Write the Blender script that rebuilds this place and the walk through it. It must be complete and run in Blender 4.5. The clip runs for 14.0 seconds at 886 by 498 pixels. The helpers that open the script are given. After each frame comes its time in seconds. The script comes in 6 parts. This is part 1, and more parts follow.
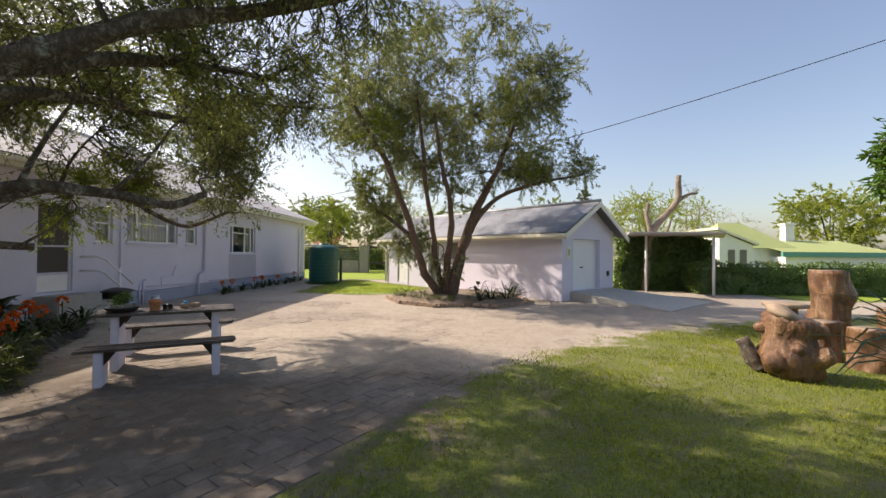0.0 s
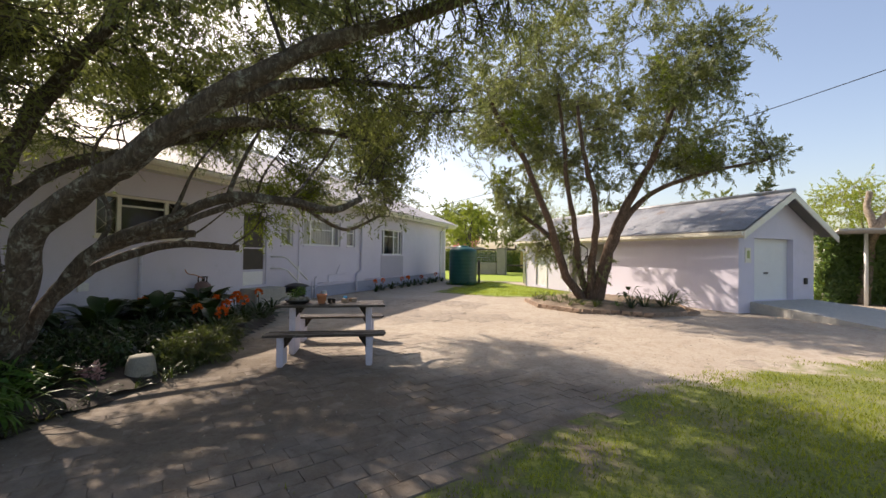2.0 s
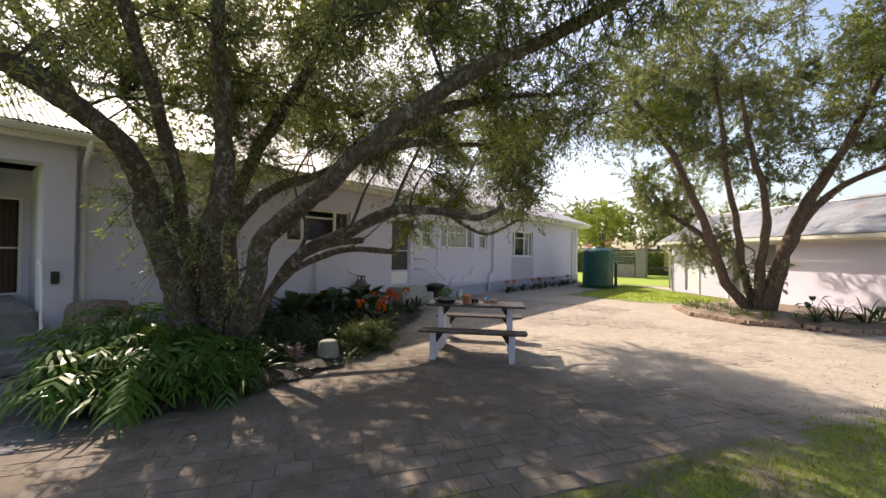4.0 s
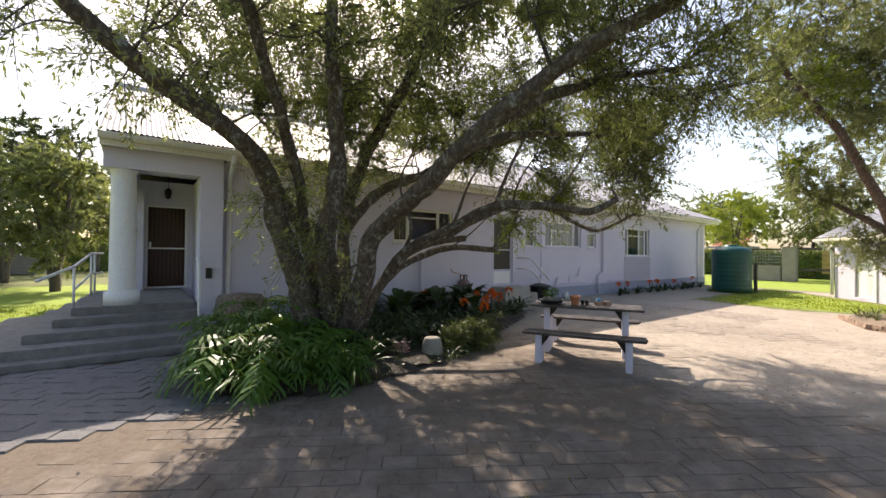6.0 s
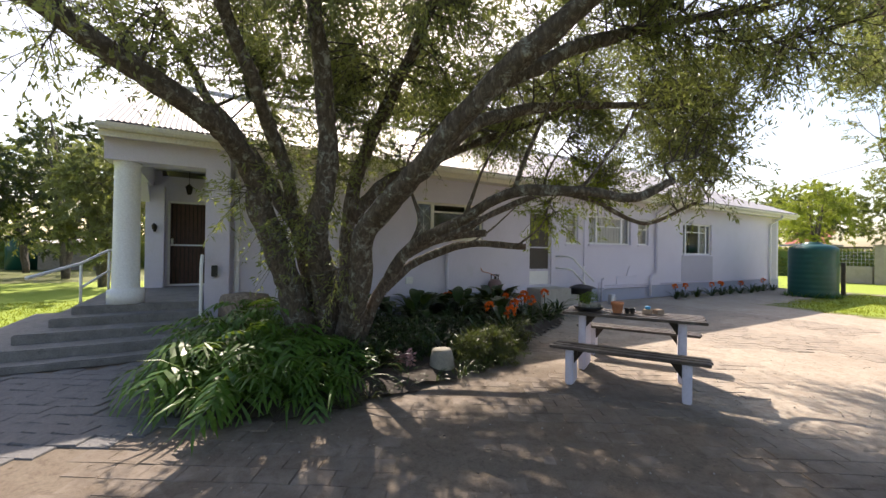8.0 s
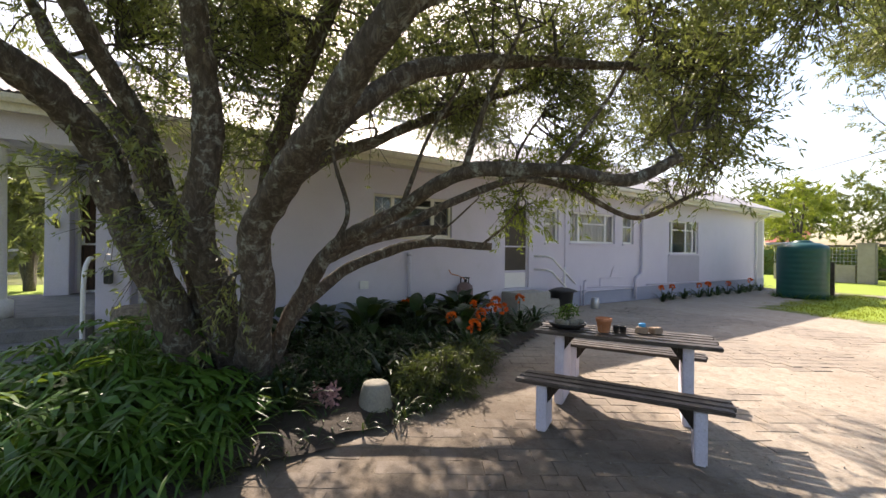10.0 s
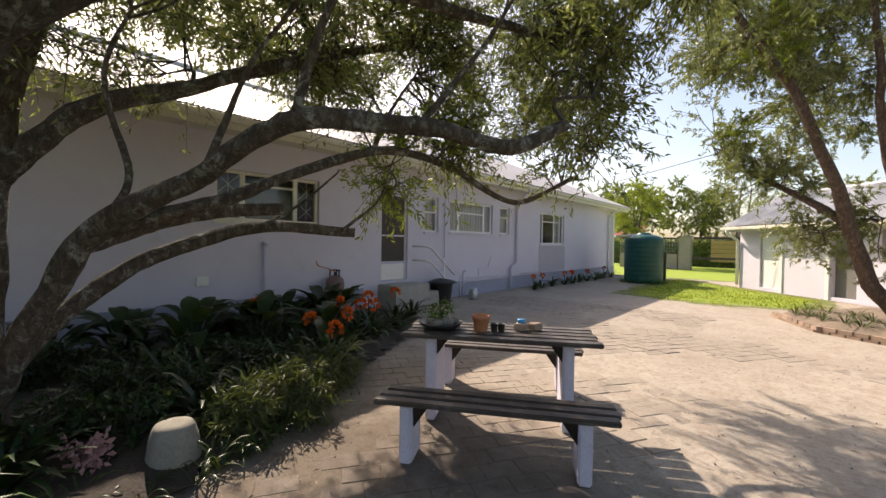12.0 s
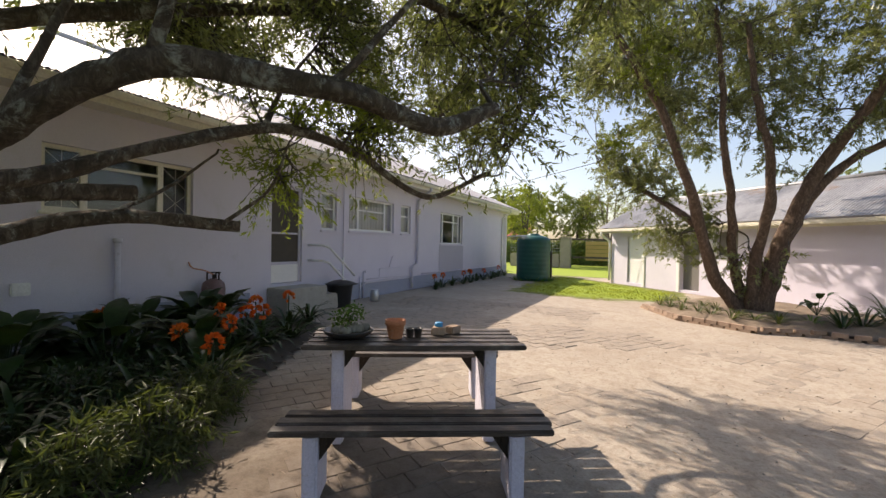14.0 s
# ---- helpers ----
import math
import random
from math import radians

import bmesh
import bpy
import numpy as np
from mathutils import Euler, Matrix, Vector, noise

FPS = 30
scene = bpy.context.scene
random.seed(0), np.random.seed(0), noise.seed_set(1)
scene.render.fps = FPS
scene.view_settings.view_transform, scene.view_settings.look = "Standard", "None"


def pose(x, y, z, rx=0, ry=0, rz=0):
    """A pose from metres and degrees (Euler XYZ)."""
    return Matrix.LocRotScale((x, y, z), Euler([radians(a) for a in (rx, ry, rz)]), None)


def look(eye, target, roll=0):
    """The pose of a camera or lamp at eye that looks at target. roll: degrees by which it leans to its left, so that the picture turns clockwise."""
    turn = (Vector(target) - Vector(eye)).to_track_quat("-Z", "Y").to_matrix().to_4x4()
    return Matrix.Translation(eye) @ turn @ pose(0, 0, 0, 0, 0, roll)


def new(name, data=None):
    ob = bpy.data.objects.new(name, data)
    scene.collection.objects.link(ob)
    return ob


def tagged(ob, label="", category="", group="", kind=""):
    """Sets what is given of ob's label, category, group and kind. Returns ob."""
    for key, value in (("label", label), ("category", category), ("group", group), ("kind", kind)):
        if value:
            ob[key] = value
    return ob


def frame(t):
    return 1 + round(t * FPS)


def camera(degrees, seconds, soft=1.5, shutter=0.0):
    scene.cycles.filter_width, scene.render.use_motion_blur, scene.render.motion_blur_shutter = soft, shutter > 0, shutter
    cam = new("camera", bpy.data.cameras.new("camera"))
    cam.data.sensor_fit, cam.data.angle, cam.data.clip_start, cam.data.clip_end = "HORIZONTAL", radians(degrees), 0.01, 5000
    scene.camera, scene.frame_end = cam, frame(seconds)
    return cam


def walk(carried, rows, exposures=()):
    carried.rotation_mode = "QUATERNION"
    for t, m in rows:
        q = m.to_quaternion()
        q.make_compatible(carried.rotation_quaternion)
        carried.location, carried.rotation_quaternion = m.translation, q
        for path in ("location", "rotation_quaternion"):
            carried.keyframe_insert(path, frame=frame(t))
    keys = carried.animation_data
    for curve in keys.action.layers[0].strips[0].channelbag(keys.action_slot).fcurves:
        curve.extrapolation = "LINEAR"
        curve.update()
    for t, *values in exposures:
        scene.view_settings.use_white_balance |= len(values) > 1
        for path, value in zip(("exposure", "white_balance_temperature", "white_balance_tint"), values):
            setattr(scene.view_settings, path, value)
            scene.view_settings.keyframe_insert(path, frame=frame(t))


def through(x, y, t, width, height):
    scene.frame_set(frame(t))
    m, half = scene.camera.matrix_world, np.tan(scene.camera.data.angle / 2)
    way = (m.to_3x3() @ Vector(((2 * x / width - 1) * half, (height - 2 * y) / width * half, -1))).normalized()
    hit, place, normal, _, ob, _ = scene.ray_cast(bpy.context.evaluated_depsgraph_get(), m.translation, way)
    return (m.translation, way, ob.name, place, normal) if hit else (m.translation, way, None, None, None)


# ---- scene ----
cam = camera(95.1, 14.0)
PATH = [
    (0, (0.004, -0.1, 1.597), (-0.064, 1.899, 1.621), 0.5),
    (0.5, (-0.048, -0.113, 1.571), (-0.301, 1.871, 1.601), 0.6),
    (1, (-0.056, -0.054, 1.566), (-0.489, 1.898, 1.595), 0.6),
    (1.5, (-0.09, 0.047, 1.589), (-0.672, 1.96, 1.614), 0.6),
    (2, (-0.092, 0.099, 1.565), (-0.812, 1.965, 1.595), 0.7),
    (2.5, (-0.096, 0.03, 1.583), (-0.937, 1.845, 1.614), 0.6),
    (3, (-0.102, -0.083, 1.572), (-1.063, 1.671, 1.606), 0.8),
    (3.5, (-0.17, -0.307, 1.608), (-1.262, 1.368, 1.634), 0.9),
    (4, (-0.158, -0.28, 1.623), (-1.408, 1.28, 1.646), 0.8),
    (6.5, (-0.362, -0.088, 1.554), (-2.027, 1.02, 1.571), 0.6),
    (7, (-0.451, 0.157, 1.537), (-2.167, 1.184, 1.55), 0.6),
    (9.5, (-1.44, 1.534, 1.604), (-3.163, 2.55, 1.613), 0.8),
    (10, (-1.613, 1.789, 1.602), (-3.294, 2.873, 1.604), 0.7),
    (10.5, (-1.744, 1.993, 1.594), (-3.344, 3.192, 1.581), 0.7),
    (11, (-1.906, 2.187, 1.59), (-3.414, 3.502, 1.557), 0.8),
    (11.5, (-2.03, 2.352, 1.574), (-3.437, 3.774, 1.542), 0.7),
    (12, (-2.12, 2.517, 1.557), (-3.434, 4.024, 1.524), 0.9),
    (12.5, (-2.205, 2.646, 1.549), (-3.425, 4.231, 1.519), 0.9),
    (13, (-2.302, 2.712, 1.543), (-3.417, 4.372, 1.514), 1.0),
    (13.5, (-2.393, 2.743, 1.534), (-3.388, 4.478, 1.508), 1.1),
    (14, (-2.463, 2.748, 1.517), (-3.355, 4.538, 1.496), 1.1),
]
walk(cam, [(t, look(eye, target, roll)) for t, eye, target, roll in PATH], [(0.0, 0.45, 7100, 17), (2.0, 0.6, 7200, 17), (4.0, 0.76, 7200, 17), (6.5, 0.88, 7000, 17), (9.5, 1.08, 7000, 17), (10.5, 1.02, 7080, 17), (12.0, 0.68, 7250, 18), (14.0, 0.58, 7250, 18)])

# ---- light ----
TO_SUN = Vector((-1.08, 0.38, 1.0)).normalized()
ELEV = math.asin(TO_SUN.z)
world = bpy.data.worlds.new("sky")
scene.world = world
world.use_nodes = True
wn, wl = world.node_tree.nodes, world.node_tree.links
sky = wn.new("ShaderNodeTexSky")
sky.sky_type, sky.sun_disc = "NISHITA", False
sky.sun_elevation, sky.sun_rotation = ELEV, math.atan2(TO_SUN.x, TO_SUN.y)
sky.dust_density, sky.air_density, sky.ozone_density = 2.2, 1.05, 1.2
wl.new(sky.outputs[0], wn["Background"].inputs[0])
wn["Background"].inputs[1].default_value = 0.15
sun = new("sun", bpy.data.lights.new("sun", "SUN"))
sun.data.energy, sun.data.angle, sun.data.color = 4.8, radians(0.55), (1.0, 0.93, 0.82)
sun.matrix_world = look(TO_SUN * 60, (0, 0, 0))


# ---- materials ----
def material(name, base, rough=0.8, metal=0.0):
    m = bpy.data.materials.new(name)
    m.use_nodes = True
    p = m.node_tree.nodes["Principled BSDF"]
    p.inputs["Base Color"].default_value = (*base, 1)
    p.inputs["Roughness"].default_value = rough
    p.inputs["Metallic"].default_value = metal
    return m


def node(m, kind, **inputs):
    n = m.node_tree.nodes.new(kind)
    for key, value in inputs.items():
        n.inputs[key.replace("_", " ")].default_value = value
    return n


def wire(m, a, b):
    m.node_tree.links.new(a, b)


def coords(m, space="Object"):
    return node(m, "ShaderNodeTexCoord").outputs[space]


def place(m):
    """World position, so that pieces side by side share one pattern."""
    return node(m, "ShaderNodeNewGeometry").outputs["Position"]


def noise_of(m, vector, scale, detail=6.0, rough=0.6, distortion=0.0):
    n = node(m, "ShaderNodeTexNoise", Scale=scale, Detail=detail, Roughness=rough, Distortion=distortion)
    wire(m, vector, n.inputs["Vector"])
    return n.outputs["Fac"]


def ramp(m, value, stops):
    r = node(m, "ShaderNodeValToRGB")
    e = r.color_ramp.elements
    while len(e) < len(stops):
        e.new(0.5)
    for k, (at, c) in enumerate(stops):
        e[k].position = at
        e[k].color = (*c, 1) if len(c) == 3 else c
    wire(m, value, r.inputs[0])
    return r.outputs[0]


def mixed(m, fac, a, b, mode="MIX"):
    x = node(m, "ShaderNodeMix")
    x.data_type, x.blend_type = "RGBA", mode
    if isinstance(fac, (int, float)):
        x.inputs[0].default_value = fac
    else:
        wire(m, fac, x.inputs[0])
    for socket, value in ((x.inputs[6], a), (x.inputs[7], b)):
        if isinstance(value, tuple):
            socket.default_value = (*value, 1)
        else:
            wire(m, value, socket)
    return x.outputs[2]


def math_of(m, op, a, b=0.0):
    x = node(m, "ShaderNodeMath")
    x.operation = op
    for k, value in enumerate((a, b)):
        if isinstance(value, (int, float)):
            x.inputs[k].default_value = value
        else:
            wire(m, value, x.inputs[k])
    return x.outputs[0]


def bump(m, height, strength=0.3, distance=0.01):
    b = node(m, "ShaderNodeBump", Strength=strength, Distance=distance)
    wire(m, height, b.inputs["Height"])
    wire(m, b.outputs[0], m.node_tree.nodes["Principled BSDF"].inputs["Normal"])


def base(m, colour):
    wire(m, colour, m.node_tree.nodes["Principled BSDF"].inputs["Base Color"])


def worn(name, a, b, rough=0.8, metal=0.0, scale=3.0, fine=60.0, relief=0.25, depth=0.004, spread=(0.35, 0.7), grime=None, each=0.0):
    """A surface of two tones, with broad stains, fine grain and relief. each: how far single pieces differ."""
    m = material(name, a, rough, metal)
    v = coords(m)
    broad = noise_of(m, v, scale, 8, 0.65)
    grain = noise_of(m, v, fine, 4, 0.6)
    c = mixed(m, ramp(m, broad, ((spread[0], (0, 0, 0)), (spread[1], (1, 1, 1)))), a, b)
    c = mixed(m, 0.35, c, ramp(m, grain, ((0.3, tuple(k * 0.7 for k in a)), (0.7, tuple(min(1, k * 1.2) for k in b)))))
    if grime:
        spots = noise_of(m, v, scale * 2.7, 10, 0.7, 0.6)
        c = mixed(m, ramp(m, spots, ((0.56, (0, 0, 0)), (0.72, (0.8, 0.8, 0.8)))), c, grime)
    if each:
        info = node(m, "ShaderNodeObjectInfo").outputs["Random"]
        tone = ramp(m, info, ((0.0, (1 - each,) * 3), (1.0, (1 + each * 0.5,) * 3)))
        c = mixed(m, 1.0, c, tone, "MULTIPLY")
    base(m, c)
    wire(m, ramp(m, broad, ((0.2, (max(0, rough - 0.12),) * 3), (0.8, (min(1, rough + 0.1),) * 3))), m.node_tree.nodes["Principled BSDF"].inputs["Roughness"])
    bump(m, math_of(m, "ADD", math_of(m, "MULTIPLY", grain, 0.4), broad), relief, depth)
    return m


def leafy(name, dark, light, rough=0.45, through=0.35, scale=0.9, gloss=0.5):
    """Leaves: tone varies by clump and by leaf, and some light comes through."""
    m = material(name, dark, rough)
    v = place(m)
    clump = noise_of(m, v, scale, 3, 0.5)
    single = noise_of(m, v, 22.0, 2, 0.5)
    c = mixed(m, ramp(m, clump, ((0.35, (0, 0, 0)), (0.68, (1, 1, 1)))), dark, light)
    c = mixed(m, ramp(m, single, ((0.35, (0, 0, 0)), (0.7, (0.6, 0.6, 0.6)))), c, tuple(k * 1.5 for k in light))
    base(m, c)
    p = m.node_tree.nodes["Principled BSDF"]
    p.inputs["Specular IOR Level"].default_value = gloss
    t = node(m, "ShaderNodeBsdfTranslucent")
    wire(m, mixed(m, 0.5, c, (0.25, 0.32, 0.03)), t.inputs["Color"])
    x = node(m, "ShaderNodeMixShader", Fac=through)
    wire(m, p.outputs[0], x.inputs[1])
    wire(m, t.outputs[0], x.inputs[2])
    wire(m, x.outputs[0], m.node_tree.nodes["Material Output"].inputs["Surface"])
    return m


M = {}
M["plaster"] = worn("lilac_plaster", (0.635, 0.605, 0.70), (0.705, 0.675, 0.765), 0.85, scale=1.1, fine=90, relief=0.35, depth=0.004, grime=(0.59, 0.57, 0.62))
M["plinth"] = worn("grey_blue_plinth_paint", (0.30, 0.33, 0.42), (0.37, 0.39, 0.48), 0.8, scale=2, relief=0.4)
M["mauve"] = worn("mauve_panel_paint", (0.45, 0.43, 0.50), (0.50, 0.48, 0.55), 0.85, scale=2)
M["cream"] = worn("cream_gloss_paint", (0.72, 0.68, 0.55), (0.80, 0.77, 0.66), 0.45, scale=4, fine=30, relief=0.15, grime=(0.5, 0.45, 0.36))
M["white"] = worn("white_paint", (0.78, 0.78, 0.77), (0.84, 0.84, 0.82), 0.4, scale=3, fine=40, relief=0.12)
M["legs"] = worn("chalky_lilac_cement_paint", (0.56, 0.54, 0.64), (0.66, 0.64, 0.72), 0.85, scale=9, fine=70, relief=0.5, grime=(0.36, 0.32, 0.30))
M["concrete"] = worn("weathered_concrete", (0.17, 0.165, 0.155), (0.29, 0.28, 0.265), 0.9, scale=2.5, fine=80, relief=0.6, depth=0.006, grime=(0.15, 0.14, 0.13))
M["stone"] = worn("pale_stone", (0.42, 0.40, 0.36), (0.56, 0.54, 0.48), 0.9, scale=6, fine=60, relief=0.6, depth=0.008, grime=(0.27, 0.26, 0.2), each=0.25)
M["step"] = worn("worn_step_concrete", (0.13, 0.125, 0.118), (0.27, 0.255, 0.24), 0.92, scale=4.5, fine=60, relief=0.8, depth=0.01, grime=(0.08, 0.078, 0.07))
M["sett"] = worn("grey_slate_sett", (0.10, 0.10, 0.105), (0.19, 0.185, 0.18), 0.85, scale=6, fine=35, relief=1.0, depth=0.015, grime=(0.17, 0.14, 0.11))
M["brick"] = worn("dusty_brick", (0.30, 0.20, 0.14), (0.40, 0.30, 0.22), 0.9, scale=8, fine=70, relief=0.5, grime=(0.36, 0.30, 0.23), each=0.3)
M["terracotta"] = worn("terracotta", (0.50, 0.18, 0.08), (0.58, 0.25, 0.13), 0.8, scale=9, fine=60, grime=(0.5, 0.4, 0.32))
M["black"] = worn("black_plastic", (0.012, 0.012, 0.013), (0.03, 0.03, 0.03), 0.45, scale=8)
M["dark_iron"] = worn("dark_iron", (0.02, 0.018, 0.016), (0.05, 0.035, 0.025), 0.6, 0.6, scale=9)
M["steel"] = worn("galvanised_steel", (0.45, 0.46, 0.47), (0.58, 0.58, 0.58), 0.42, 0.8, scale=7)
M["blue"] = worn("blue_plastic", (0.02, 0.25, 0.55), (0.03, 0.32, 0.62), 0.4)
M["soil"] = worn("dark_soil", (0.028, 0.021, 0.016), (0.065, 0.05, 0.036), 0.95, scale=7, fine=50, relief=0.9, depth=0.02)
M["dry_soil"] = worn("dry_brown_soil", (0.16, 0.12, 0.085), (0.27, 0.21, 0.15), 0.95, scale=4, fine=50, relief=0.9, depth=0.02, grime=(0.10, 0.08, 0.05))
M["curtain"] = worn("pale_curtain", (0.55, 0.53, 0.48), (0.65, 0.63, 0.58), 0.9, scale=5)
# dimness of unlit rooms, panes and undersides put into the colour
M["dark_room"] = worn("unlit_dark_tone", (0.16, 0.15, 0.14), (0.2, 0.19, 0.17), 0.9)
M["orange"] = leafy("orange_petals", (0.75, 0.10, 0.012), (0.85, 0.18, 0.025), 0.5, 0.3)
M["pink"] = leafy("dusky_pink_petals", (0.35, 0.16, 0.17), (0.5, 0.28, 0.28), 0.6, 0.3)
M["gas"] = worn("dull_red_grey_enamel", (0.16, 0.10, 0.10), (0.24, 0.15, 0.14), 0.5, 0.2, scale=6, grime=(0.3, 0.27, 0.25))
M["lichen_stone"] = worn("lichen_stone", (0.21, 0.195, 0.16), (0.30, 0.28, 0.23), 0.95, scale=9, grime=(0.25, 0.24, 0.18))

# wood of the table: grey-brown, grain along the plank
m = M["plank"] = material("weathered_dark_timber", (0.12, 0.09, 0.07), 0.55)
st = node(m, "ShaderNodeMapping", Scale=(1.2, 26.0, 26.0))
wire(m, coords(m), st.inputs[0])
g1 = noise_of(m, st.outputs[0], 2.5, 8, 0.7)
g2 = noise_of(m, coords(m), 5.0, 6, 0.7)
c = ramp(m, g1, ((0.3, (0.022, 0.016, 0.013)), (0.55, (0.07, 0.052, 0.042)), (0.75, (0.17, 0.15, 0.13))))
base(m, mixed(m, ramp(m, g2, ((0.5, (0, 0, 0)), (0.75, (0.7, 0.7, 0.7)))), c, (0.20, 0.185, 0.165)))
bump(m, g1, 0.6, 0.004)

# carved front door: dark red-brown
m = M["door_wood"] = material("dark_carved_door_wood", (0.08, 0.035, 0.022), 0.5)
st = node(m, "ShaderNodeMapping", Scale=(14.0, 14.0, 2.0))
wire(m, coords(m), st.inputs[0])
g1 = noise_of(m, st.outputs[0], 3.0, 8, 0.7, 1.5)
base(m, ramp(m, g1, ((0.3, (0.03, 0.014, 0.01)), (0.6, (0.11, 0.05, 0.03)), (0.8, (0.2, 0.1, 0.06)))))
bump(m, g1, 0.7, 0.01)

# bark: deep furrows, grey lichen
def bark(name, a, b, lichen, amount):
    m = material(name, a, 0.95)
    st = node(m, "ShaderNodeMapping", Scale=(1.0, 1.0, 0.45))
    wire(m, place(m), st.inputs[0])
    f = noise_of(m, st.outputs[0], 21.0, 10, 0.75, 0.6)
    l = noise_of(m, place(m), 8.0, 10, 0.78, 0.5)
    c = ramp(m, f, ((0.32, tuple(k * 0.45 for k in a)), (0.5, a), (0.7, b)))
    base(m, mixed(m, ramp(m, l, ((amount, (0, 0, 0)), (amount + 0.09, (0.75, 0.75, 0.75)))), c, lichen))
    bump(m, math_of(m, "ADD", f, math_of(m, "MULTIPLY", l, 0.4)), 0.9, 0.03)
    return m


M["bark"] = bark("furrowed_grey_bark", (0.105, 0.08, 0.06), (0.27, 0.225, 0.175), (0.47, 0.48, 0.42), 0.535)
M["bark_red"] = bark("brown_bark", (0.13, 0.085, 0.058), (0.26, 0.19, 0.14), (0.3, 0.29, 0.24), 0.66)
M["twig"] = bark("twig_bark", (0.10, 0.085, 0.07), (0.2, 0.18, 0.15), (0.3, 0.3, 0.27), 0.64)
M["bare_bark"] = bark("pale_bare_bark", (0.24, 0.19, 0.14), (0.42, 0.35, 0.27), (0.5, 0.46, 0.38), 0.68)
M["olive"] = leafy("olive_leaves", (0.10, 0.12, 0.05), (0.26, 0.27, 0.115), 0.36, 0.5, 0.8)
M["olive_far"] = leafy("grey_green_leaves", (0.12, 0.135, 0.06), (0.25, 0.255, 0.115), 0.4, 0.42, 0.5)
M["mistletoe"] = leafy("yellow_green_leaves", (0.12, 0.17, 0.02), (0.22, 0.26, 0.03), 0.45, 0.45, 0.8)
M["spring"] = leafy("fresh_spring_leaves", (0.22, 0.27, 0.03), (0.36, 0.40, 0.07), 0.5, 0.5, 0.4)
# next two greens set near black, to hold the bed's deep shade in colour
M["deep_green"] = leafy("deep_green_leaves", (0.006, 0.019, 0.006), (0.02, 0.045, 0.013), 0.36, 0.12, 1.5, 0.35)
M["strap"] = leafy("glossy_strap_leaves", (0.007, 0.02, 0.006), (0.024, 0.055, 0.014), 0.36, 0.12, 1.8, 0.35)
M["split"] = leafy("bright_split_leaves", (0.022, 0.066, 0.011), (0.075, 0.165, 0.02), 0.42, 0.3, 1.4, 0.4)
M["fine_leaf"] = leafy("grey_green_fine_leaves", (0.025, 0.036, 0.015), (0.09, 0.105, 0.036), 0.5, 0.2, 1.6, 0.3)
M["dark_tree"] = leafy("dark_tree_leaves", (0.018, 0.032, 0.016), (0.045, 0.066, 0.03), 0.5, 0.22, 0.25)
M["mid_tree"] = leafy("mid_green_tree_leaves", (0.09, 0.12, 0.035), (0.19, 0.22, 0.06), 0.5, 0.4, 0.2)
# clump contrast carries part of the lawn's shade and sun patches as colour
M["blade"] = leafy("grass_blades", (0.04, 0.068, 0.006), (0.34, 0.36, 0.03), 0.6, 0.4, 1.3, 0.3)
M["creeper"] = leafy("creeper_leaves", (0.04, 0.08, 0.022), (0.10, 0.17, 0.04), 0.4, 0.25, 1.2)

# window glass
m = M["glass"] = material("window_glass", (0.9, 0.93, 0.93), 0.03)
m.node_tree.nodes["Principled BSDF"].inputs["Transmission Weight"].default_value = 1.0
m.node_tree.nodes["Principled BSDF"].inputs["IOR"].default_value = 1.45

# green water tank
M["block"] = worn("grey_brown_block", (0.26, 0.235, 0.20), (0.36, 0.33, 0.285), 0.9, scale=3, fine=40, relief=0.6, grime=(0.18, 0.16, 0.13))
M["tank"] = worn("green_plastic", (0.002, 0.065, 0.055), (0.005, 0.09, 0.075), 0.4, scale=2, fine=40, relief=0.1)

# roof sheets: bright zinc, grey weathered with rust
M["zinc"] = worn("pale_painted_roof_sheet", (0.48, 0.45, 0.43), (0.60, 0.57, 0.55), 0.6, 0.0, scale=1.2, fine=25, relief=0.1, grime=(0.5, 0.44, 0.38))
m = M["rusty"] = worn("weathered_roof_sheet", (0.15, 0.16, 0.17), (0.42, 0.43, 0.45), 0.5, 0.35, scale=0.55, fine=30, relief=0.15, spread=(0.4, 0.56), grime=(0.26, 0.16, 0.085))
M["green_roof"] = worn("faded_green_roof_paint", (0.30, 0.36, 0.13), (0.38, 0.43, 0.18), 0.7, scale=1.5)
M["teal_paint"] = worn("teal_paint", (0.10, 0.30, 0.24), (0.14, 0.36, 0.29), 0.7)
M["yellow_boards"] = worn("ochre_boards", (0.48, 0.33, 0.10), (0.56, 0.40, 0.14), 0.8)
M["red_roof"] = worn("red_roof_paint", (0.30, 0.07, 0.05), (0.38, 0.11, 0.08), 0.8)
M["fly_screen"] = worn("brown_fly_screen", (0.055, 0.045, 0.035), (0.09, 0.075, 0.055), 0.7, scale=6, fine=200)
m = M["stump"] = material("varnished_stump_wood", (0.2, 0.1, 0.05), 0.3)
st = node(m, "ShaderNodeMapping", Scale=(1.0, 1.0, 0.22))
wire(m, coords(m), st.inputs[0])
g1 = noise_of(m, st.outputs[0], 14.0, 9, 0.72, 0.7)
g2 = noise_of(m, coords(m), 3.2, 8, 0.7, 0.8)
c = ramp(m, g1, ((0.3, (0.05, 0.025, 0.014)), (0.5, (0.19, 0.095, 0.045)), (0.72, (0.36, 0.21, 0.11))))
c = mixed(m, ramp(m, g2, ((0.52, (0, 0, 0)), (0.66, (0.85, 0.85, 0.85)))), c, (0.32, 0.19, 0.09))
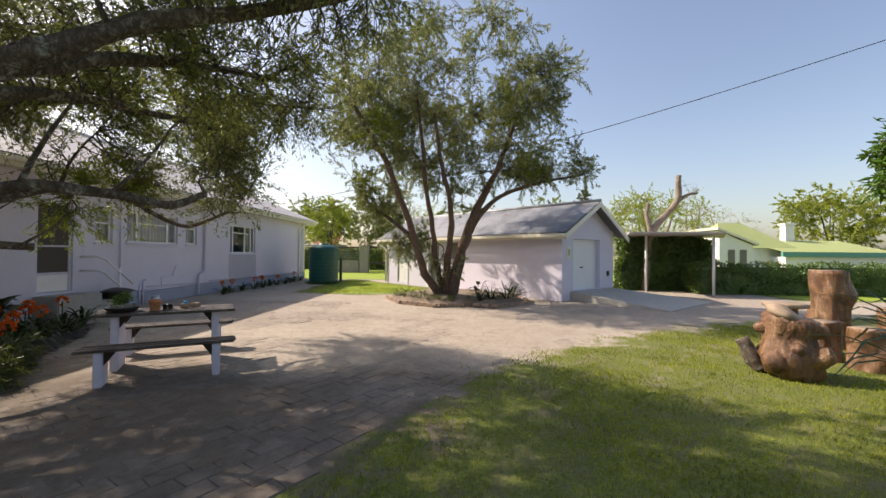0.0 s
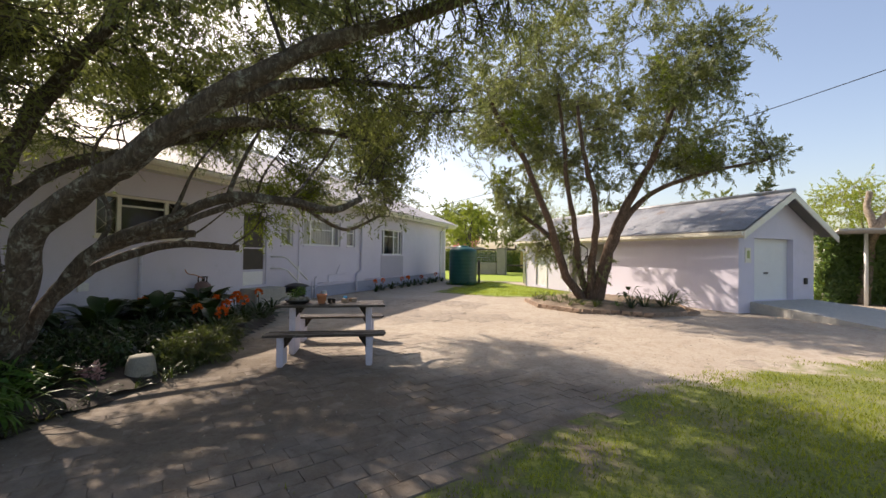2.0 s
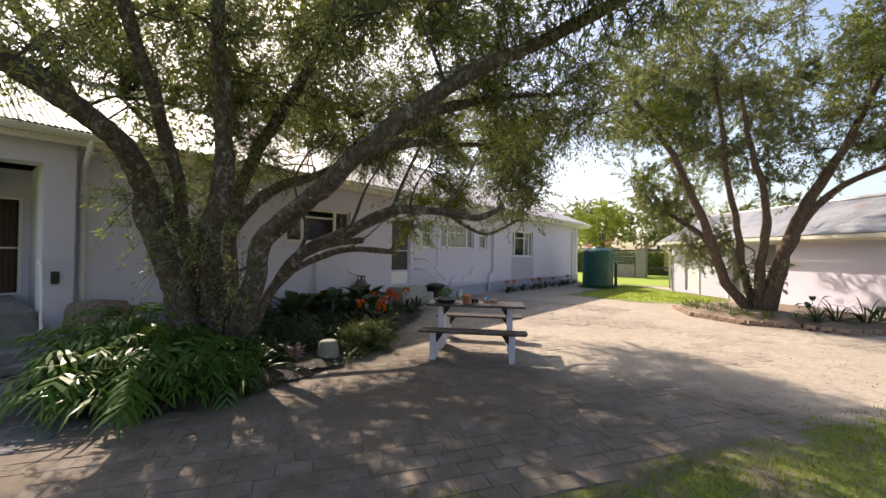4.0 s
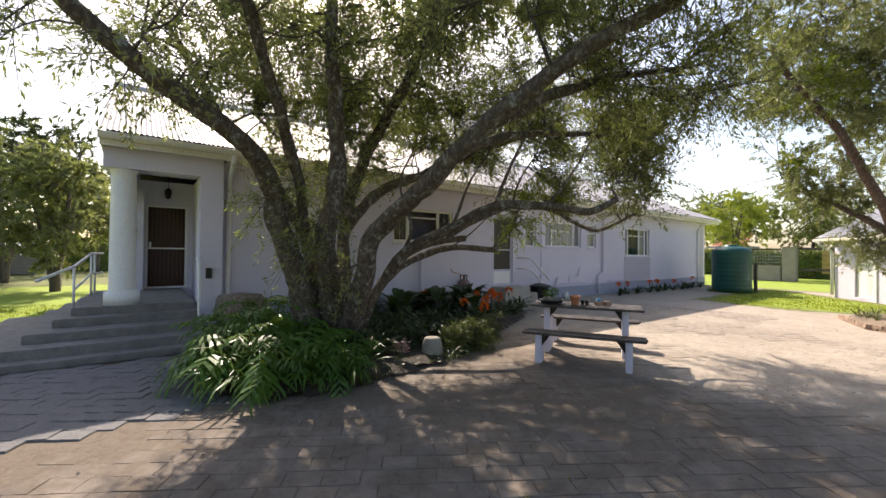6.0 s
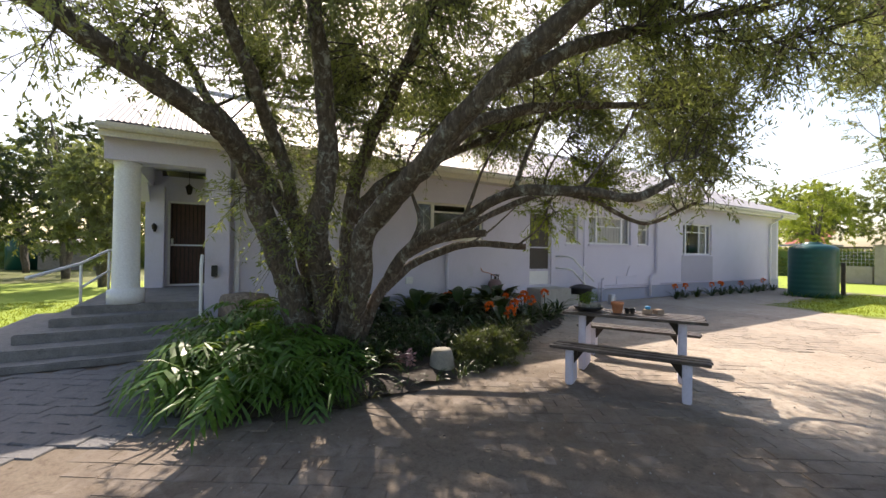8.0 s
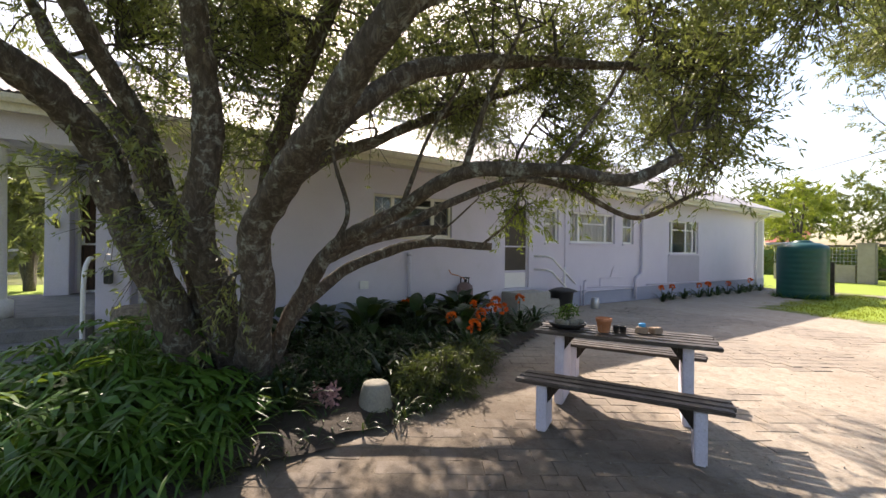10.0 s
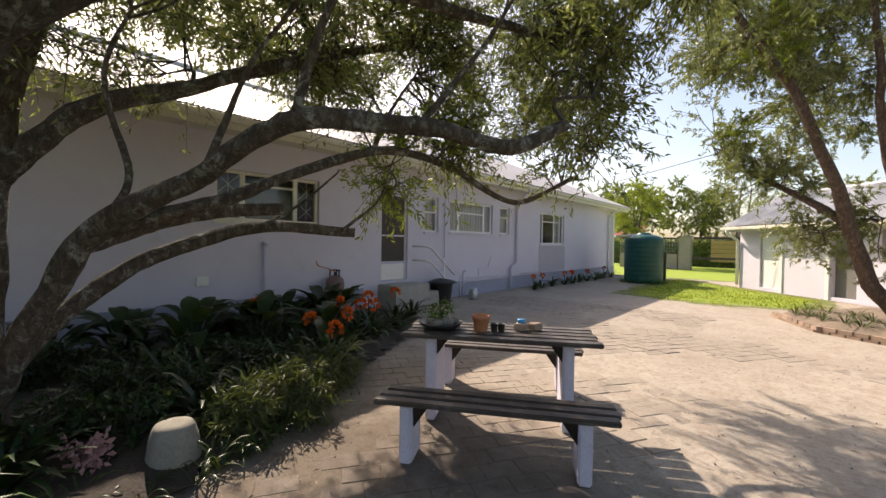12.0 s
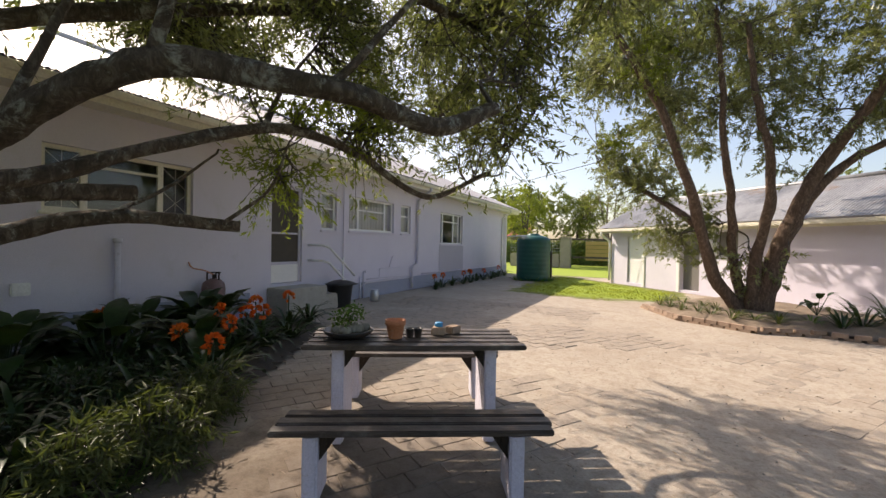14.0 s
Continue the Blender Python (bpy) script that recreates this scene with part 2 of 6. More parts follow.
# near-black in the relief's hollows: crevice shade put into the colour
base(m, mixed(m, ramp(m, g2, ((0.34, (0.9, 0.9, 0.9)), (0.48, (0, 0, 0)))), c, (0.035, 0.02, 0.014)))
bump(m, math_of(m, "ADD", g1, g2), 0.9, 0.03)
M["cut_wood"] = worn("cut_wood", (0.26, 0.18, 0.11), (0.40, 0.31, 0.22), 0.6, scale=5, relief=0.5, grime=(0.14, 0.09, 0.06))


# the ground: sandy drive, lawn and bare patches share one material
def sand_colour(m):
    v = place(m)
    big = noise_of(m, v, 0.45, 8, 0.6, 0.4)
    mid = noise_of(m, v, 3.2, 8, 0.7, 0.5)
    fine = noise_of(m, v, 55.0, 4, 0.7)
    c = ramp(m, big, ((0.3, (0.30, 0.265, 0.215)), (0.7, (0.43, 0.39, 0.325))))
    c = mixed(m, ramp(m, mid, ((0.46, (0, 0, 0)), (0.66, (0.8, 0.8, 0.8)))), c, (0.25, 0.20, 0.15))
    crumb = noise_of(m, v, 14.0, 6, 0.75, 0.3)
    c = mixed(m, ramp(m, crumb, ((0.5, (0, 0, 0)), (0.62, (0.75, 0.75, 0.75)))), c, (0.20, 0.155, 0.115))
    c = mixed(m, 0.3, c, ramp(m, fine, ((0.3, (0.2, 0.15, 0.11)), (0.7, (0.6, 0.5, 0.4)))))
    # brown earth in front, darkened in colour for tree shade; pale loose sand beyond
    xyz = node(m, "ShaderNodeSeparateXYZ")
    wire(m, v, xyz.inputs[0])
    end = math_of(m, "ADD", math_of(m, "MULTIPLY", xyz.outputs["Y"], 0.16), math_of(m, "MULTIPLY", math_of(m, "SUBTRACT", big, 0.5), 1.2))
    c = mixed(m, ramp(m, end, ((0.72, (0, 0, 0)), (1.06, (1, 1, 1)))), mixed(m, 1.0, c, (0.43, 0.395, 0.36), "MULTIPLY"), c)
    return c, big, mid, fine


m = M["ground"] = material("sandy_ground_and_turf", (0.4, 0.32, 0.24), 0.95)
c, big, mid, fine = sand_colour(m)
t1 = noise_of(m, place(m), 1.6, 9, 0.7, 0.4)
t2 = noise_of(m, place(m), 30.0, 5, 0.7)
green = ramp(m, t2, ((0.3, (0.05, 0.07, 0.01)), (0.6, (0.15, 0.18, 0.025)), (0.8, (0.27, 0.26, 0.07))))
cover = node(m, "ShaderNodeAttribute")
cover.attribute_name = "turf"
# fuller grass on the outer lawns, with sunlit brightness put into its colour
sunny_lush = ramp(m, math_of(m, "SUBTRACT", cover.outputs["Fac"], 1.0), ((0.0, (0, 0, 0)), (0.6, (0.85, 0.85, 0.85))))
thin = mixed(m, ramp(m, t1, ((0.30, (0.15, 0.15, 0.15)), (0.52, (0.95, 0.95, 0.95)))), mixed(m, 0.4, c, (0.17, 0.15, 0.08)), green)
thin = mixed(m, sunny_lush, thin, mixed(m, 0.7, green, (0.29, 0.41, 0.02)))
edge = math_of(m, "ADD", cover.outputs["Fac"], math_of(m, "MULTIPLY", math_of(m, "SUBTRACT", t1, 0.5), 1.5))
base(m, mixed(m, ramp(m, edge, ((0.42, (0, 0, 0)), (0.66, (1, 1, 1)))), c, thin))
bump(m, math_of(m, "ADD", math_of(m, "MULTIPLY", mid, 1.0), math_of(m, "MULTIPLY", math_of(m, "ADD", fine, t2), 0.3)), 0.55, 0.02)

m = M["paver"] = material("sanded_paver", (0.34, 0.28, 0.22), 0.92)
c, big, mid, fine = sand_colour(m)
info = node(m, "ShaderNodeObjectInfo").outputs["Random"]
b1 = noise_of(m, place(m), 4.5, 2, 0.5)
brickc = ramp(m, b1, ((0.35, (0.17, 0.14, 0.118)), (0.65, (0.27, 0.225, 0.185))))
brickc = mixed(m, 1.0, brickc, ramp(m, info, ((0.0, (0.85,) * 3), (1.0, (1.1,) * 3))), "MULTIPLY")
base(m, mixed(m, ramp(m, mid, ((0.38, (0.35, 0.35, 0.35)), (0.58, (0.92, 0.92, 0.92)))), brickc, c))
bump(m, math_of(m, "ADD", mid, fine), 0.5, 0.012)


# ---- mesh helpers ----
class Shape:
    """Gathers faces for one mesh."""

    def __init__(self):
        self.v, self.f, self.mat = [], [], []

    def add(self, verts, faces, mi=0):
        o = len(self.v)
        self.v += [tuple(p) for p in verts]
        self.f += [tuple(o + i for i in f) for f in faces]
        self.mat += [mi] * len(faces)

    def box(self, lo, hi, mi=0, m=None):
        (a, b, c), (d, e, f) = lo, hi
        v = [(a, b, c), (d, b, c), (d, e, c), (a, e, c), (a, b, f), (d, b, f), (d, e, f), (a, e, f)]
        if m is not None:
            v = [m @ Vector(p) for p in v]
        self.add(v, [(3, 2, 1, 0), (4, 5, 6, 7), (0, 1, 5, 4), (1, 2, 6, 5), (2, 3, 7, 6), (3, 0, 4, 7)], mi)

    def tube(self, pts, radii, sides=8, mi=0, lump=0.0, close=True):
        pts = [Vector(p) for p in pts]
        n = len(pts)
        if isinstance(radii, (int, float)):
            radii = [radii] * n
        ref = Vector((0.31, 0.87, 0.38))
        rings, o = [], len(self.v)
        d0 = (pts[1] - pts[0]).normalized()
        a = d0.cross(ref).normalized()
        for i, p in enumerate(pts):
            d = (pts[min(i + 1, n - 1)] - pts[max(i - 1, 0)]).normalized()
            a = (a - d * a.dot(d)).normalized()
            b = d.cross(a)
            for k in range(sides):
                t = 2 * math.pi * k / sides
                r = radii[i]
                if lump:
                    w = a * math.cos(t) + b * math.sin(t)
                    r *= 1 + lump * 0.8 * noise.noise(p * 2.3 + w * 1.7) + lump * 0.7 * noise.noise(p * 11 + w * 4)
                self.v.append(tuple(p + (a * math.cos(t) + b * math.sin(t)) * r))
        for i in range(n - 1):
            for k in range(sides):
                q = (k + 1) % sides
                self.f.append((o + i * sides + k, o + i * sides + q, o + (i + 1) * sides + q, o + (i + 1) * sides + k))
                self.mat.append(mi)
        if close:
            self.f.append(tuple(o + k for k in reversed(range(sides))))
            self.f.append(tuple(o + (n - 1) * sides + k for k in range(sides)))
            self.mat += [mi, mi]

    def lathe(self, profile, sides=32, at=(0, 0, 0), mi=0, wob=0.0):
        """profile: (radius, z) from the bottom up."""
        o = len(self.v)
        for r, z in profile:
            for k in range(sides):
                t = 2 * math.pi * k / sides
                q = r * (1 + wob * noise.noise(Vector((math.cos(t) * 1.6, math.sin(t) * 1.6, z * 2.5 + at[0]))))
                self.v.append((at[0] + q * math.cos(t), at[1] + q * math.sin(t), at[2] + z))
        for i in range(len(profile) - 1):
            for k in range(sides):
                q = (k + 1) % sides
                self.f.append((o + i * sides + k, o + i * sides + q, o + (i + 1) * sides + q, o + (i + 1) * sides + k))
                self.mat.append(mi)
        self.f.append(tuple(o + k for k in reversed(range(sides))))
        self.f.append(tuple(o + (len(profile) - 1) * sides + k for k in range(sides)))
        self.mat += [mi, mi]

    def mesh(self, name, mats, smooth=False, bevel=0.0, weld=False):
        me = bpy.data.meshes.new(name)
        me.from_pydata(self.v, [], self.f)
        for q in mats if isinstance(mats, (list, tuple)) else [mats]:
            me.materials.append(q)
        me.polygons.foreach_set("material_index", self.mat)
        if bevel or weld:
            bm = bmesh.new()
            bm.from_mesh(me)
            if weld:
                bmesh.ops.remove_doubles(bm, verts=bm.verts, dist=0.0005)
            if bevel:
                bmesh.ops.bevel(bm, geom=[e for e in bm.edges if len(e.link_faces) == 2 and e.calc_face_angle(0) > 0.6], offset=bevel, segments=2, affect="EDGES", clamp_overlap=True)
            bm.to_mesh(me)
            bm.free()
        if smooth:
            me.polygons.foreach_set("use_smooth", [True] * len(me.polygons))
        me.update()
        return me

    def make(self, name, mats, parent=None, smooth=False, bevel=0.0, weld=False):
        ob = new(name, self.mesh(name, mats, smooth, bevel, weld))
        ob.parent = parent
        return ob


def thing(name, m, label, category, group="", kind=""):
    """The empty at a thing's base that carries its parts."""
    e = new(name)
    e.empty_display_size = 0.2
    e.matrix_basis = m
    return tagged(e, label, category, group, kind)


def pane_wall(s, axis, at, thick, u0, u1, z0, z1, holes, mi=0):
    """A wall in the plane x = at (axis 'x') or y = at, of some thickness, with holes (u0, u1, z0, z1) through it."""
    us = sorted({u0, u1, *[h[0] for h in holes], *[h[1] for h in holes]})
    zs = sorted({z0, z1, *[h[2] for h in holes], *[h[3] for h in holes]})
    solid = {}
    for i in range(len(us) - 1):
        for j in range(len(zs) - 1):
            u, z = (us[i] + us[i + 1]) / 2, (zs[j] + zs[j + 1]) / 2
            solid[i, j] = not any(h[0] < u < h[1] and h[2] < z < h[3] for h in holes)

    def p(u, z, d):
        return (at + d, u, z) if axis == "x" else (u, at + d, z)

    for (i, j), yes in solid.items():
        if not yes:
            continue
        a, b, c, d = us[i], us[i + 1], zs[j], zs[j + 1]
        s.add([p(a, c, 0), p(b, c, 0), p(b, d, 0), p(a, d, 0)], [(0, 1, 2, 3)], mi)
        s.add([p(a, c, thick), p(b, c, thick), p(b, d, thick), p(a, d, thick)], [(3, 2, 1, 0)], mi)
        for di, dj, e in ((-1, 0, ((a, d), (a, c))), (1, 0, ((b, c), (b, d))), (0, -1, ((a, c), (b, c))), (0, 1, ((b, d), (a, d)))):
            if not solid.get((i + di, j + dj), False):
                (ua, za), (ub, zb) = e
                s.add([p(ua, za, 0), p(ua, za, thick), p(ub, zb, thick), p(ub, zb, 0)], [(0, 1, 2, 3)], mi)


# ---- ground ----
def lawn_side(x, y):
    """Above 0 on the front lawn, by a line that runs beside the drive."""
    line = ((-2.6, -6.0), (-2.3, 0.6), (-1.9, 1.7), (-1.2, 2.7), (-0.1, 4.3), (0.5, 5.6), (2.0, 7.1), (6.4, 10.0), (13.0, 11.6), (30.0, 12.0))
    best, side = 1e9, 0
    for (ax, ay), (bx, by) in zip(line[:-1], line[1:]):
        t = max(0, min(1, ((x - ax) * (bx - ax) + (y - ay) * (by - ay)) / ((bx - ax) ** 2 + (by - ay) ** 2)))
        px, py = ax + t * (bx - ax), ay + t * (by - ay)
        d = math.hypot(x - px, y - py)
        if d < best:
            best = d
            side = d if (bx - ax) * (y - ay) - (by - ay) * (x - ax) < 0 else -d
    return side


def turf(x, y):
    """How far a place lies inside grass, in metres; below 0 on the drive."""
    d = lawn_side(x, y)
    d = max(d, min(y - 15.3 - 0.3 * abs(x + 3.9), x + 6.6, -1.3 - x - max(0, y - 19) * 0.9))
    d = max(d, y - 24.5, -20.0 - x)
    d = max(d, min(-7.5 - x, -2.3 - y - max(0, (x + 8.6) * 1.2)), min(-9.3 - x, -0.9 - y))
    return max(d, min(x - 12.5, y - 15.0))


def ground():
    s = Shape()
    x0, x1, y0, y1, step = -24.0, 26.0, -14.0, 46.0, 0.4
    nx, ny = int((x1 - x0) / step), int((y1 - y0) / step)
    cover = []
    for j in range(ny + 1):
        for i in range(nx + 1):
            x, y = x0 + i * step, y0 + j * step
            t = max(-1.0, min(1.0, turf(x, y)))
            cover.append(0.5 + 0.5 * t + (1.2 * max(0, t) if y > 13 or x < -7 else 0.0))
            z = 0.005 * noise.noise(Vector((x * 0.6, y * 0.6, 0))) + 0.02 * max(0, t) * noise.noise(Vector((x * 0.9, y * 0.9, 5)))
            s.v.append((x, y, z - 0.008))
    for j in range(ny):
        for i in range(nx):
            a = j * (nx + 1) + i
            s.f.append((a, a + 1, a + nx + 2, a + nx + 1))
            s.mat.append(0)
    R = 900.0
    X0, X1, Y0, Y1 = x0, x0 + nx * step, y0, y0 + ny * step
    o = len(s.v)
    s.v += [(-R, -R, -0.03), (R, -R, -0.03), (R, R, -0.03), (-R, R, -0.03), (X0, Y0, -0.03), (X1, Y0, -0.03), (X1, Y1, -0.03), (X0, Y1, -0.03)]
    cover += [1.0] * 8
    for q in ((0, 1, 5, 4), (1, 2, 6, 5), (2, 3, 7, 6), (3, 0, 4, 7)):
        s.f.append(tuple(o + k for k in q))
        s.mat.append(0)
    ob = s.make("ground", M["ground"], smooth=True)
    ob.data.attributes.new("turf", "FLOAT", "POINT").data.foreach_set("value", cover)
    return tagged(ob, "sandy drive with patchy green lawn beside it", "ground", kind="structure")


GROUND = ground()

# ---- house ----
HX, EAVE_X, EAVE_Z = -9.435, -8.93, 3.50
HOUSE = thing("house", pose(0, 0, 0), "long single-storey lilac house with a corrugated metal roof", "house")
OPEN = {"w1": (5.11, 7.07, 1.87, 2.755), "door": (8.70, 9.56, 0.62, 2.72), "n1": (10.16, 10.70, 1.82, 2.755), "w2": (11.18, 13.30, 1.84, 2.755), "n2": (13.70, 14.30, 1.85, 2.755), "w3": (16.48, 18.58, 1.54, 2.755)}
END = 24.75


def house_walls():
    s = Shape()
    pane_wall(s, "x", HX, -0.25, 1.15, END, 0.0, EAVE_Z + 0.12, list(OPEN.values()))
    s.make("wall", M["plaster"], HOUSE)
    s = Shape()
    pane_wall(s, "y", END - 0.25, 0.25, -18.2, HX - 0.25, 0.0, EAVE_Z + 0.12, [])
    pane_wall(s, "x", -18.2, -0.25, -0.4, END, 0.0, EAVE_Z + 0.12, [])
    pane_wall(s, "y", -0.4, 0.25, -18.2, -12.75, 0.0, EAVE_Z + 0.12, [])
    s.make("wall", M["plaster"], HOUSE)
    # porch: back wall with the front door's opening, side wall, pier, beam over the column
    s = Shape()
    pane_wall(s, "x", -12.75, -0.2, -0.15, 0.98, 0.0, 3.3, [(-0.02, 0.86, 0.62, 2.70)])
    pane_wall(s, "y", 0.98, 0.25, -12.95, HX - 0.004, 0.0, 3.3, [])
    s.box((-12.75, -0.42, 0.0), (-12.25, -0.06, 3.0))
    s.make("wall", M["plaster"], HOUSE, bevel=0.01)
    s = Shape()
    s.box((HX - 0.3, 0.76, 0.0), (-9.13, 1.15, 3.0))
    s.make("pier", M["plaster"], HOUSE, bevel=0.012)
    s = Shape()
    s.box((-9.6, -0.66, 2.98), (-9.16, 1.15, 3.42))
    s.box((-12.95, -0.62, 2.98), (-9.6, -0.3, 3.42))
    # sloping corner brackets of the side opening
    for x, d in ((-9.75, -1), (-12.25, 1)):
        s.add([(x, -0.58, 2.98), (x, -0.34, 2.98), (x + 0.55 * d, -0.34, 2.98), (x + 0.55 * d, -0.58, 2.98), (x, -0.58, 2.6), (x, -0.34, 2.6)], [(0, 3, 4), (1, 5, 2), (4, 3, 2, 5), (0, 4, 5, 1)])
    s.make("beam", M["plaster"], HOUSE)
    s = Shape()
    s.box((-12.75, -0.66, 3.43), (-8.95, 1.2, 3.46))
    s.make("porch_ceiling", M["white"], HOUSE)
    # round column on a square base
    s = Shape()
    s.lathe([(0.26, 0.0), (0.26, 0.22), (0.2, 0.24), (0.195, 0.26), (0.18, 2.2), (0.175, 2.30), (0.2, 2.32), (0.2, 2.36)], 28, (-9.38, -0.38, 0.62))
    s.make("column", M["white"], HOUSE, smooth=True)
    # plinth band, a few mm proud
    s = Shape()
    s.box((HX - 0.1, 1.16, 0.0), (HX + 0.022, 8.2, 0.50))
    s.box((HX - 0.1, 10.0, 0.0), (HX + 0.022, END, 0.44))
    s.make("plinth", M["plinth"], HOUSE, bevel=0.006)
    s = Shape()
    s.box((HX - 0.1, 16.40, 0.44), (HX + 0.006, 18.66, 1.50))
    s.make("panel", M["mauve"], HOUSE)
    s = Shape()
    s.box((HX - 0.1, 24.05, 0.44), (HX + 0.006, 24.55, 3.3))
    s.make("panel", M["mauve"], HOUSE)
    # closed rooms behind the windows; a dark colour stands in for their dimness
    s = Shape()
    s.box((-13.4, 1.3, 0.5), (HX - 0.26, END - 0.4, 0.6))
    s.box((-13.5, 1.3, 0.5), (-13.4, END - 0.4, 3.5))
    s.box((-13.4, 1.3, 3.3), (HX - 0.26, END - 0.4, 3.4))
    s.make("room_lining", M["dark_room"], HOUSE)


def corrugated(s, u0, u1, eave, ridge, wave=0.0762, amp=0.011, limit=None, mi=0):
    """A corrugated slope; u runs along the eave, eave(u) and ridge(u) give its two ends."""
    n = int((u1 - u0) / wave * 4)
    o = len(s.v)
    for i in range(n + 1):
        u = u0 + (u1 - u0) * i / n
        h = amp * math.sin(2 * math.pi * u / wave)
        a, b = Vector(eave(u)), Vector(ridge(u))
        for k in range(4):
            p = a.lerp(b, k / 3)
            s.v.append((p.x, p.y, p.z + h))
    for i in range(n):
        for k in range(3):
            a = o + i * 4 + k
            s.f.append((a, a + 4, a + 5, a + 1))
            s.mat.append(mi)


def house_roof():
    pitch = math.tan(radians(25))
    y0, y1, xr = -0.72, 25.4, -13.8
    ez = EAVE_Z + 0.07
    rz = ez + (EAVE_X - xr) * pitch

    def top(y):
        back = min(1.0, max(0.0, (y1 - y) / (EAVE_X - xr)))
        return (EAVE_X + (xr - EAVE_X) * back, y, ez + (rz - ez) * back)

    s = Shape()
    corrugated(s, y0, y1, lambda y: (EAVE_X + 0.06, y, ez - 0.06 * pitch), top)
    corrugated(s, xr - (EAVE_X - xr), EAVE_X, lambda x: (x, y1, ez), lambda x: (x, y1 - min(EAVE_X - x, x - (2 * xr - EAVE_X)), ez + pitch * min(EAVE_X - x, x - (2 * xr - EAVE_X))))
    s.add([(xr, y0, rz), (xr, y1 - 4.8, rz), (2 * xr - EAVE_X, y1, ez), (2 * xr - EAVE_X, y0, ez)], [(0, 1, 2, 3)])
    ob = s.make("roof", M["zinc"], HOUSE, smooth=True)
    tagged(ob, "pale corrugated metal roof")
    s = Shape()
    s.add([(EAVE_X, y0 + 0.1, ez - 0.05), (xr, y0 + 0.1, rz - 0.05), (2 * xr - EAVE_X, y0 + 0.1, ez - 0.05)], [(0, 1, 2)])
    s.make("gable", M["plaster"], HOUSE)
    # ridge capping
    s = Shape()
    s.tube([(xr, y0, rz + 0.01), (xr, y1 - 4.87, rz + 0.01)], 0.09, 10)
    s.make("ridge_cap", M["zinc"], HOUSE, smooth=True)
    # fascia, gutter and soffit
    s = Shape()
    s.box((EAVE_X - 0.045, y0 + 0.02, EAVE_Z - 0.20), (EAVE_X - 0.01, y1, EAVE_Z + 0.03))
    s.box((-18.5, y1 - 0.04, EAVE_Z - 0.20), (EAVE_X - 0.05, y1 - 0.005, EAVE_Z + 0.03))
    s.box((xr, y0 + 0.03, EAVE_Z - 0.2), (EAVE_X - 0.05, y0 + 0.06, EAVE_Z + 0.03))
    s.make("fascia", M["cream"], HOUSE)
    s = Shape()
    prof = [(0.0, 0.06), (0.0, -0.05), (0.035, -0.075), (0.085, -0.07), (0.105, -0.03), (0.11, 0.03), (0.1, 0.035), (0.09, -0.02), (0.02, -0.04), (0.01, 0.05)]
    for y in (y0, y1):
        s.v += [(EAVE_X - 0.008 + a, y, EAVE_Z - 0.03 + b) for a, b in prof]
    n = len(prof)
    for k in range(n):
        s.f.append((k, (k + 1) % n, n + (k + 1) % n, n + k))
        s.mat.append(0)
    s.f += [tuple(range(n)), tuple(reversed(range(n, 2 * n)))]
    s.mat += [0, 0]
    s.make("gutter", M["cream"], HOUSE)
    s = Shape()
    s.box((HX + 0.003, 1.2, EAVE_Z - 0.17), (EAVE_X - 0.05, y1 - 0.05, EAVE_Z - 0.15))
    s.make("soffit", M["cream"], HOUSE)


def downpipe(y, foot=None):
    s = Shape()
    x = HX + 0.07
    pts = [(EAVE_X + 0.04, y, EAVE_Z - 0.07), (EAVE_X + 0.02, y, EAVE_Z - 0.2), (x, y, EAVE_Z - 0.5), (x, y, 0.95)]
    if foot is None:
        pts += [(x, y, 0.1)]
    else:
        pts += [(x + 0.01, y - 0.05, 0.86), (x + 0.03, y - foot + 0.06, 0.76), (x + 0.04, y - foot, 0.68), (x + 0.04, y - foot, 0.08)]
    s.tube(pts, 0.045, 10)
    for z in (1.3, 2.4):
        s.tube([(x, y, z), (x, y, z + 0.04)], 0.053, 10)
    s.make("downpipe", M["legs"] if foot else M["white"], HOUSE, smooth=True)


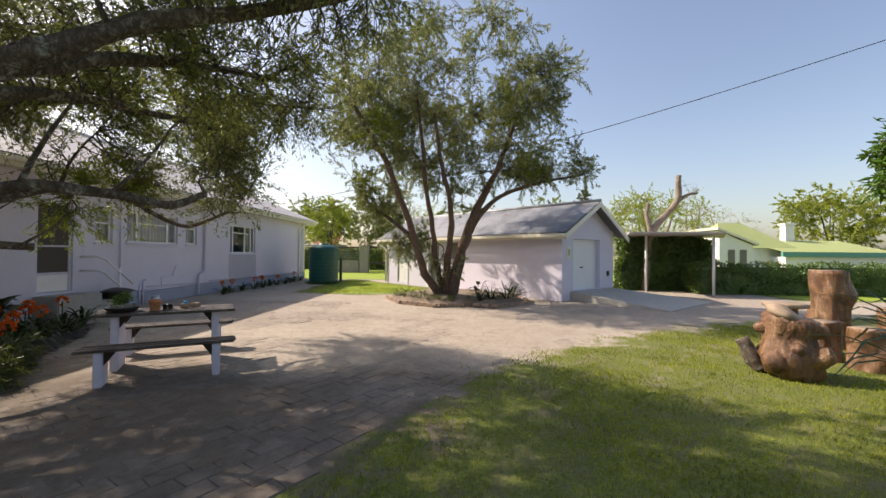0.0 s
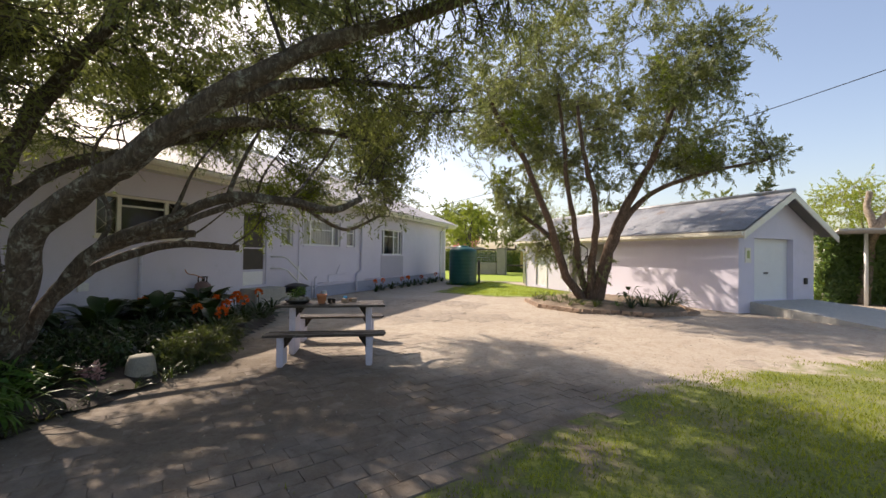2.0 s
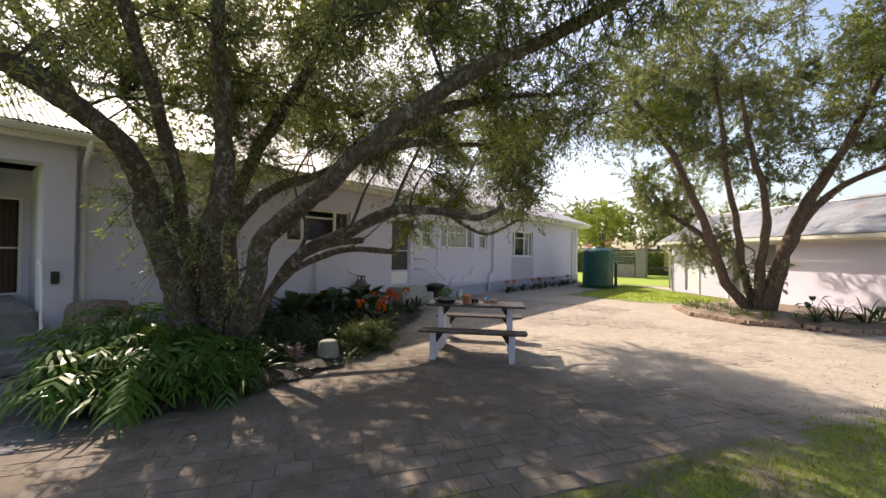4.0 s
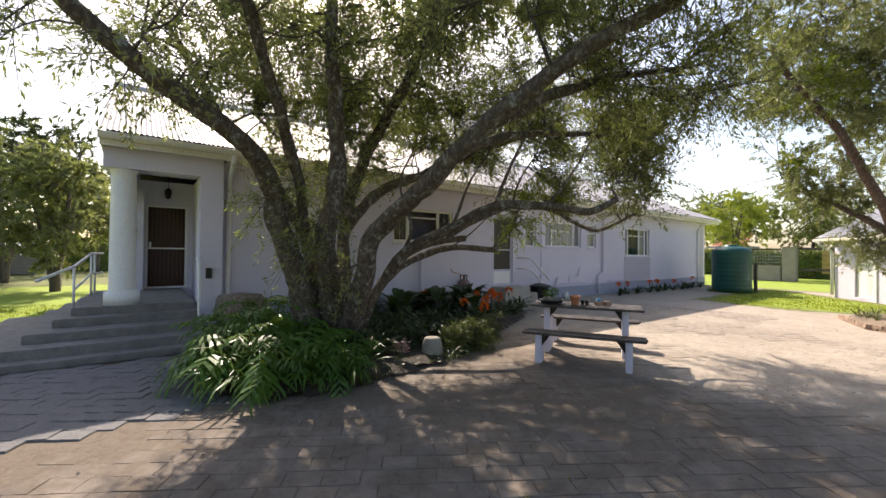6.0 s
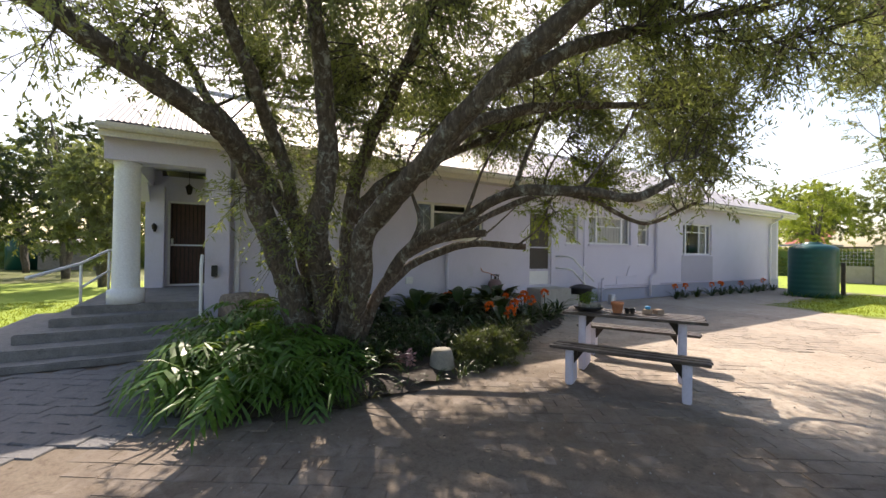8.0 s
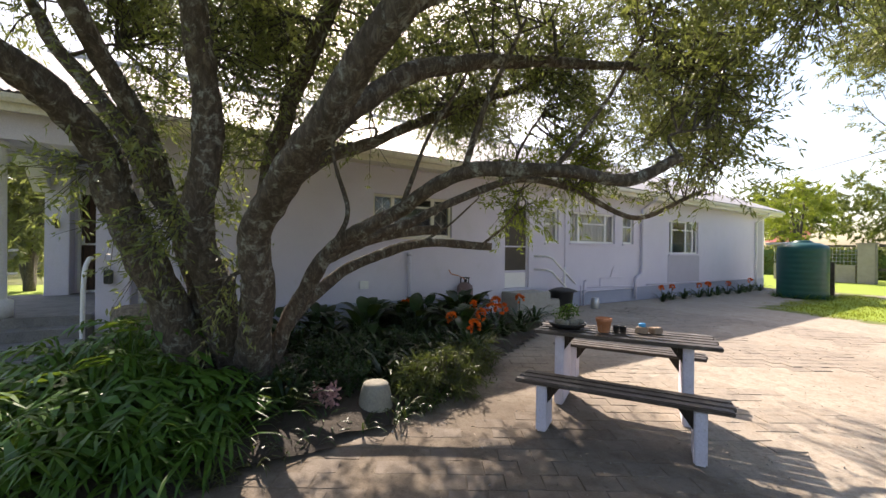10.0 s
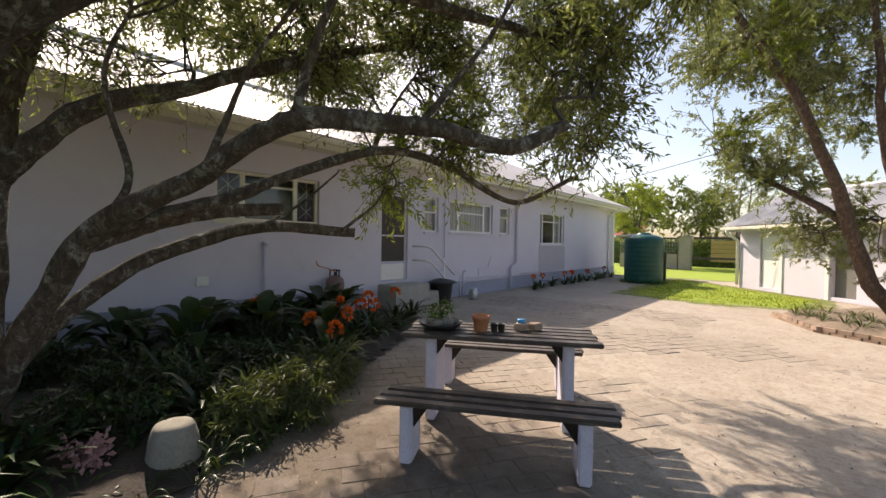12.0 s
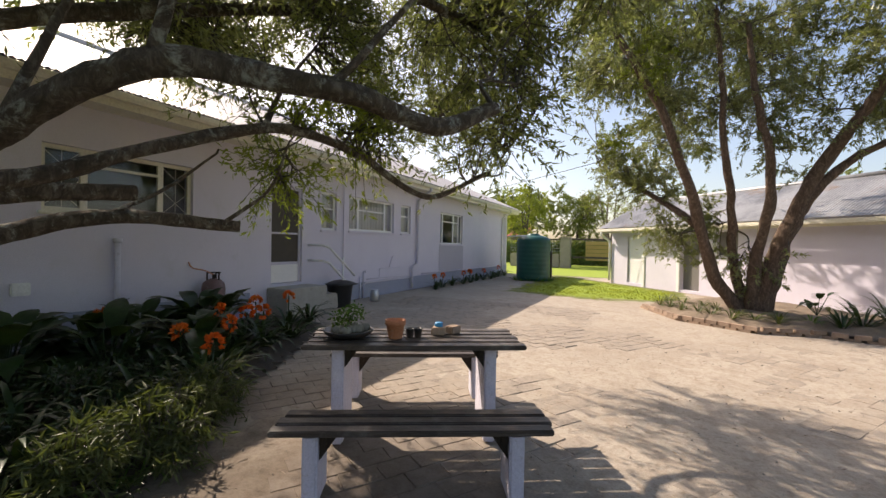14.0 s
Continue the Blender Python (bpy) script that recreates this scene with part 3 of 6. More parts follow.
def window(y0, y1, z0, z1, splits, transom=None, lead=(), curtain=(), shutters=True):
    """A white steel window set back in its opening: frame, mullions, panes, sill; lead: bays with diamond leading."""
    e = new("window")
    e.parent = HOUSE
    x = HX - 0.07
    s = Shape()
    w = 0.058
    s.box((x - 0.05, y0, z0), (x, y0 + w, z1))
    s.box((x - 0.05, y1 - w, z0), (x, y1, z1))
    s.box((x - 0.05, y0 + w, z0), (x, y1 - w, z0 + w))
    s.box((x - 0.05, y0 + w, z1 - w), (x, y1 - w, z1))
    edges = [y0, *splits, y1]
    for q in splits:
        s.box((x - 0.045, q - 0.042, z0 + w), (x + 0.004, q + 0.042, z1 - w))
    for k in range(len(edges) - 1):
        a, b = edges[k] + 0.03, edges[k + 1] - 0.03
        if transom and k in transom:
            z = transom[k]
            s.box((x - 0.04, a, z - 0.02), (x + 0.003, b, z + 0.02))
        if k in lead:
            t = 0.005
            for i in range(2):
                pts = [(a + (b - a) * u, z0 + w + (z1 - z0 - 2 * w) * v) for u, v in (((0, 0), (1, 0.5), (0, 1)) if i else ((1, 0), (0, 0.5), (1, 1)))]
                for (p, r), (p2, r2) in zip(pts[:-1], pts[1:]):
                    s.tube([(x - 0.02, p, r), (x - 0.02, p2, r2)], t, 5)
            s.tube([(x - 0.02, (a + b) / 2, z0 + w), (x - 0.02, (a + b) / 2, z1 - w)], t, 5)
    s.make("frame", M["white"] if len(splits) < 2 or not lead else M["cream"], e, bevel=0.004)
    s = Shape()
    for k in range(len(edges) - 1):
        s.box((x - 0.032, edges[k] + 0.02, z0 + 0.03), (x - 0.027, edges[k + 1] - 0.02, z1 - 0.03))
    g = s.make("glass", M["glass"], e)
    g.visible_shadow = False
    s = Shape()
    s.box((x - 0.05, y0 - 0.04, z0 - 0.05), (HX + 0.05, y1 + 0.04, z0 - 0.002))
    s.make("sill", M["plaster"] if not lead else M["cream"], e, bevel=0.008)
    for a, b in curtain:
        s = Shape()
        n = int((b - a) / 0.02)
        for i in range(n + 1):
            y = a + (b - a) * i / n
            dx = 0.025 * math.sin(i * 0.9) + 0.01 * math.sin(i * 0.37)
            s.v += [(x - 0.22 + dx, y, z0 - 0.1), (x - 0.22 + dx * 0.8, y, z1 + 0.05)]
        for i in range(n):
            s.f.append((2 * i, 2 * i + 2, 2 * i + 3, 2 * i + 1))
            s.mat.append(0)
        s.make("curtain", M["curtain"], e, smooth=True)
    return e


def house_openings():
    window(*OPEN["w1"], (5.58, 6.58), {1: 2.53}, (0, 2))
    window(*OPEN["n1"], (), {0: 2.35}, curtain=((10.1, 10.75),))
    window(*OPEN["w2"], (11.62, 12.88), {1: 2.42}, curtain=((11.1, 13.4),))
    window(*OPEN["n2"], (), {0: 2.4}, curtain=((13.6, 14.4),))
    window(*OPEN["w3"], (16.78, 17.75, 18.25), {1: 2.42, 2: 2.42}, curtain=((16.4, 16.9), (18.2, 18.7)))
    # back door: fly screen above a white panel
    y0, y1, z0, z1 = OPEN["door"]
    e = new("door")
    e.parent = HOUSE
    x = HX - 0.05
    s = Shape()
    for a, b, c, d in ((y0, y0 + 0.06, z0, z1), (y1 - 0.06, y1, z0, z1), (y0 + 0.06, y1 - 0.06, z1 - 0.06, z1), (y0 + 0.06, y1 - 0.06, 1.02, 1.08), (y0 + 0.06, y1 - 0.06, 1.68, 1.72)):
        s.box((x - 0.05, a, c), (x, b, d))
    s.make("frame", M["legs"], e, bevel=0.005)
    s = Shape()
    s.box((x - 0.04, y0 + 0.06, z0 + 0.01), (x - 0.01, y1 - 0.06, 1.02))
    s.make("kick_panel", M["white"], e, bevel=0.004)
    s = Shape()
    s.box((x - 0.036, y0 + 0.06, 1.08), (x - 0.024, y1 - 0.06, z1 - 0.06))
    s.make("screen", M["fly_screen"], e)
    # front door: carved wood with a white security gate
    e = new("door")
    e.parent = HOUSE
    s = Shape()
    s.box((-12.90, 0.03, 0.63), (-12.85, 0.81, 2.66))
    for a, b, c, d in ((0.1, 0.40, 0.75, 1.55), (0.44, 0.74, 0.75, 1.55), (0.1, 0.40, 1.68, 2.55), (0.44, 0.74, 1.68, 2.55)):
        s.box((-12.85, a, c), (-12.83, b, d))
    s.make("door_leaf", M["door_wood"], e, bevel=0.008)
    s = Shape()
    for a, b, c, d in ((-0.02, 0.03, 0.62, 2.70), (0.81, 0.86, 0.62, 2.70), (0.03, 0.81, 2.65, 2.70), (0.03, 0.81, 1.60, 1.64), (0.03, 0.81, 0.62, 0.66)):
        s.box((-12.78, a, c), (-12.74, b, d))
    s.make("gate_frame", M["white"], e, bevel=0.004)
    s = Shape()
    for k in range(9):
        y = 0.07 + k * 0.0875
        s.tube([(-12.77, y, 0.66), (-12.77, y, 2.65)], 0.006, 6)
    s.make("gate_bars", M["dark_iron"], e, smooth=True)
    s = Shape()
    s.box((-12.735, 0.05, 1.6), (-12.69, 0.1, 1.78))
    s.make("lock", M["white"], e, bevel=0.004)


def porch_steps():
    s = Shape()
    for k, (x, y, z) in enumerate(((-7.6, -2.35, 0.10), (-7.9, -1.72, 0.23), (-8.33, -1.45, 0.36), (-8.8, -1.2, 0.49), (-9.14, -1.02, 0.62))):
        s.box((-12.7 + 0.02 * k, y, 0.0), (x, 0.74 - 0.003 * k, z))
    ob = s.make("steps", M["step"], bevel=0.018)
    return tagged(ob, "worn grey concrete porch steps", "steps", kind="structure")


house_walls()
house_roof()
for y, foot in ((1.28, None), (14.68, 0.42), (23.7, None)):
    downpipe(y, foot)
house_openings()
porch_steps()

# ---- garage ----
GAR = thing("garage", pose(3.62, 13.98, 0, 0, 0, 43.1), "lilac garage with a weathered corrugated gable roof", "garage")
GW, GL, GE, GA = 3.7, 10.8, 2.5, 3.5


def garage():
    s = Shape()
    pane_wall(s, "x", 0.0, 0.22, 0.0, GL, 0.0, GE, [(9.05, 9.85, 0.12, 2.0), (6.5, 7.25, 0.1, 2.0), (5.2, 5.9, 1.35, 2.1)])
    pane_wall(s, "y", 0.0, 0.22, 0.22, GW, 0.0, GE, [(0.72, 2.62, 0.33, 2.18)])
    pane_wall(s, "x", GW, -0.22, 0.22, GL, 0.0, GE, [])
    pane_wall(s, "y", GL, -0.22, 0.22, GW - 0.22, 0.0, GE, [])
    s.add([(0, 0, GE), (GW, 0, GE), (GW / 2, 0, GA)], [(0, 1, 2)])
    s.add([(0, GL, GE), (GW, GL, GE), (GW / 2, GL, GA)], [(2, 1, 0)])
    s.make("wall", M["plaster"], GAR)
    s = Shape()
    s.box((-0.03, -0.03, 0), (0.55, 0.0, GE - 0.02))
    s.box((-0.03, 0.0, 0), (0.0, 0.45, GE - 0.02))
    s.make("corner_pier", M["plaster"], GAR)
    pitch = (GA - GE) / (GW / 2)
    s = Shape()
    for side in (0, 1):
        def eave(u, side=side):
            return (-0.42 if not side else GW + 0.42, u, GE - 0.42 * pitch + 0.09)
        def ridge(u):
            return (GW / 2, u, GA + 0.09)
        corrugated(s, -0.42, GL + 0.4, eave, ridge)
    s.make("roof", M["rusty"], GAR, smooth=True)
    s = Shape()
    s.tube([(GW / 2, -0.44, GA + 0.09), (GW / 2, GL + 0.42, GA + 0.09)], 0.08, 8)
    s.make("ridge_cap", M["rusty"], GAR, smooth=True)
    # eave fascia with gutter, barge boards
    s = Shape()
    z = GE - 0.42 * pitch
    s.box((-0.43, -0.42, z - 0.13), (-0.40, GL + 0.4, z + 0.05))
    s.box((-0.53, -0.42, z - 0.07), (-0.435, GL + 0.4, z + 0.03))
    s.make("fascia", M["cream"], GAR, bevel=0.01)
    s = Shape()
    for sx in (-1, 1):
        a = Vector((GW / 2, 0, GA + 0.06))
        b = Vector((GW / 2 + sx * (GW / 2 + 0.45), 0, z + 0.03))
        up = Vector((0, 0, 0.19))
        v = [a, b, b - up, a - up]
        s.add([(p.x, -0.45, p.z) for p in v] + [(p.x, -0.415, p.z) for p in v], [(0, 1, 2, 3), (7, 6, 5, 4), (0, 4, 5, 1), (1, 5, 6, 2), (2, 6, 7, 3), (3, 7, 4, 0)])
    s.make("barge_board", M["cream"], GAR)
    # soffit boards of the gable overhang
    s = Shape()
    for sx in (-1, 1):
        s.add([(GW / 2, -0.42, GA + 0.02), (GW / 2, 0, GA + 0.02), (GW / 2 + sx * (GW / 2 + 0.4), 0, z + 0.02), (GW / 2 + sx * (GW / 2 + 0.4), -0.42, z + 0.02)], [(0, 1, 2, 3)])
    s.make("soffit", M["dark_room"], GAR)
    # roller door with ribs
    d = new("door")
    d.parent = GAR
    s = Shape()
    n = 22
    for k in range(n):
        z0, z1 = 0.33 + 1.85 * k / n, 0.33 + 1.85 * (k + 1) / n
        s.box((0.72, 0.17, z0), (2.62, 0.2, z1 - 0.012))
    s.box((0.72, 0.185, 0.33), (2.62, 0.21, 2.18))
    s.make("roller_slats", M["white"], d)
    s = Shape()
    s.box((1.45, 0.14, 1.12), (1.62, 0.17, 1.16))
    s.make("handle", M["dark_iron"], d)
    # side doors
    d = new("door")
    d.parent = GAR
    s = Shape()
    s.box((0.06, 9.08, 0.12), (0.1, 9.82, 1.98))
    s.make("door_leaf", M["white"], d, bevel=0.004)
    d = new("door")
    d.parent = GAR
    s = Shape()
    s.box((0.15, 6.5, 0.1), (0.19, 7.25, 2.0))
    s.make("door_leaf", M["dark_room"], d)
    for y in (7.33, 8.95):
        s = Shape()
        s.box((-0.035, y - 0.06, 0.0), (0.0, y + 0.06, GE - 0.1))
        s.make("pilaster", M["white"], GAR)
    s = Shape()
    s.box((0.1, 5.22, 1.36), (0.12, 5.88, 2.09))
    s.make("window_pane", M["dark_room"], GAR)
    # downpipe at the far corner
    s = Shape()
    s.tube([(-0.48, GL + 0.1, z - 0.05), (-0.46, GL + 0.1, z - 0.2), (-0.1, GL + 0.05, z - 0.45), (-0.06, GL + 0.05, z - 0.6), (-0.06, GL + 0.05, 0.1)], 0.05, 10)
    s.make("downpipe", M["white"], GAR, smooth=True)
    # air brick, meter board, switch box, sensor
    s = Shape()
    for k in range(4):
        s.box((-0.006, 3.0, 0.33 + k * 0.035), (0.02, 3.24, 0.352 + k * 0.035))
    s.make("vent", M["mauve"], GAR)
    s = Shape()
    s.box((3.15, -0.05, 0.78), (3.3, 0.0, 0.98))
    s.make("switch_box", M["black"], GAR, bevel=0.01)
    s = Shape()
    s.tube([(0.1, -0.03, 2.42), (0.1, -0.14, 2.42)], 0.03, 8)
    s.lathe([(0.03, 0), (0.055, 0.02), (0.055, 0.09), (0.02, 0.11)], 12, (0.1, -0.16, 2.36))
    s.make("sensor_lamp", M["black"], GAR, smooth=True)
    # plaque: a pale board with a green sign on it
    s = Shape()
    s.box((0.24, -0.05, 1.45), (0.5, -0.032, 1.88))
    s.make("plaque", M["cream"], GAR, bevel=0.004)
    s = Shape()
    s.box((0.31, -0.056, 1.58), (0.43, -0.051, 1.80))
    s.make("plaque_mark", M["green_roof"], GAR)


garage()


def ramp_slab():
    g = GAR.matrix_basis
    s = Shape()
    v = [(0.5, -0.02, 0.32), (3.4, -0.02, 0.32), (3.9, -3.4, 0.02), (0.2, -3.4, 0.02), (0.5, -0.02, -0.05), (3.4, -0.02, -0.05), (3.9, -3.4, -0.05), (0.2, -3.4, -0.05)]
    s.add([g @ Vector(p) for p in v], [(3, 2, 1, 0), (4, 5, 6, 7), (0, 1, 5, 4), (1, 2, 6, 5), (2, 3, 7, 6), (3, 0, 4, 7)])
    tagged(s.make("ramp", M["stone"], bevel=0.01), "sloping concrete ramp up to the garage door", "ramp", kind="structure")


ramp_slab()


# ---- trees ----
def spline(pts, n=6):
    """A smooth line through a few points."""
    p = [Vector(q) for q in pts]
    p = [2 * p[0] - p[1], *p, 2 * p[-1] - p[-2]]
    out = []
    for i in range(1, len(p) - 2):
        for k in range(n):
            t = k / n
            out.append(0.5 * (2 * p[i] + (p[i + 1] - p[i - 1]) * t + (2 * p[i - 1] - 5 * p[i] + 4 * p[i + 1] - p[i + 2]) * t * t + (3 * p[i] - p[i - 1] - 3 * p[i + 1] + p[i + 2]) * t ** 3))
    out.append(p[-2])
    return out


def rand_dir(rng, up=0.0):
    v = Vector((rng.gauss(0, 1), rng.gauss(0, 1), rng.gauss(0, 1) + up))
    return v.normalized()


def leaf(s, p, d, length, width, rng, fold=0.25, mi=0, single=False):
    """A narrow leaf of two faces, folded along its midrib."""
    side = d.cross(Vector((rng.gauss(0, 1), rng.gauss(0, 1), rng.gauss(0, 1))))
    if side.length < 1e-3:
        return
    side.normalize()
    if single:
        o = len(s.v)
        s.v += [tuple(p - side * width * 0.5), tuple(p + side * width * 0.5), tuple(p + d * length)]
        s.f.append((o, o + 1, o + 2))
        s.mat.append(mi)
        return
    nrm = side.cross(d)
    m = p + d * length * 0.45
    o = len(s.v)
    lift = nrm * width * fold
    s.v += [tuple(p), tuple(m + side * width * 0.5 + lift), tuple(p + d * length), tuple(m - side * width * 0.5 + lift)]
    s.f += [(o, o + 1, o + 2), (o, o + 2, o + 3)]
    s.mat += [mi, mi]


def spray(tw, lv, a, b, rng, leaves, length, width, twigs=5, droop=0.2, mi=0, rad=0.012, spread=0.45, rough=False):
    """A bough from a to b that divides into twigs hung with leaves."""
    a, b = Vector(a), Vector(b)
    L = (b - a).length
    bow = rand_dir(rng) * L * 0.13
    mid = a.lerp(b, 0.5) + bow
    line = spline([a, mid, b], 2 if rough else 3)
    tw.tube(line, [rad * (1 - 0.65 * i / (len(line) - 1)) for i in range(len(line))], 3 if rough else 4, close=False)
    per = max(1, leaves // twigs)
    for k in range(twigs):
        t = rng.uniform(0.35, 1.0)
        p = line[min(len(line) - 1, int(t * (len(line) - 1)))]
        d = ((b - a).normalized() * 0.7 + rand_dir(rng)).normalized()
        q = p + d * rng.uniform(0.5, 1.0) * spread - Vector((0, 0, droop * rng.uniform(0.2, 1.0) * spread))
        m2 = p.lerp(q, 0.55) + rand_dir(rng) * 0.05
        tw.tube([p, q], [rad * 0.42, rad * 0.14], 3, close=False)
        for i in range(per):
            t2 = rng.uniform(0.1, 1.05)
            w = p.lerp(m2, t2 * 2) if t2 < 0.5 else m2.lerp(q, t2 * 2 - 1)
            d2 = ((q - p).normalized() * 0.8 + rand_dir(rng) * 1.0 - Vector((0, 0, droop))).normalized()
            leaf(lv, w + rand_dir(rng) * 0.035, d2, length * rng.uniform(0.6, 1.25), width * rng.uniform(0.7, 1.2), rng, mi=mi, single=rough)


def tree(name, at, label, limbs, crown, seed, bark_mat, leaf_mats, leaves=160, length=0.075, width=0.016, sides=14, lump=0.3, twigs=6, spread=0.5, keep=0.0, droop=0.25, category="tree", clumps=(), rough=False):
    """limbs: (points, first radius, last radius). crown: blobs (centre, radii, number of boughs). Each bough starts from the nearest limb."""
    rng = random.Random(seed)
    e = thing(name, pose(*at), label, category)
    off = Vector(at)
    wood, tw, lv = Shape(), Shape(), Shape()
    heads = []
    for pts, r0, r1 in limbs:
        line = [p - off for p in spline(pts, 5 if rough else 9)]
        n = len(line)
        for i in range(1, n - 1):
            line[i] = line[i] + Vector((noise.noise(line[i] * 1.9), noise.noise(line[i] * 1.9 + Vector((9, 0, 0))), 0)) * 0.05
        rad = [r0 + (r1 - r0) * (i / (n - 1)) ** 0.85 for i in range(n)]
        wood.tube(line, rad, sides, lump=lump)
        heads += [(p, rad[i]) for i, p in enumerate(line) if i > n * 0.3]
    for c, r, number, *scale in crown:
        big = scale[0] if scale else 1.0
        done = tries = 0
        while done < number and tries < number * 12:
            tries += 1
            d = rand_dir(rng) * rng.uniform(0.15, 1.0) ** 0.45
            p = Vector((c[0] + d.x * r[0], c[1] + d.y * r[1], c[2] + d.z * r[2])) - off
            if noise.noise((p + off) * 0.8) < keep - 0.28:
                continue
            near = sorted(heads, key=lambda h: (h[0] - p).length * (1.0 if h[0].z < p.z + 0.4 else 1.5))[:3]
            h, hr = near[rng.randrange(3)]
            gap = (p - h).length
            if gap > 1.1:
                q = h.lerp(p, 1 - 0.8 / gap)
                bow = h.lerp(q, 0.5) + rand_dir(rng, 0.2) * 0.16 * gap
                line = spline([h, bow, q], 3)
                r0 = min(hr * 0.5, 0.012 + 0.012 * gap)
                tw.tube(line, [r0 + (0.011 - r0) * i / (len(line) - 1) for i in range(len(line))], 3, close=False)
                for i, x in enumerate(line[2:]):
                    heads.append((x, 0.012))
                h = q
            k = 0
            for centre, radius, mi in clumps:
                if (p + off - Vector(centre)).length < radius:
                    k = mi
            spray(tw, lv, h, p, rng, int(leaves * rng.uniform(0.6, 1.3)), length * big, width * big, twigs, droop, mi=k, spread=spread, rough=rough)
            done += 1
    t = wood.make("trunk", bark_mat, e, smooth=True)
    tagged(tw.make("twigs", M["twig"] if bark_mat != M["bare_bark"] else bark_mat, e, smooth=True), kind="stuff")
    if lv.f:
        tagged(lv.make("foliage", leaf_mats, e), kind="stuff")
    return e


TREE1 = [
    ([(-6.2, 2.42, 0.0), (-5.95, 2.4, 0.55), (-5.59, 2.36, 1.03), (-5.07, 2.3, 1.78), (-4.35, 2.48, 2.29), (-3.54, 2.78, 2.92), (-2.66, 3.25, 3.55), (-1.65, 3.86, 4.05), (-0.7, 4.4, 4.7)], 0.18, 0.05),
    ([(-6.15, 2.5, 0.05), (-5.8, 2.75, 1.02), (-5.38, 3.0, 1.61), (-4.84, 3.41, 1.95), (-4.24, 3.67, 2.22), (-3.78, 4.17, 2.22), (-3.48, 4.68, 2.16), (-3.3, 5.1, 2.35)], 0.088, 0.04),
    ([(-5.38, 3.0, 1.61), (-5.35, 3.8, 1.88), (-5.18, 4.96, 2.41), (-4.9, 5.78, 2.35), (-4.56, 6.51, 2.02), (-4.06, 7.1, 2.34)], 0.052, 0.025),
    ([(-6.0, 2.55, 0.5), (-6.15, 3.05, 1.11), (-6.21, 3.64, 1.46), (-6.01, 4.34, 1.68), (-5.69, 5.17, 1.64)], 0.07, 0.052),
    ([(-5.5, 2.95, 1.5), (-5.62, 3.57, 1.74), (-5.6, 4.3, 1.83)], 0.062, 0.05),
    ([(-6.5, 2.05, 0.0), (-6.18, 1.7, 1.01), (-6.06, 1.41, 1.76), (-5.89, 1.21, 2.39), (-5.51, 0.9, 2.75), (-5.13, 0.36, 3.0), (-4.97, -0.29, 3.37), (-4.87, -0.85, 3.84), (-4.8, -1.4, 4.4)], 0.18, 0.06),
    ([(-6.55, 2.18, 0.0), (-6.3, 1.93, 1.07), (-6.1, 1.74, 1.87), (-5.75, 1.5, 2.59), (-5.2, 1.1, 3.3), (-4.7, 0.6, 4.2), (-4.4, 0.2, 5.2)], 0.10, 0.05),
    ([(-6.4, 2.37, 0.0), (-6.05, 2.1, 1.04), (-5.75, 1.9, 1.76), (-5.5, 1.95, 2.63), (-5.3, 1.85, 3.43), (-5.1, 1.7, 4.28), (-5.0, 1.6, 5.4)], 0.185, 0.055),
    ([(-6.45, 2.49, 0.0), (-6.66, 2.54, 1.35), (-6.63, 2.62, 2.32), (-6.22, 2.78, 3.26), (-5.58, 3.06, 4.15), (-4.97, 3.23, 5.1), (-4.6, 3.4, 6.0)], 0.13, 0.05),
    ([(-6.65, 2.6, 2.0), (-6.5, 3.1, 2.6), (-6.3, 4.0, 3.05), (-6.0, 4.9, 3.5), (-5.6, 5.9, 3.9)], 0.1, 0.04),
    ([(-6.1, 1.74, 1.87), (-6.5, 1.3, 2.7), (-6.9, 0.7, 3.6), (-7.1, 0.2, 4.6)], 0.1, 0.04),
    ([(-4.35, 2.48, 2.29), (-4.3, 3.2, 2.9), (-4.4, 4.2, 3.3), (-4.3, 5.2, 3.5), (-4.0, 6.2, 3.6)], 0.09, 0.035),
    ([(-5.45, 2.95, 1.5), (-5.6, 3.2, 2.0), (-5.75, 3.1, 2.6), (-5.6, 3.2, 3.2)], 0.03, 0.012),
    ([(-4.84, 3.41, 1.95), (-4.7, 3.6, 2.5), (-4.5, 3.9, 3.2)], 0.026, 0.01),
    ([(-5.69, 5.0, 1.66), (-5.5, 5.3, 2.0), (-5.4, 5.5, 2.5)], 0.02, 0.008),
    ([(-6.0, 4.3, 1.68), (-5.9, 4.7, 1.95), (-5.75, 5.0, 2.3)], 0.018, 0.008),
    ([(-4.24, 3.67, 2.22), (-4.0, 3.7, 2.7), (-3.8, 3.9, 3.3)], 0.03, 0.012),
    ([(-5.18, 4.96, 2.41), (-5.3, 5.3, 2.9), (-5.2, 5.6, 3.4)], 0.026, 0.01),
    ([(-3.78, 4.17, 2.22), (-3.6, 4.5, 2.7), (-3.5, 4.9, 3.3)], 0.022, 0.009),
    ([(-3.54, 2.78, 2.92), (-3.3, 3.8, 3.5), (-3.0, 4.9, 3.9), (-2.7, 5.9, 4.2)], 0.08, 0.03),
]
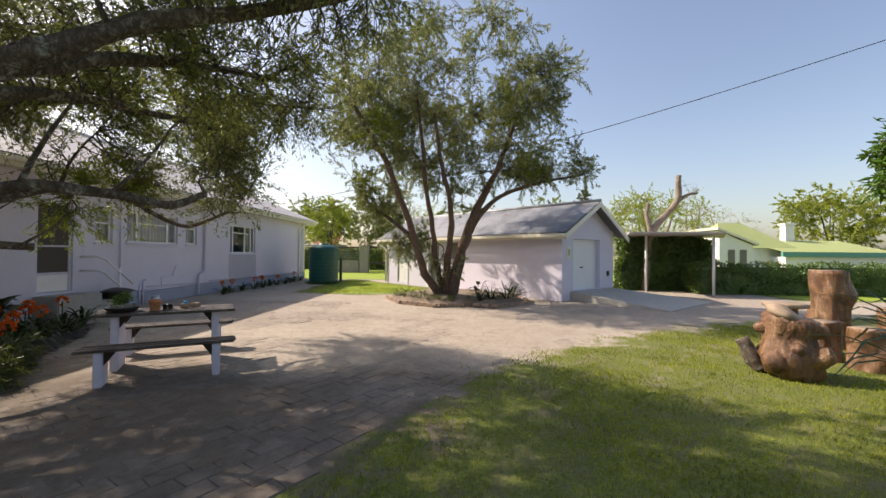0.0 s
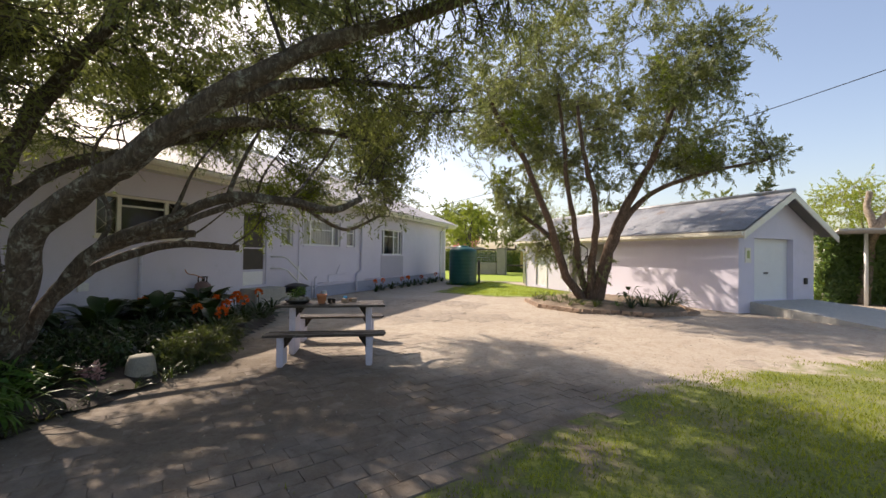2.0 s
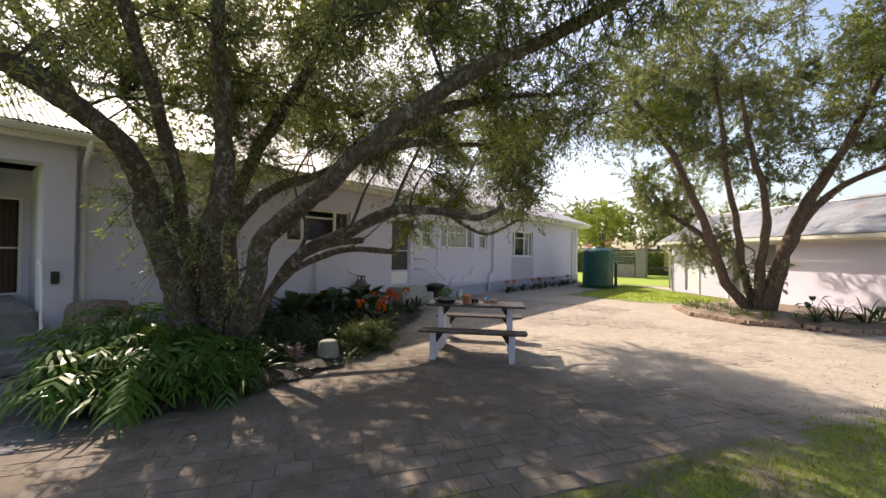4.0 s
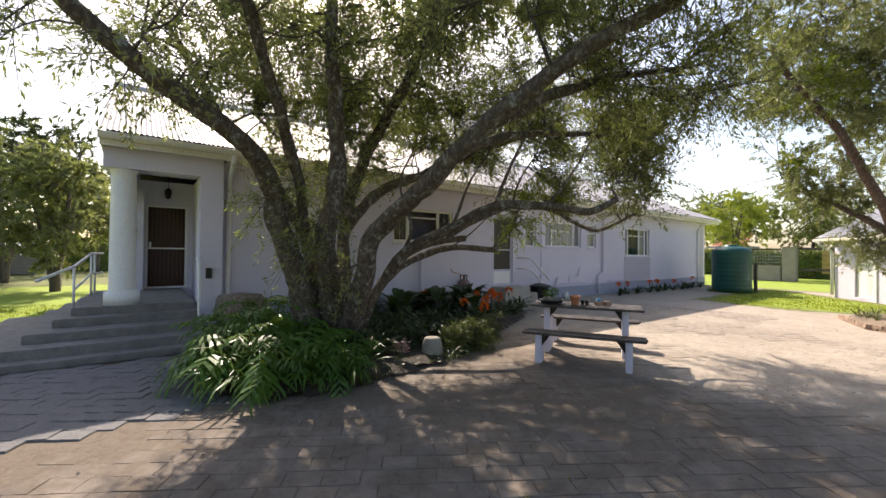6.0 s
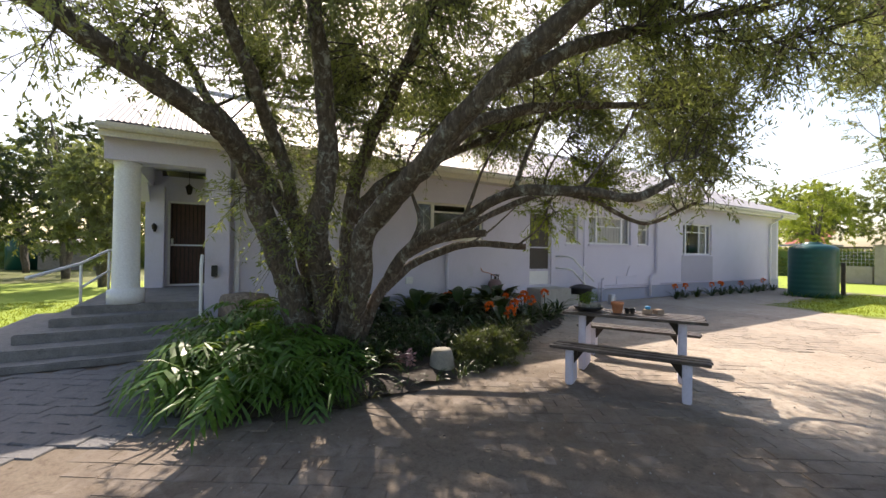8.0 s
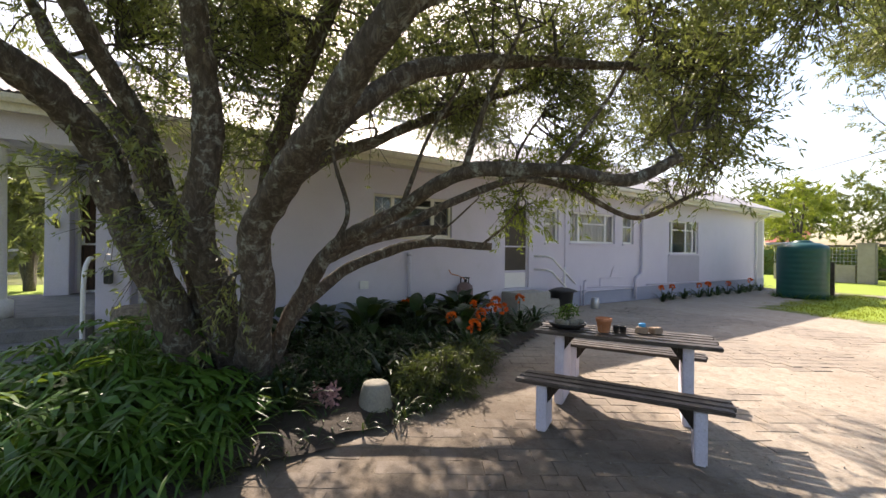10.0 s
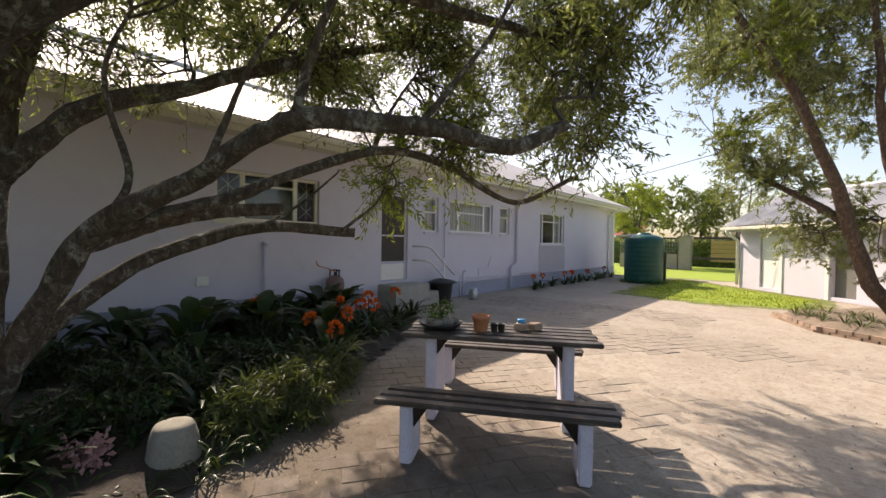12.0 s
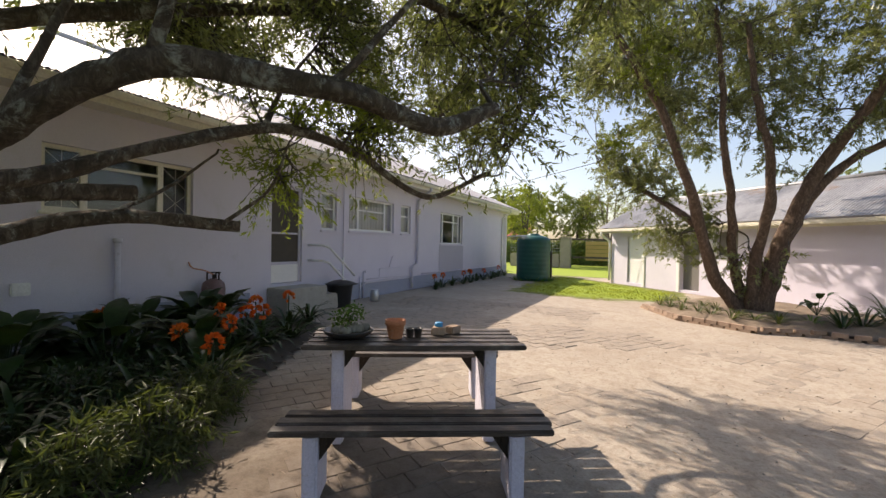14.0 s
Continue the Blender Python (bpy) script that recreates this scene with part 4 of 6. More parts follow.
CROWN1 = [
    ((-5.2, 1.9, 5.3), (2.9, 3.1, 1.8), 200),
    ((-5.2, -0.2, 4.0), (1.6, 1.5, 1.1), 32),
    ((-4.3, 4.9, 4.1), (1.9, 2.2, 1.2), 88),
    ((-4.2, 6.3, 3.2), (1.0, 1.3, 0.8), 62),
    ((-2.9, 5.6, 4.0), (1.3, 1.8, 0.8), 65),
    ((-2.0, 4.0, 4.6), (1.7, 1.7, 0.8), 95),
    ((-6.6, 4.0, 4.2), (1.5, 2.2, 1.3), 90),
    ((-5.0, 5.6, 2.8), (0.5, 0.9, 0.35), 24),
    ((-5.9, 5.6, 2.2), (0.25, 0.35, 0.3), 9),
    ((-7.5, 3.0, 5.1), (1.6, 2.8, 1.0), 175),
    # unseen high boughs, leaves enlarged, added to throw shade on the lawn
    ((-4.4, 4.0, 6.6), (3.0, 3.3, 1.0), 190, 1.8),
    ((-4.6, 7.0, 4.4), (2.1, 1.5, 1.0), 68),
    ((-6.3, 5.6, 4.3), (1.5, 1.4, 0.9), 58),
    ((-7.2, 0.6, 4.9), (1.6, 1.5, 1.0), 48),
    ((-6.8, 2.3, 3.3), (1.3, 1.0, 0.8), 40),
    ((-7.6, -0.4, 4.2), (1.3, 1.0, 0.9), 12),
    ((-5.9, 1.6, 2.2), (0.5, 0.6, 0.8), 18),
    ((-5.8, 1.9, 1.5), (0.35, 0.5, 0.6), 6),
    # another unseen bough mass above the view, added for lawn shade
    ((-2.8, 5.2, 6.9), (2.4, 1.7, 0.8), 100, 1.7),
    ((-7.4, 5.9, 4.0), (1.1, 1.1, 0.5), 45),
    ((-6.0, 7.3, 4.6), (1.8, 1.4, 0.8), 45),
    ((-7.4, 5.4, 5.6), (1.8, 2.0, 0.8), 45),
    ((-6.3, 1.8, 4.4), (1.3, 1.5, 0.8), 60),
    ((-5.7, 8.1, 3.9), (1.4, 1.1, 0.7), 55, 1.1),
    ((-8.2, 4.8, 4.7), (1.0, 2.0, 0.6), 60, 1.2),
]
tree("olive_tree", (-6.4, 2.3, 0.0), "old multi-stemmed olive tree with lichened bark", TREE1, CROWN1, 3, M["bark"], [M["olive"], M["mistletoe"]], leaves=120, length=0.088, width=0.023, keep=0.09, twigs=6, spread=0.68, sides=18, clumps=(((-5.9, 5.6, 2.2), 0.6, 1), ((-5.0, 5.6, 2.8), 0.45, 1), ((-4.6, 0.6, 4.6), 0.5, 1)))

TREE2 = [
    ([(-0.47, 13.87, 0.1), (-1.05, 13.61, 0.89), (-1.37, 13.29, 1.97), (-1.74, 12.87, 3.15), (-2.21, 12.45, 4.43), (-2.94, 12.03, 5.71), (-3.27, 11.82, 6.56)], 0.155, 0.05),
    ([(-0.41, 13.93, 0.1), (-0.72, 13.71, 1.33), (-0.79, 13.4, 2.43), (-1.01, 13.08, 3.65), (-1.12, 12.87, 5.02), (-1.26, 12.66, 6.45)], 0.11, 0.045),
    ([(-0.33, 13.82, 0.1), (-0.32, 13.61, 1.31), (-0.18, 13.29, 2.38), (-0.28, 12.98, 3.53), (-0.56, 12.77, 4.67), (-0.72, 12.66, 6.03)], 0.14, 0.045),
    ([(-0.21, 13.85, 0.1), (0.06, 13.82, 1.26), (0.36, 13.71, 2.36), (0.81, 13.61, 3.42), (1.36, 13.19, 4.48), (1.83, 12.77, 5.82)], 0.24, 0.055),
    ([(0.36, 13.71, 2.23), (0.9, 13.71, 3.08), (1.69, 13.61, 3.66), (2.89, 13.5, 4.03), (4.12, 13.4, 4.24)], 0.11, 0.035),
    ([(-1.37, 13.29, 1.97), (-2.0, 13.61, 2.55), (-2.74, 14.03, 3.08), (-3.27, 14.35, 3.5)], 0.09, 0.035),
]
CROWN2 = [
    ((3.17, 13.73, 7.81), (1.2, 1.31, 1.09), 37),
    ((-0.65, 13.41, 7.71), (3.92, 3.05, 2.4), 286),
    ((-2.5, 13.08, 5.96), (2.07, 2.07, 1.74), 121),
    ((2.08, 13.63, 5.74), (2.07, 1.85, 1.64), 132),
    ((3.17, 13.84, 4.54), (1.53, 1.09, 0.65), 44),
    ((-2.84, 13.71, 3.71), (0.95, 0.95, 1.05), 44),
    ((-1.79, 14.24, 2.23), (0.63, 0.63, 0.95), 28),
    ((0.23, 13.73, 4.54), (1.53, 1.2, 0.98), 48),
    ((-0.31, 13.71, 1.18), (0.63, 0.42, 0.63), 8),
    ((-3.2, 14.2, 6.3), (1.4, 1.4, 1.5), 56),
    ((-1.0, 15.6, 6.4), (2.8, 2.0, 1.6), 120),
    ((-1.9, 16.6, 4.6), (1.6, 1.2, 0.9), 40),
]
tree("olive_tree", (-0.4, 13.8, 0.0), "tall olive tree in a raised brick-edged bed", TREE2, CROWN2, 11, M["bark_red"], [M["olive_far"], M["mistletoe"]], leaves=165, length=0.11, width=0.034, spread=0.7, keep=0.12, twigs=5, rough=True, clumps=(((-2.4, 12.3, 5.8), 0.85, 1), ((1.6, 13.0, 6.0), 0.6, 1), ((2.8, 13.4, 4.7), 0.55, 1), ((1.0, 12.8, 7.4), 0.65, 1), ((-2.8, 13.5, 4.1), 0.45, 1)))


# ---- things in the yard ----
def plank(s, a, b, w, t, up, rng, mi=0):
    """A plank of width w and thickness t from a to b; its ends a little uneven."""
    a, b = Vector(a), Vector(b)
    d = (b - a).normalized()
    side = Vector((0, 0, 1)).cross(d)
    h = Vector((0, 0, t))
    e0, e1 = d * rng.uniform(-0.02, 0.02), d * rng.uniform(-0.02, 0.02)
    sag = Vector((0, 0, -0.006 * rng.random()))
    v = []
    for p in (a + e0, (a + b) / 2 + sag, b + e1):
        v += [p - side * w / 2, p + side * w / 2, p + side * w / 2 + h, p - side * w / 2 + h]
    f = [(0, 1, 2, 3)[::-1], (8, 9, 10, 11)]
    for o in (0, 4):
        for k in range(4):
            q = (k + 1) % 4
            f.append((o + k, o + q, o + 4 + q, o + 4 + k))
    s.add(v, f, mi)


def slatted(name, m, label, category, length, width, height, slats, leg_at, leg_w, group=""):
    """A table or bench: timber slats on two slab legs, with iron brackets."""
    rng = random.Random(int(length * 100 + width * 1000))
    e = thing(name, m, label, category, group)
    w = width / slats
    for k in range(slats):
        s = Shape()
        y = -width / 2 + w * (k + 0.5)
        plank(s, (-length / 2, y, height - 0.036), (length / 2, y, height - 0.036), w - 0.026, 0.036, 0, rng)
        s.make("slat", M["plank"], e, bevel=0.007)
    for x in leg_at:
        s = Shape()
        s.box((x - 0.045, -leg_w / 2, 0.0), (x + 0.045, leg_w / 2, height - 0.038))
        s.make("leg", M["legs"], e, bevel=0.012)
        s = Shape()
        q = 1 if x < 0 else -1
        s.box((x + q * 0.05, -leg_w / 2 + 0.02, height - 0.1), (x + q * 0.09, leg_w / 2 - 0.02, height - 0.04))
        for y in (-leg_w / 2 + 0.06, leg_w / 2 - 0.06):
            s.add([(x + q * 0.048, y - 0.02, height - 0.2), (x + q * 0.048, y + 0.02, height - 0.2), (x + q * 0.16, y + 0.02, height - 0.04), (x + q * 0.16, y - 0.02, height - 0.04), (x + q * 0.048, y + 0.02, height - 0.04), (x + q * 0.048, y - 0.02, height - 0.04)], [(0, 1, 2, 3), (0, 3, 5), (1, 4, 2), (2, 4, 5, 3)])
        s.make("bracket", M["dark_iron"], e)
    return e


TURN_B = 29.5
AX = Vector((-0.492, 0.870, 0))
BC = Vector((-3.69, 4.88, 0))
slatted("bench", pose(BC.x, BC.y, 0, 0, 0, TURN_B), "weathered slatted bench on lilac slab legs", "bench", 1.63, 0.34, 0.45, 3, (-0.60, 0.60), 0.26, "benches at the garden table")
tc = Vector((-4.12, 5.60, 0))
slatted("garden_table", pose(tc.x, tc.y, 0, 0, 0, TURN_B + 1), "weathered slatted garden table on lilac slab legs", "table", 1.66, 0.66, 0.77, 5, (-0.58, 0.58), 0.46)
fb = tc + AX * 0.80
slatted("bench", pose(fb.x, fb.y, 0, 0, 0, TURN_B), "weathered slatted bench behind the garden table", "bench", 1.63, 0.34, 0.45, 3, (-0.60, 0.60), 0.26, "benches at the garden table")


def water_tank():
    s = Shape()
    R = 0.74
    prof = [(R - 0.04, 0.0), (R, 0.03)]
    for k in range(9):
        z = 0.12 + k * 0.19
        prof += [(R, z), (R + 0.006, z + 0.03), (R + 0.006, z + 0.10), (R, z + 0.13)]
    prof += [(R, 1.80), (R - 0.03, 1.88), (R - 0.22, 1.97), (0.27, 2.03), (0.26, 2.07), (0.22, 2.09), (0.02, 2.10)]
    e = thing("water_tank", pose(-6.98, 21.0, 0), "dark green ribbed plastic rainwater tank on weedy ground", "water tank")
    s.lathe(prof, 48)
    s.make("tank_body", M["tank"], e, smooth=True)
    s = Shape()
    s.tube([(-2.0, 2.7, 2.02), (-0.2, 0.25, 2.02), (0.05, 0.0, 2.02)], 0.045, 8)
    s.make("inlet_pipe", M["white"], e, smooth=True)


water_tank()


# ---- beds and plants ----
def inside(x, y, poly):
    c = False
    for (ax, ay), (bx, by) in zip(poly, poly[1:] + poly[:1]):
        if (ay > y) != (by > y) and x < (bx - ax) * (y - ay) / (by - ay) + ax:
            c = not c
    return c


def edge_gap(x, y, poly):
    best = 1e9
    for (ax, ay), (bx, by) in zip(poly, poly[1:] + poly[:1]):
        t = max(0, min(1, ((x - ax) * (bx - ax) + (y - ay) * (by - ay)) / ((bx - ax) ** 2 + (by - ay) ** 2)))
        best = min(best, math.hypot(x - ax - t * (bx - ax), y - ay - t * (by - ay)))
    return best


BED1 = [(-7.4, 0.85), (-5.5, 0.45), (-4.75, 0.85), (-4.6, 1.7), (-4.75, 2.6), (-4.85, 3.3), (-5.05, 4.0), (-5.5, 4.9), (-6.1, 5.7), (-6.9, 7.4), (-7.8, 8.5), (-9.36, 8.55), (-9.36, 1.2)]
BED2 = [(-2.5, 14.4), (-1.8, 12.75), (-0.65, 12.0), (0.35, 12.2), (1.15, 11.95), (2.4, 13.0), (2.2, 15.2), (-0.6, 17.0)]


def bed(name, poly, top, label, mat, step=0.12):
    """A low mound of soil."""
    s = Shape()
    x0, x1 = min(p[0] for p in poly), max(p[0] for p in poly)
    y0, y1 = min(p[1] for p in poly), max(p[1] for p in poly)
    nx, ny = int((x1 - x0) / step) + 1, int((y1 - y0) / step) + 1
    ids = {}
    for j in range(ny + 1):
        for i in range(nx + 1):
            x, y = x0 + i * step, y0 + j * step
            if inside(x, y, poly):
                g = edge_gap(x, y, poly)
                z = top * min(1, g / 0.35) + 0.05 * noise.noise(Vector((x * 2, y * 2, 0))) * min(1, g / 0.2) + 0.02 * noise.noise(Vector((x * 7, y * 7, 0)))
                ids[i, j] = len(s.v)
                s.v.append((x, y, max(0.004, z)))
    for (i, j), a in ids.items():
        q = [ids.get(k) for k in ((i, j), (i + 1, j), (i + 1, j + 1), (i, j + 1))]
        if None not in q:
            s.f.append(tuple(q))
            s.mat.append(0)
    return tagged(s.make(name, mat, smooth=True), label, "soil", kind="structure")


bed("flower_bed_soil", BED1, 0.12, "dark soil of the shaded flower bed", M["soil"])
bed("tree_bed_soil", BED2, 0.2, "dry soil of the raised tree bed", M["dry_soil"])


def ribbon(s, base_p, d, length, width, arch, rng, seg=5, mi=0, keel=0.2):
    """A strap leaf that rises along d and arches over."""
    p = Vector(base_p)
    side = Vector((-d.y, d.x, 0))
    if side.length < 1e-4:
        side = Vector((1, 0, 0))
    side.normalize()
    out = Vector((d.x, d.y, 0)).normalized()
    elev = math.asin(max(-1, min(1, d.z)))
    o = len(s.v)
    for k in range(seg + 1):
        t = k / seg
        w = width * (0.55 + 0.9 * t) * (1 - t ** 3) + 0.002
        up = Vector((0, 0, 1))
        s.v += [tuple(p + side * w * 0.5 + up * w * keel), tuple(p), tuple(p - side * w * 0.5 + up * w * keel)]
        a = elev - arch * t * t * 1.6
        p = p + (out * math.cos(a) + up * math.sin(a)) * length / seg
    for k in range(seg):
        for q in (0, 1):
            a = o + 3 * k + q
            s.f.append((a, a + 1, a + 4, a + 3))
            s.mat.append(mi)


def strap_plant(at, rng, n=20, length=0.5, width=0.05, flower=0, mat=None, name="clivia", label="dark green clivia with strap leaves", group="clivias in the flower beds", arch=1.3, category="plant"):
    e = thing(name, pose(*at), label, category, group)
    s = Shape()
    for k in range(n):
        t = rng.uniform(0, 2 * math.pi)
        el = rng.uniform(0.45, 1.25)
        d = Vector((math.cos(t) * math.cos(el), math.sin(t) * math.cos(el), math.sin(el)))
        ribbon(s, (0.03 * math.cos(t), 0.03 * math.sin(t), -0.02), d, length * rng.uniform(0.7, 1.2), width * rng.uniform(0.8, 1.2), arch * rng.uniform(0.6, 1.1), rng)
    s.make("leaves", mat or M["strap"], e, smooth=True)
    for k in range(flower):
        t = rng.uniform(0, 2 * math.pi)
        h = Vector((0.10 * math.cos(t) * (k + 0.3), 0.10 * math.sin(t) * (k + 0.3), length * rng.uniform(0.8, 1.0)))
        s = Shape()
        s.tube([(0, 0, 0), h * 0.5, h], 0.009, 6)
        s.make("stalk", M["strap"], e, smooth=True)
        s = Shape()
        for i in range(20):
            d = rand_dir(rng, 0.6)
            c = h + d * 0.055
            for j in range(5):
                d2 = (d + rand_dir(rng) * 0.55).normalized()
                leaf(s, c, d2, 0.062, 0.04, rng, 0.35)
        tagged(s.make("flower_head", M["orange"], e), kind="stuff")
    return e


def lobed_leaf(s, p, d, droop, size, rng):
    """A deeply cut leaf: a midrib with finger lobes down each side."""
    side = Vector((-d.y, d.x, 0)).normalized()
    n = 4
    q = Vector(p)
    up = Vector((0, 0, 1))
    dirs = d.copy()
    for k in range(n + 1):
        t = k / n
        w = size * 0.62 * math.sin(math.pi * (0.22 + 0.7 * t)) ** 0.8
        for sg in (-1, 1):
            g = rng.uniform(0.8, 1.15)
            tip = q + side * sg * w * g + dirs * size * (0.30 + 0.25 * t) - up * w * rng.uniform(0.3, 0.7)
            bend = q.lerp(tip, 0.55) + up * w * 0.14
            a, b = q - dirs * size * 0.04, q + dirs * size * 0.055
            o = len(s.v)
            s.v += [tuple(a), tuple(bend - dirs * size * 0.1), tuple(tip), tuple(bend + dirs * size * 0.09), tuple(b)]
            s.f += [(o, o + 1, o + 3, o + 4), (o + 1, o + 2, o + 3)]
            s.mat += [0, 0]
        q = q + dirs * size / n
        dirs = (dirs - up * droop / n).normalized()


def split_plant(at, rng, n=26, size=0.42, height=0.6):
    e = thing("philodendron", pose(*at), "bright green split-leaf philodendron under the olive tree", "plant", "split-leaf plants under the tree")
    s, st = Shape(), Shape()
    for k in range(n):
        t = rng.uniform(0, 2 * math.pi)
        r = rng.uniform(0.1, 0.55)
        h = height * rng.uniform(0.35, 1.0) * (1.1 - r * 0.9)
        tip = Vector((r * math.cos(t), r * math.sin(t), h))
        st.tube([(0, 0, 0), tip * 0.5 + Vector((0, 0, h * 0.25)), tip], 0.009, 5, close=False)
        el = rng.uniform(-0.7, 0.7)
        d = Vector((math.cos(t + rng.gauss(0, 0.3)) * math.cos(el), math.sin(t + rng.gauss(0, 0.3)) * math.cos(el), math.sin(el))).normalized()
        lobed_leaf(s, tip, d, rng.uniform(0.5, 1.3), size * rng.uniform(0.7, 1.15), rng)
    s.make("leaves", M["split"], e)
    st.make("stems", M["split"], e, smooth=True)
    return e


def broad_plant(at, rng, n=12, size=0.36):
    """Broad, pointed leaves on upright stems."""
    e = thing("broad_leaf_plant", pose(*at), "dark glossy broad-leaved plant against the house wall", "plant", "broad-leaved plants by the wall")
    s = Shape()
    for k in range(n):
        t = rng.uniform(0, 2 * math.pi)
        h = rng.uniform(0.12, 0.5)
        tip = Vector((0.18 * math.cos(t), 0.18 * math.sin(t), h))
        s.tube([(0, 0, 0), tip], 0.007, 5, close=False)
        el = rng.uniform(0.2, 1.25)
        d = Vector((math.cos(t) * math.cos(el), math.sin(t) * math.cos(el), math.sin(el)))
        side = Vector((-math.sin(t), math.cos(t), 0))
        L, W = size * rng.uniform(0.7, 1.2), size * 0.24
        o = len(s.v)
        up = Vector((0, 0, 1))
        q = tip.copy()
        for i in range(6):
            u = i / 5
            w = W * math.sin(math.pi * min(1, 0.12 + u * 0.88)) ** 0.7 * (1 - u ** 4)
            s.v += [tuple(q + side * w + up * w * 0.25), tuple(q), tuple(q - side * w + up * w * 0.25)]
            d = (d - up * 0.26).normalized()
            q = q + d * L / 5
        for i in range(5):
            for b in (0, 1):
                a = o + 3 * i + b
                s.f.append((a, a + 1, a + 4, a + 3))
                s.mat.append(0)
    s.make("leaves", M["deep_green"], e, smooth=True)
    return e


def shrub(name, at, radii, rng, boughs, leaves, length, width, mat, label, group="", droop=0.2, category="shrub", twigs=4, spread=0.25):
    e = thing(name, pose(*at), label, category, group)
    tw, lv = Shape(), Shape()
    for k in range(boughs):
        d = rand_dir(rng, 0.5) * rng.uniform(0.5, 1.0)
        p = Vector((d.x * radii[0], d.y * radii[1], abs(d.z) * radii[2] + 0.05))
        spray(tw, lv, (rng.gauss(0, 0.05), rng.gauss(0, 0.05), 0.0), p, rng, leaves, length, width, twigs, droop, rad=0.007, spread=spread)
    tw.make("stems", M["twig"], e, smooth=True)
    tagged(lv.make("foliage", mat, e), kind="stuff")
    return e


def fill_beds():
    rng = random.Random(21)
    # clivias: the flowering drift near the back door, and dark ones along the wall
    spots = []
    for k in range(400):
        x, y = rng.uniform(-9.3, -5.2), rng.uniform(3.2, 8.6)
        if not inside(x, y, BED1) or edge_gap(x, y, BED1) < 0.2 or math.hypot(x + 6.4, y - 2.3) < 1.0:
            continue
        if any(math.hypot(x - a, y - b) < 0.36 for a, b in spots):
            continue
        if x < -8.55 and y < 6.8 or x < -8.35 and y > 6.5:
            continue
        spots.append((x, y))
    for x, y in spots[:60]:
        drift = y > 5.0 and edge_gap(x, y, BED1) < 1.5
        if x < -8.25:
            continue
        near = y < 5.0 and x > -6.6
        if near:
            continue
        fl = rng.choice((1, 1, 0, 1)) if drift and y > 5.2 else 0
        strap_plant((x, y, 0.08), rng, 26, 0.55, 0.05, fl, label="flowering clivia with orange heads and strap leaves" if fl else "dark green clivia with strap leaves")
    for y in (3.0, 3.7, 4.4, 5.0, 5.6, 6.2, 6.7):
        broad_plant((-8.25 + rng.uniform(-0.15, 0.3), y, 0.08), rng, 26, 0.44)
    for x, y in ((-7.3, 4.9), (-7.0, 5.6), (-7.9, 6.2), (-7.5, 4.2)):
        broad_plant((x, y, 0.1), rng, 22, 0.48)
    for x, y in ((-5.75, 3.75), (-6.35, 3.95), (-6.15, 3.2), (-6.7, 3.75), (-6.2, 4.65), (-5.95, 4.25), (-6.1, 5.15), (-6.45, 5.0), (-6.6, 4.45), (-6.5, 5.5), (-5.55, 2.6), (-5.9, 2.55)):
        strap_plant((x, y, 0.08), rng, 34, 0.52, 0.05, 0, label="dark green clivia with strap leaves")
    # split-leaf clumps in front of the trunk
    for x, y, n, sz, h in ((-6.5, 0.95, 42, 0.34, 0.75), (-5.75, 0.75, 42, 0.34, 0.62), (-5.2, 1.1, 42, 0.33, 0.55), (-5.55, 1.6, 40, 0.32, 0.6), (-6.3, 1.4, 36, 0.33, 0.8), (-7.1, 1.3, 32, 0.32, 0.85), (-5.1, 1.75, 30, 0.28, 0.42), (-5.9, 1.2, 34, 0.33, 0.75)):
        split_plant((x, y, 0.08), rng, n, sz, h)
    for x, y in ((-6.2, 1.0), (-5.6, 1.35), (-5.2, 0.85), (-5.0, 1.45), (-6.8, 1.15), (-5.5, 1.9), (-5.0, 2.0), (-5.85, 0.6)):
        strap_plant((x, y, 0.08), rng, 34, 0.75, 0.028, 0, M["split"], "agapanthus", "green agapanthus clump with long arching leaves", "agapanthus under the tree", 1.4)
    # fine grey-green shrubs by the pot
    for x, y, r, h in ((-5.4, 4.3, 0.42, 0.5), (-5.8, 4.85, 0.42, 0.5), (-5.35, 3.85, 0.3, 0.36)):
        shrub("grey_green_shrub", (x, y, 0.06), (r, r, h), rng, 30, 80, 0.1, 0.016, M["fine_leaf"], "grey-green fine-leaved shrub in the bed", "fine-leaved shrubs in the bed", 0.4)
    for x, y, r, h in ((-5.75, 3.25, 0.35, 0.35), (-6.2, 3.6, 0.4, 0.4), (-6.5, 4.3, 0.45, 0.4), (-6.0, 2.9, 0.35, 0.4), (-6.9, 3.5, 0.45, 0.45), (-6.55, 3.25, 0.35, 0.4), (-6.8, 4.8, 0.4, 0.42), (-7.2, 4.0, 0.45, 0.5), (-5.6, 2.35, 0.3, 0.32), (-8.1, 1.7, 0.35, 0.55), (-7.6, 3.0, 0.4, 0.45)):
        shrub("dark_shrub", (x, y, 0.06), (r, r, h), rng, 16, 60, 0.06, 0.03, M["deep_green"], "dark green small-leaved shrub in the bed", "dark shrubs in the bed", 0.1)
